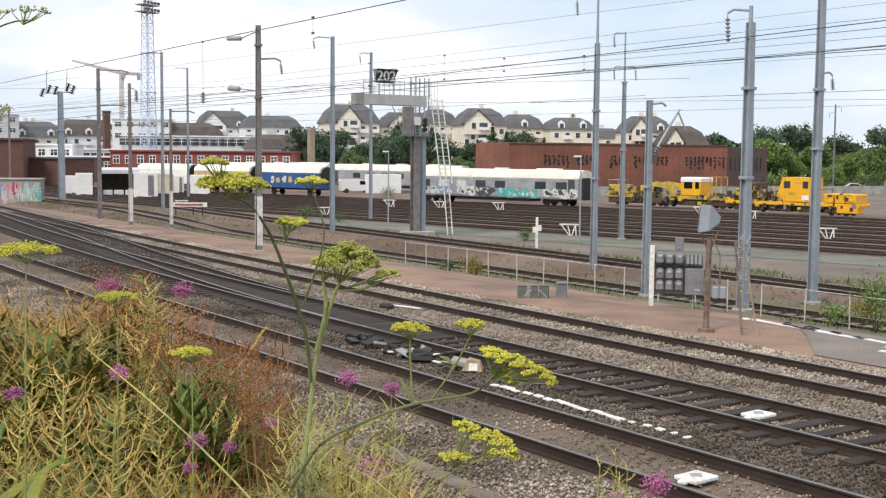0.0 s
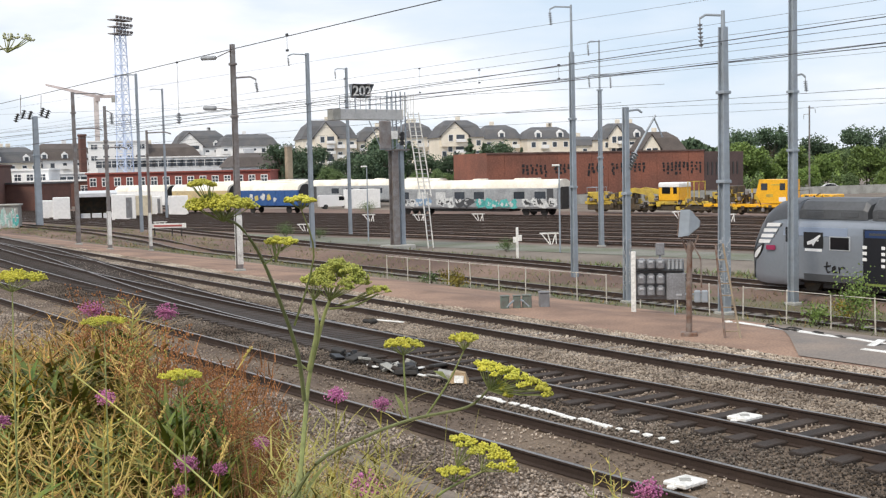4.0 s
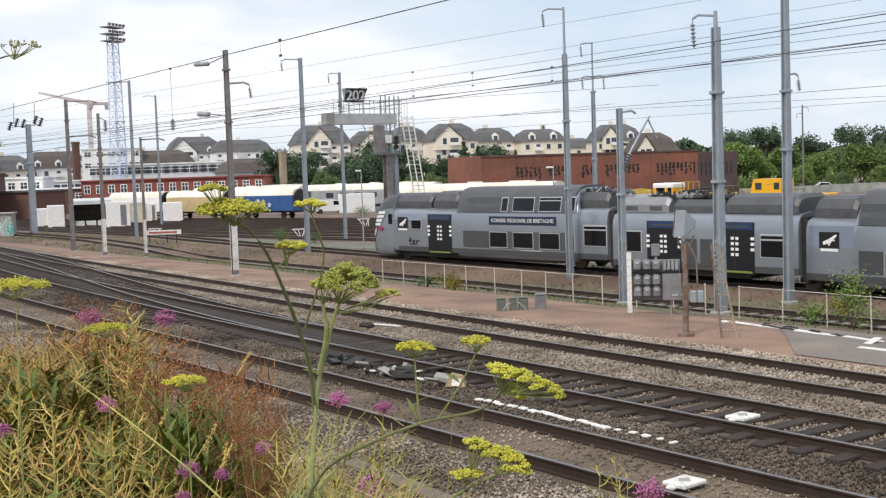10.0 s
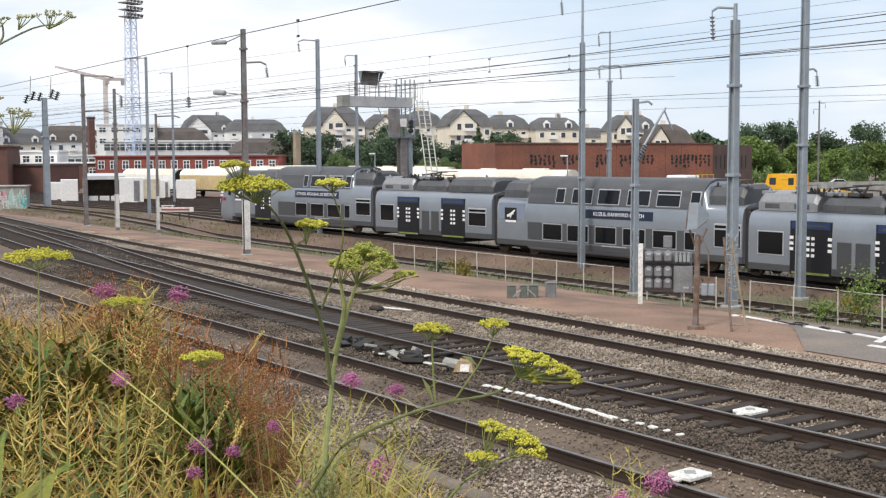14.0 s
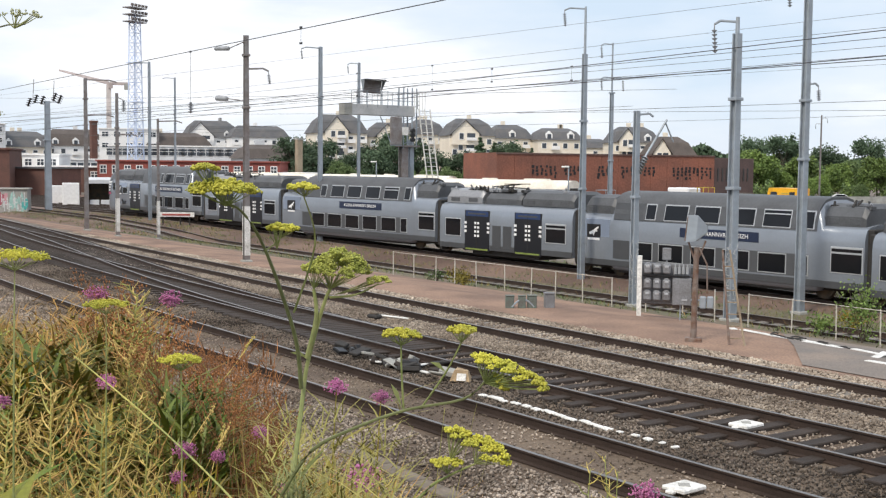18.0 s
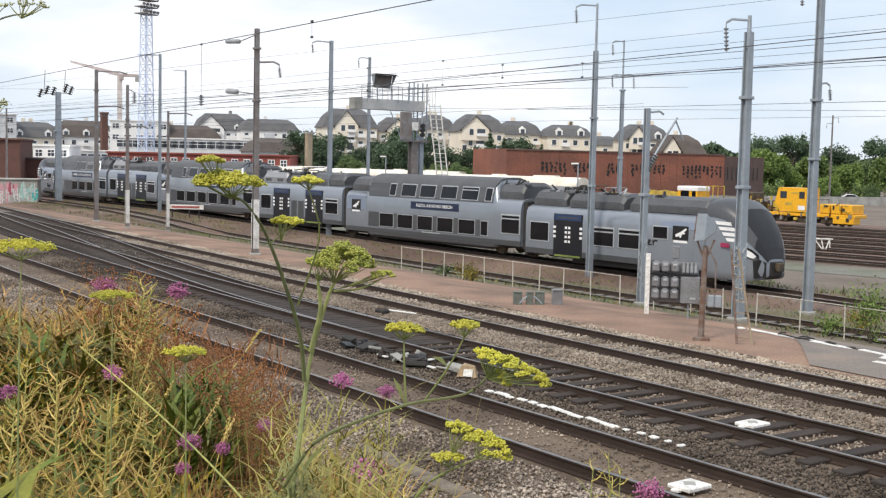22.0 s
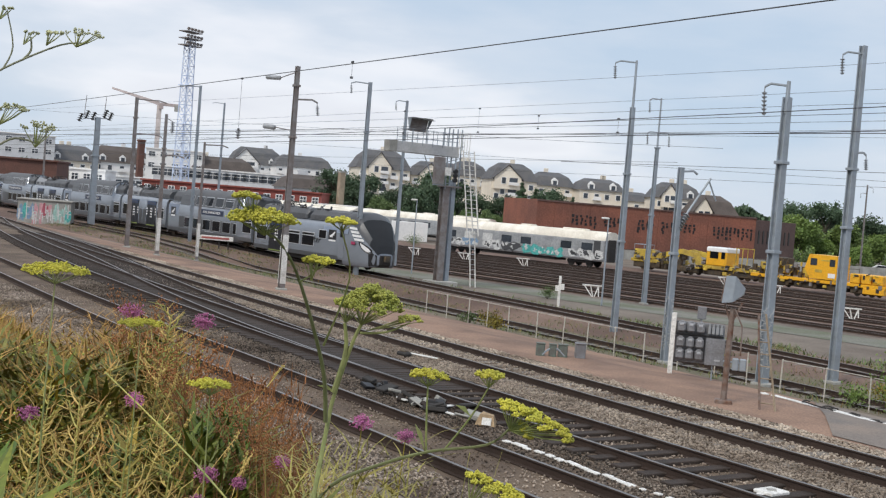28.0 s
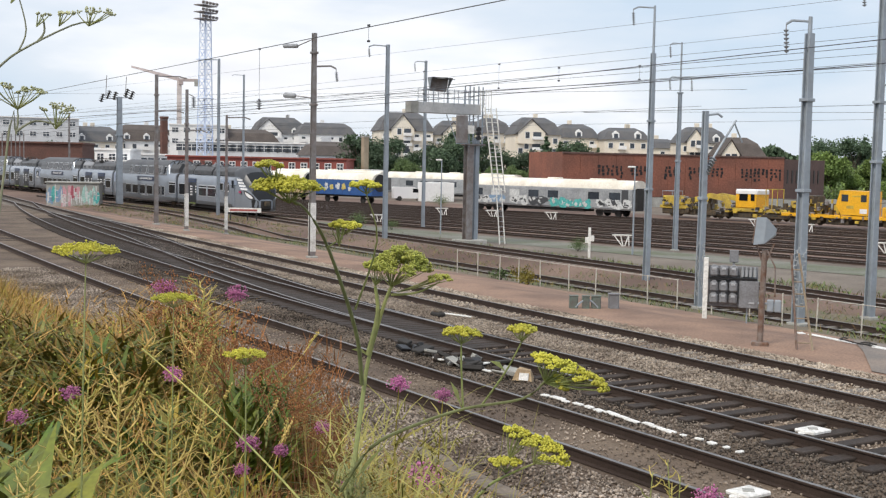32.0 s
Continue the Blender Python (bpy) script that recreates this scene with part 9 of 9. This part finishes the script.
def undergrowth():
    """What fills the bank between the tall plants."""
    rng = np.random.default_rng(5)

    def roots(n, y0, y1, f0, f1, zlift=0.0):
        y = rng.uniform(y0, y1, n)
        x = f0(y) + (f1(y) - f0(y)) * rng.random(n)
        z = np.array([ground_z(a, b) for a, b in zip(x, y)]) - 0.03 + zlift
        return np.stack([x, y, z], 1)

    edge = lambda y: 0.38 + 0.33 * np.minimum(y, 6.0) + 0.02 * np.maximum(y - 6.0, 0)
    left = lambda y: -0.9 + 0 * y
    far = lambda y: 0.25 + 0.33 * np.minimum(y, 4.2)
    def full(y):
        """How high the growth stands at y, against its highest."""
        return np.interp(y, (2.4, 3.2, 4.4, 5.2, 6.0, 7.0, 8.4), (0.24, 0.34, 0.44, 0.56, 0.74, 0.72, 0.58))

    def lifted(n, y0, y1, f0, f1, lo, hi):
        """Points spread through the height of the growth, under a bumpy top."""
        p = roots(n, y0, y1, f0, f1)
        bump = 0.86 + 0.16 * np.sin(p[:, 0] * 5.1 + 2.0 * np.sin(p[:, 1] * 1.7)) * np.cos(p[:, 1] * 3.3)
        p[:, 2] += (lo + (hi - lo) * rng.random(n) ** 0.8) * bump * full(p[:, 1])
        return p

    rust0, rust1 = (lambda y: 0.385 * y), (lambda y: 0.505 * y)
    specs = [
        ("leafy_undergrowth", 17000, 2.8, 7.0, left, lambda y: np.where(y < 4.8, 0.46, 0.36) * y, (0.10, 1.04), (0.07, 0.20), (0.012, 0.042), (0.5, 1.9), M_LEAF, "dark green leafy undergrowth on the bank"),
        ("olive_undergrowth", 22000, 2.4, 7.8, left, lambda y: np.where(y < 4.6, np.maximum(edge(y), 0.49 * y), 0.37 * y), (0.10, 1.03), (0.06, 0.18), (0.008, 0.028), (0.4, 1.8), M_OLIVE, "olive green weeds covering the bank"),
        ("dry_undergrowth", 20000, 2.4, 8.2, left, lambda y: np.where(y < 4.6, np.maximum(edge(y), 0.48 * y), 0.38 * y), (0.20, 1.10), (0.06, 0.22), (0.003, 0.009), (0.3, 1.8), M_DRYG, "tan dry grass between the weeds"),
        ("green_tuft", 1500, 4.3, 5.2, lambda y: 0.39 * y, lambda y: 0.45 * y, (0.2, 1.2), (0.06, 0.20), (0.012, 0.03), (0.3, 1.5), M_LEAF, "fresh green leaves among the docks"),
        ("rust_undergrowth", 1500, 3.4, 6.2, rust0, rust1, (0.30, 1.10), (0.05, 0.16), (0.003, 0.008), (0.1, 0.9), M_DOCK, "rust-brown dry weeds along the edge of the bank"),
    ]
    for name, n, y0, y1, f0, f1, z, h, w, lean, m, label in specs:
        v, q = blades(rng, lifted(n, y0, y1, f0, f1, *z), h, w, lean, seg=2)
        tagged(new(name, raw_mesh(name, v, q, m)), label, "undergrowth", kind="stuff")
    specs = [
        ("dock_stems", 700, 3.4, 5.4, rust0, rust1, (0.30, 0.66), (0.0025, 0.0055), (0.03, 0.25), M_DOCKSTEM, "thin red-brown dry stems"),
        ("tall_grass", 2200, 4.4, 7.4, left, lambda y: 0.38 * y, (0.3, 0.7), (0.003, 0.007), (0.1, 0.6), M_DRYG, "tall thin dry grass among the weeds"),
        ("slope_grass", 12000, 2.0, 24.0, edge, lambda y: 4.2 + 0.06 * y, (0.10, 0.38), (0.003, 0.008), (0.2, 0.9), M_DRYG, "short dry grass down the slope"),
        ("slope_weeds", 6000, 4.0, 26.0, edge, lambda y: 4.6 + 0.05 * y, (0.10, 0.34), (0.008, 0.02), (0.3, 1.0), M_OLIVE, "low weeds down the slope"),
    ]
    for name, n, y0, y1, f0, f1, h, w, lean, m, label in specs:
        v, q = blades(rng, roots(n, y0, y1, f0, f1), h, w, lean)
        tagged(new(name, raw_mesh(name, v, q, m)), label, "undergrowth", kind="stuff")
    # low growth over the rest of the bank
    for name, n, h, w, m, label in (("bank_grass", 16000, (0.06, 0.34), (0.004, 0.010), M_DRYG, "short dry grass over the top of the bank"), ("bank_weeds", 12000, (0.05, 0.30), (0.012, 0.035), M_OLIVE, "low olive weeds over the top of the bank")):
        y = rng.uniform(-9.0, 24.0, n)
        x = rng.uniform(-7.0, 2.6, n)
        p = np.stack([x, y, np.array([ground_z(i, j) for i, j in zip(x, y)]) - 0.02], 1)
        v, q = blades(rng, p, h, w, (0.2, 1.0), seg=2)
        tagged(new(name, raw_mesh(name, v, q, m)), label, "undergrowth", kind="stuff")
    # wispy yellow-green sprigs at the corner of the bank
    n = 140
    y = rng.uniform(1.5, 2.4, n)
    az = np.radians(26.6 + 6.0 * rng.random(n) ** 1.3)
    x = y * np.tan(az)
    p = np.stack([x, y, np.array([ground_z(i, j) for i, j in zip(x, y)]) - 0.03], 1)
    v, q = blades(rng, p, (0.7, 1.2), (0.0015, 0.0035), (0.03, 0.3))
    tagged(new("bank_sprigs", raw_mesh("bank_sprigs", v, q, M_SPRIG)), "thin yellow-green sprigs at the edge of the bank", "undergrowth", kind="stuff")
    p = np.repeat(p, 14, 0)
    p[:, :2] += rng.normal(0, 0.02, (len(p), 2))
    p[:, 2] += rng.uniform(0.55, 1.12, len(p))
    v, q = blades(rng, p, (0.02, 0.07), (0.0015, 0.004), (0.4, 1.8), seg=2)
    tagged(new("sprig_leaves", raw_mesh("sprig_leaves", v, q, M_SPRIG)), "feathery yellow-green leaves of the sprigs", "undergrowth", kind="stuff")
    # broad leaves
    r = roots(1300, 1.6, 4.2, left, lambda y: 0.1 + 0.2 * y, 0.25)
    r[:, 2] += rng.uniform(0, 0.45, len(r))
    v, q = blades(rng, r, (0.12, 0.26), (0.04, 0.085), (0.7, 1.6), seg=4)
    tagged(new("broad_leaves", raw_mesh("broad_leaves", v, q, M_LEAF)), "broad dark green leaves low on the bank", "undergrowth", kind="stuff")
    # feathery pale grass heads
    p = roots(1300, 3.6, 7.6, left, lambda y: 0.36 * y)
    p[:, 2] += rng.uniform(0.85, 1.20, len(p)) * full(p[:, 1])
    v, q = blades(rng, p, (0.04, 0.11), (0.004, 0.010), (0.6, 2.2), seg=2)
    tagged(new("grass_heads", raw_mesh("grass_heads", v, q, M_DRYG)), "feathery pale grass heads above the weeds", "undergrowth", kind="stuff")
    # bank flowers: fine yellow-green fuzz
    p = roots(5200, 2.6, 6.5, left, lambda y: 0.40 * y)
    p[:, 2] += rng.uniform(0.55, 1.15, len(p)) * full(p[:, 1])
    v, q = specks(rng, p, (0.003, 0.007), 1.2)
    tagged(new("seed_fuzz", raw_mesh("seed_fuzz", v, q, M_UMBG)), "scattered yellow-green seed heads", "undergrowth", kind="stuff")


undergrowth()


# ---- ballast stones ----
def stones(name, seed, n, fx0, fx1, y0, y1, size, material, label, bias=1.0, z=-0.165):
    rng = np.random.default_rng(seed)
    y = y0 + (y1 - y0) * rng.random(n) ** bias
    a, b = np.array([fx0(v) for v in y]), np.array([fx1(v) for v in y])
    x = a + (b - a) * rng.random(n)
    cube = np.array([[-1, -1, -1], [1, -1, -1], [1, 1, -1], [-1, 1, -1], [-1, -1, 1], [1, -1, 1], [1, 1, 1], [-1, 1, 1]], np.float32)
    fq = np.array([[0, 3, 2, 1], [4, 5, 6, 7], [0, 1, 5, 4], [1, 2, 6, 5], [2, 3, 7, 6], [3, 0, 4, 7]])
    s = (size[0] + (size[1] - size[0]) * rng.random((n, 1, 1)) ** 2) * 0.5
    v = cube[None] * s * rng.uniform(0.55, 1.1, (n, 1, 3)) * rng.uniform(0.6, 1.15, (n, 8, 3))
    q = rng.uniform(0, 6.28, n)
    tl = rng.uniform(-0.6, 0.6, n)
    c, d = np.cos(q)[:, None], np.sin(q)[:, None]
    vx, vy, vz = v[..., 0] * c - v[..., 1] * d, v[..., 0] * d + v[..., 1] * c, v[..., 2]
    e, f = np.cos(tl)[:, None], np.sin(tl)[:, None]
    vx, vz = vx * e - vz * f, vx * f + vz * e
    zz = np.array([ground_z(p, r) for p, r in zip(x, y)]) + 0.012 + rng.uniform(0, 0.02, n)
    pts = np.stack([vx + x[:, None], vy + y[:, None], vz + zz[:, None]], -1)
    faces = (fq[None] + (np.arange(n) * 8)[:, None, None]).reshape(-1, 4)
    tagged(new(name, raw_mesh(name, pts.reshape(-1, 3), faces, material)), label, "ballast", kind="stuff")


stones("gravel", 1, 64000, lambda y: 6.2, lambda y: x_a(y) - 1.0, 4, 45, (0.016, 0.052), M_STONE_NEAR, "grey and brown gravel between bank and track", 1.5)
stones("gravel_between", 2, 30000, lambda y: x_a(y) + 0.95, lambda y: x_b(y) - 1.0, 5, 50, (0.015, 0.048), M_STONE, "oily grey gravel between the first two tracks", 1.4)
stones("gravel_third", 3, 44000, lambda y: x_b(y) + 0.95, lambda y: max(x_c(y) - 0.85, x_b(y) + 1.0), 6, 60, (0.017, 0.054), M_STONE_PALE, "pale gravel between the second and third track", 1.4)
stones("gravel_shoulder", 4, 22000, lambda y: x_c(y) + 0.9, lambda y: x_c(y) + 2.1, 8, 70, (0.022, 0.064), M_STONE_PALE, "pale gravel shoulder along the brown path", 1.3)
stones("gravel_first", 5, 4500, lambda y: x_a(y) - 0.7, lambda y: x_a(y) + 0.7, 5, 45, (0.02, 0.045), M_STONE, "dark fouled gravel in the first track", 1.4)
stones("gravel_second", 6, 8000, lambda y: x_b(y) - 0.7, lambda y: x_b(y) + 0.7, 5, 60, (0.02, 0.05), M_STONE, "fouled gravel in the second track", 1.4)
stones("gravel_inner", 7, 12000, lambda y: x_c(y) - 0.7, lambda y: x_c(y) + 0.7, 7, 60, (0.022, 0.06), M_STONE_PALE, "pale gravel in the third track", 1.4)

scrub()
for i, (x, y, h, w, m) in enumerate(((27.9, 19.9, 1.7, 1.35, M_TREE3), (27.9, 17.2, 1.5, 1.5, M_OLIVE), (28.6, 16.2, 1.9, 1.7, M_TREE3), (29.0, 18.6, 0.9, 1.1, M_OLIVE), (27.0, 38.0, 0.7, 1.0, M_OLIVE), (26.8, 39.2, 0.5, 0.8, M_TREE2), (45.5, 88.0, 1.3, 1.8, M_TREE2), (46.5, 84.0, 0.9, 1.5, M_TREE2), (26.2, 36.5, 0.45, 0.7, M_OLIVE), (78.0, 128.0, 1.6, 2.6, M_TREE2), (28.2, 21.5, 0.7, 0.9, M_TREE3), (33.0, 24.0, 0.8, 1.2, M_OLIVE), (34.5, 33.0, 0.7, 1.2, M_OLIVE), (47.0, 60.0, 0.9, 1.3, M_TREE2))):
    bush(x, y, h, w, 70 + i, m)


# ---- what moves ----
def train_point(s):
    """Where the train's road is, s metres along it from y = 45."""
    y, step = 45.0, 1.0 if s > 0 else -1.0
    left = abs(s)
    while left > 0:
        d = min(left, 1.0)
        k = x_e_mid(y + 0.5) - x_e_mid(y - 0.5)
        y += step * d / math.sqrt(1 + k * k)
        left -= d
    return Vector((x_e_mid(y), y, z_e(0, y)))


# small lags of the train against its even run
LAG = [(0.0, 0.0), (4.0, -0.03), (7.0, 0.11), (9.0, -0.15), (12.0, 0.18), (14.0, 0.0), (16.0, -0.32), (18.0, 0.32), (20.0, -0.01), (21.0, -0.18), (24.0, 0.0), (27.0, 0.07), (30.0, -0.03), (32.0, 0.0)]


def nose_at(t):
    w = t - 16.0
    for (a, p), (b, q) in zip(LAG, LAG[1:]):
        if t <= b:
            lag = p + (q - p) * (t - a) / (b - a)
            break
    return 44.532 + 5.1733 * w + 0.0214 * w * w - 0.00127 * w ** 3 + lag


def motions():
    times = [0.5 * i for i in range(65)]
    back = 0.0
    for length, car in TRAIN:
        rows = []
        for t in times:
            mid = nose_at(t) - back - length / 2
            a, b = train_point(mid - length * 0.35), train_point(mid + length * 0.35)
            d = b - a
            c = (a + b) / 2
            rows.append((t, pose(c.x, c.y, c.z, 0, 0, -math.degrees(math.atan2(d.x, d.y)))))
        walk(car, rows)
        back += length
    wind = [(0.0, 0.0), (3.0, 0.12), (5.0, 0.0), (7.0, 0.20), (8.5, 0.12), (10.0, 0.35), (11.0, 0.45), (13.0, 0.30), (15.0, 0.0), (17.0, 0.10), (19.0, -0.05), (21.0, 0.05), (23.0, -0.1), (26.0, 0.0), (28.0, -0.2), (30.0, -0.05), (32.0, -0.15)]
    walk(FENNEL, [(t, fennel_lean(a)) for t, a in wind])
    # the added flap swings up when the digits' light goes out
    up = [(0.0, 0), (13.2, 0), (13.3, -45), (13.4, -86), (32.0, -86)]
    walk(FLAP, [(t, pose(0, -0.02, 1.74, a)) for t, a in up])


motions()
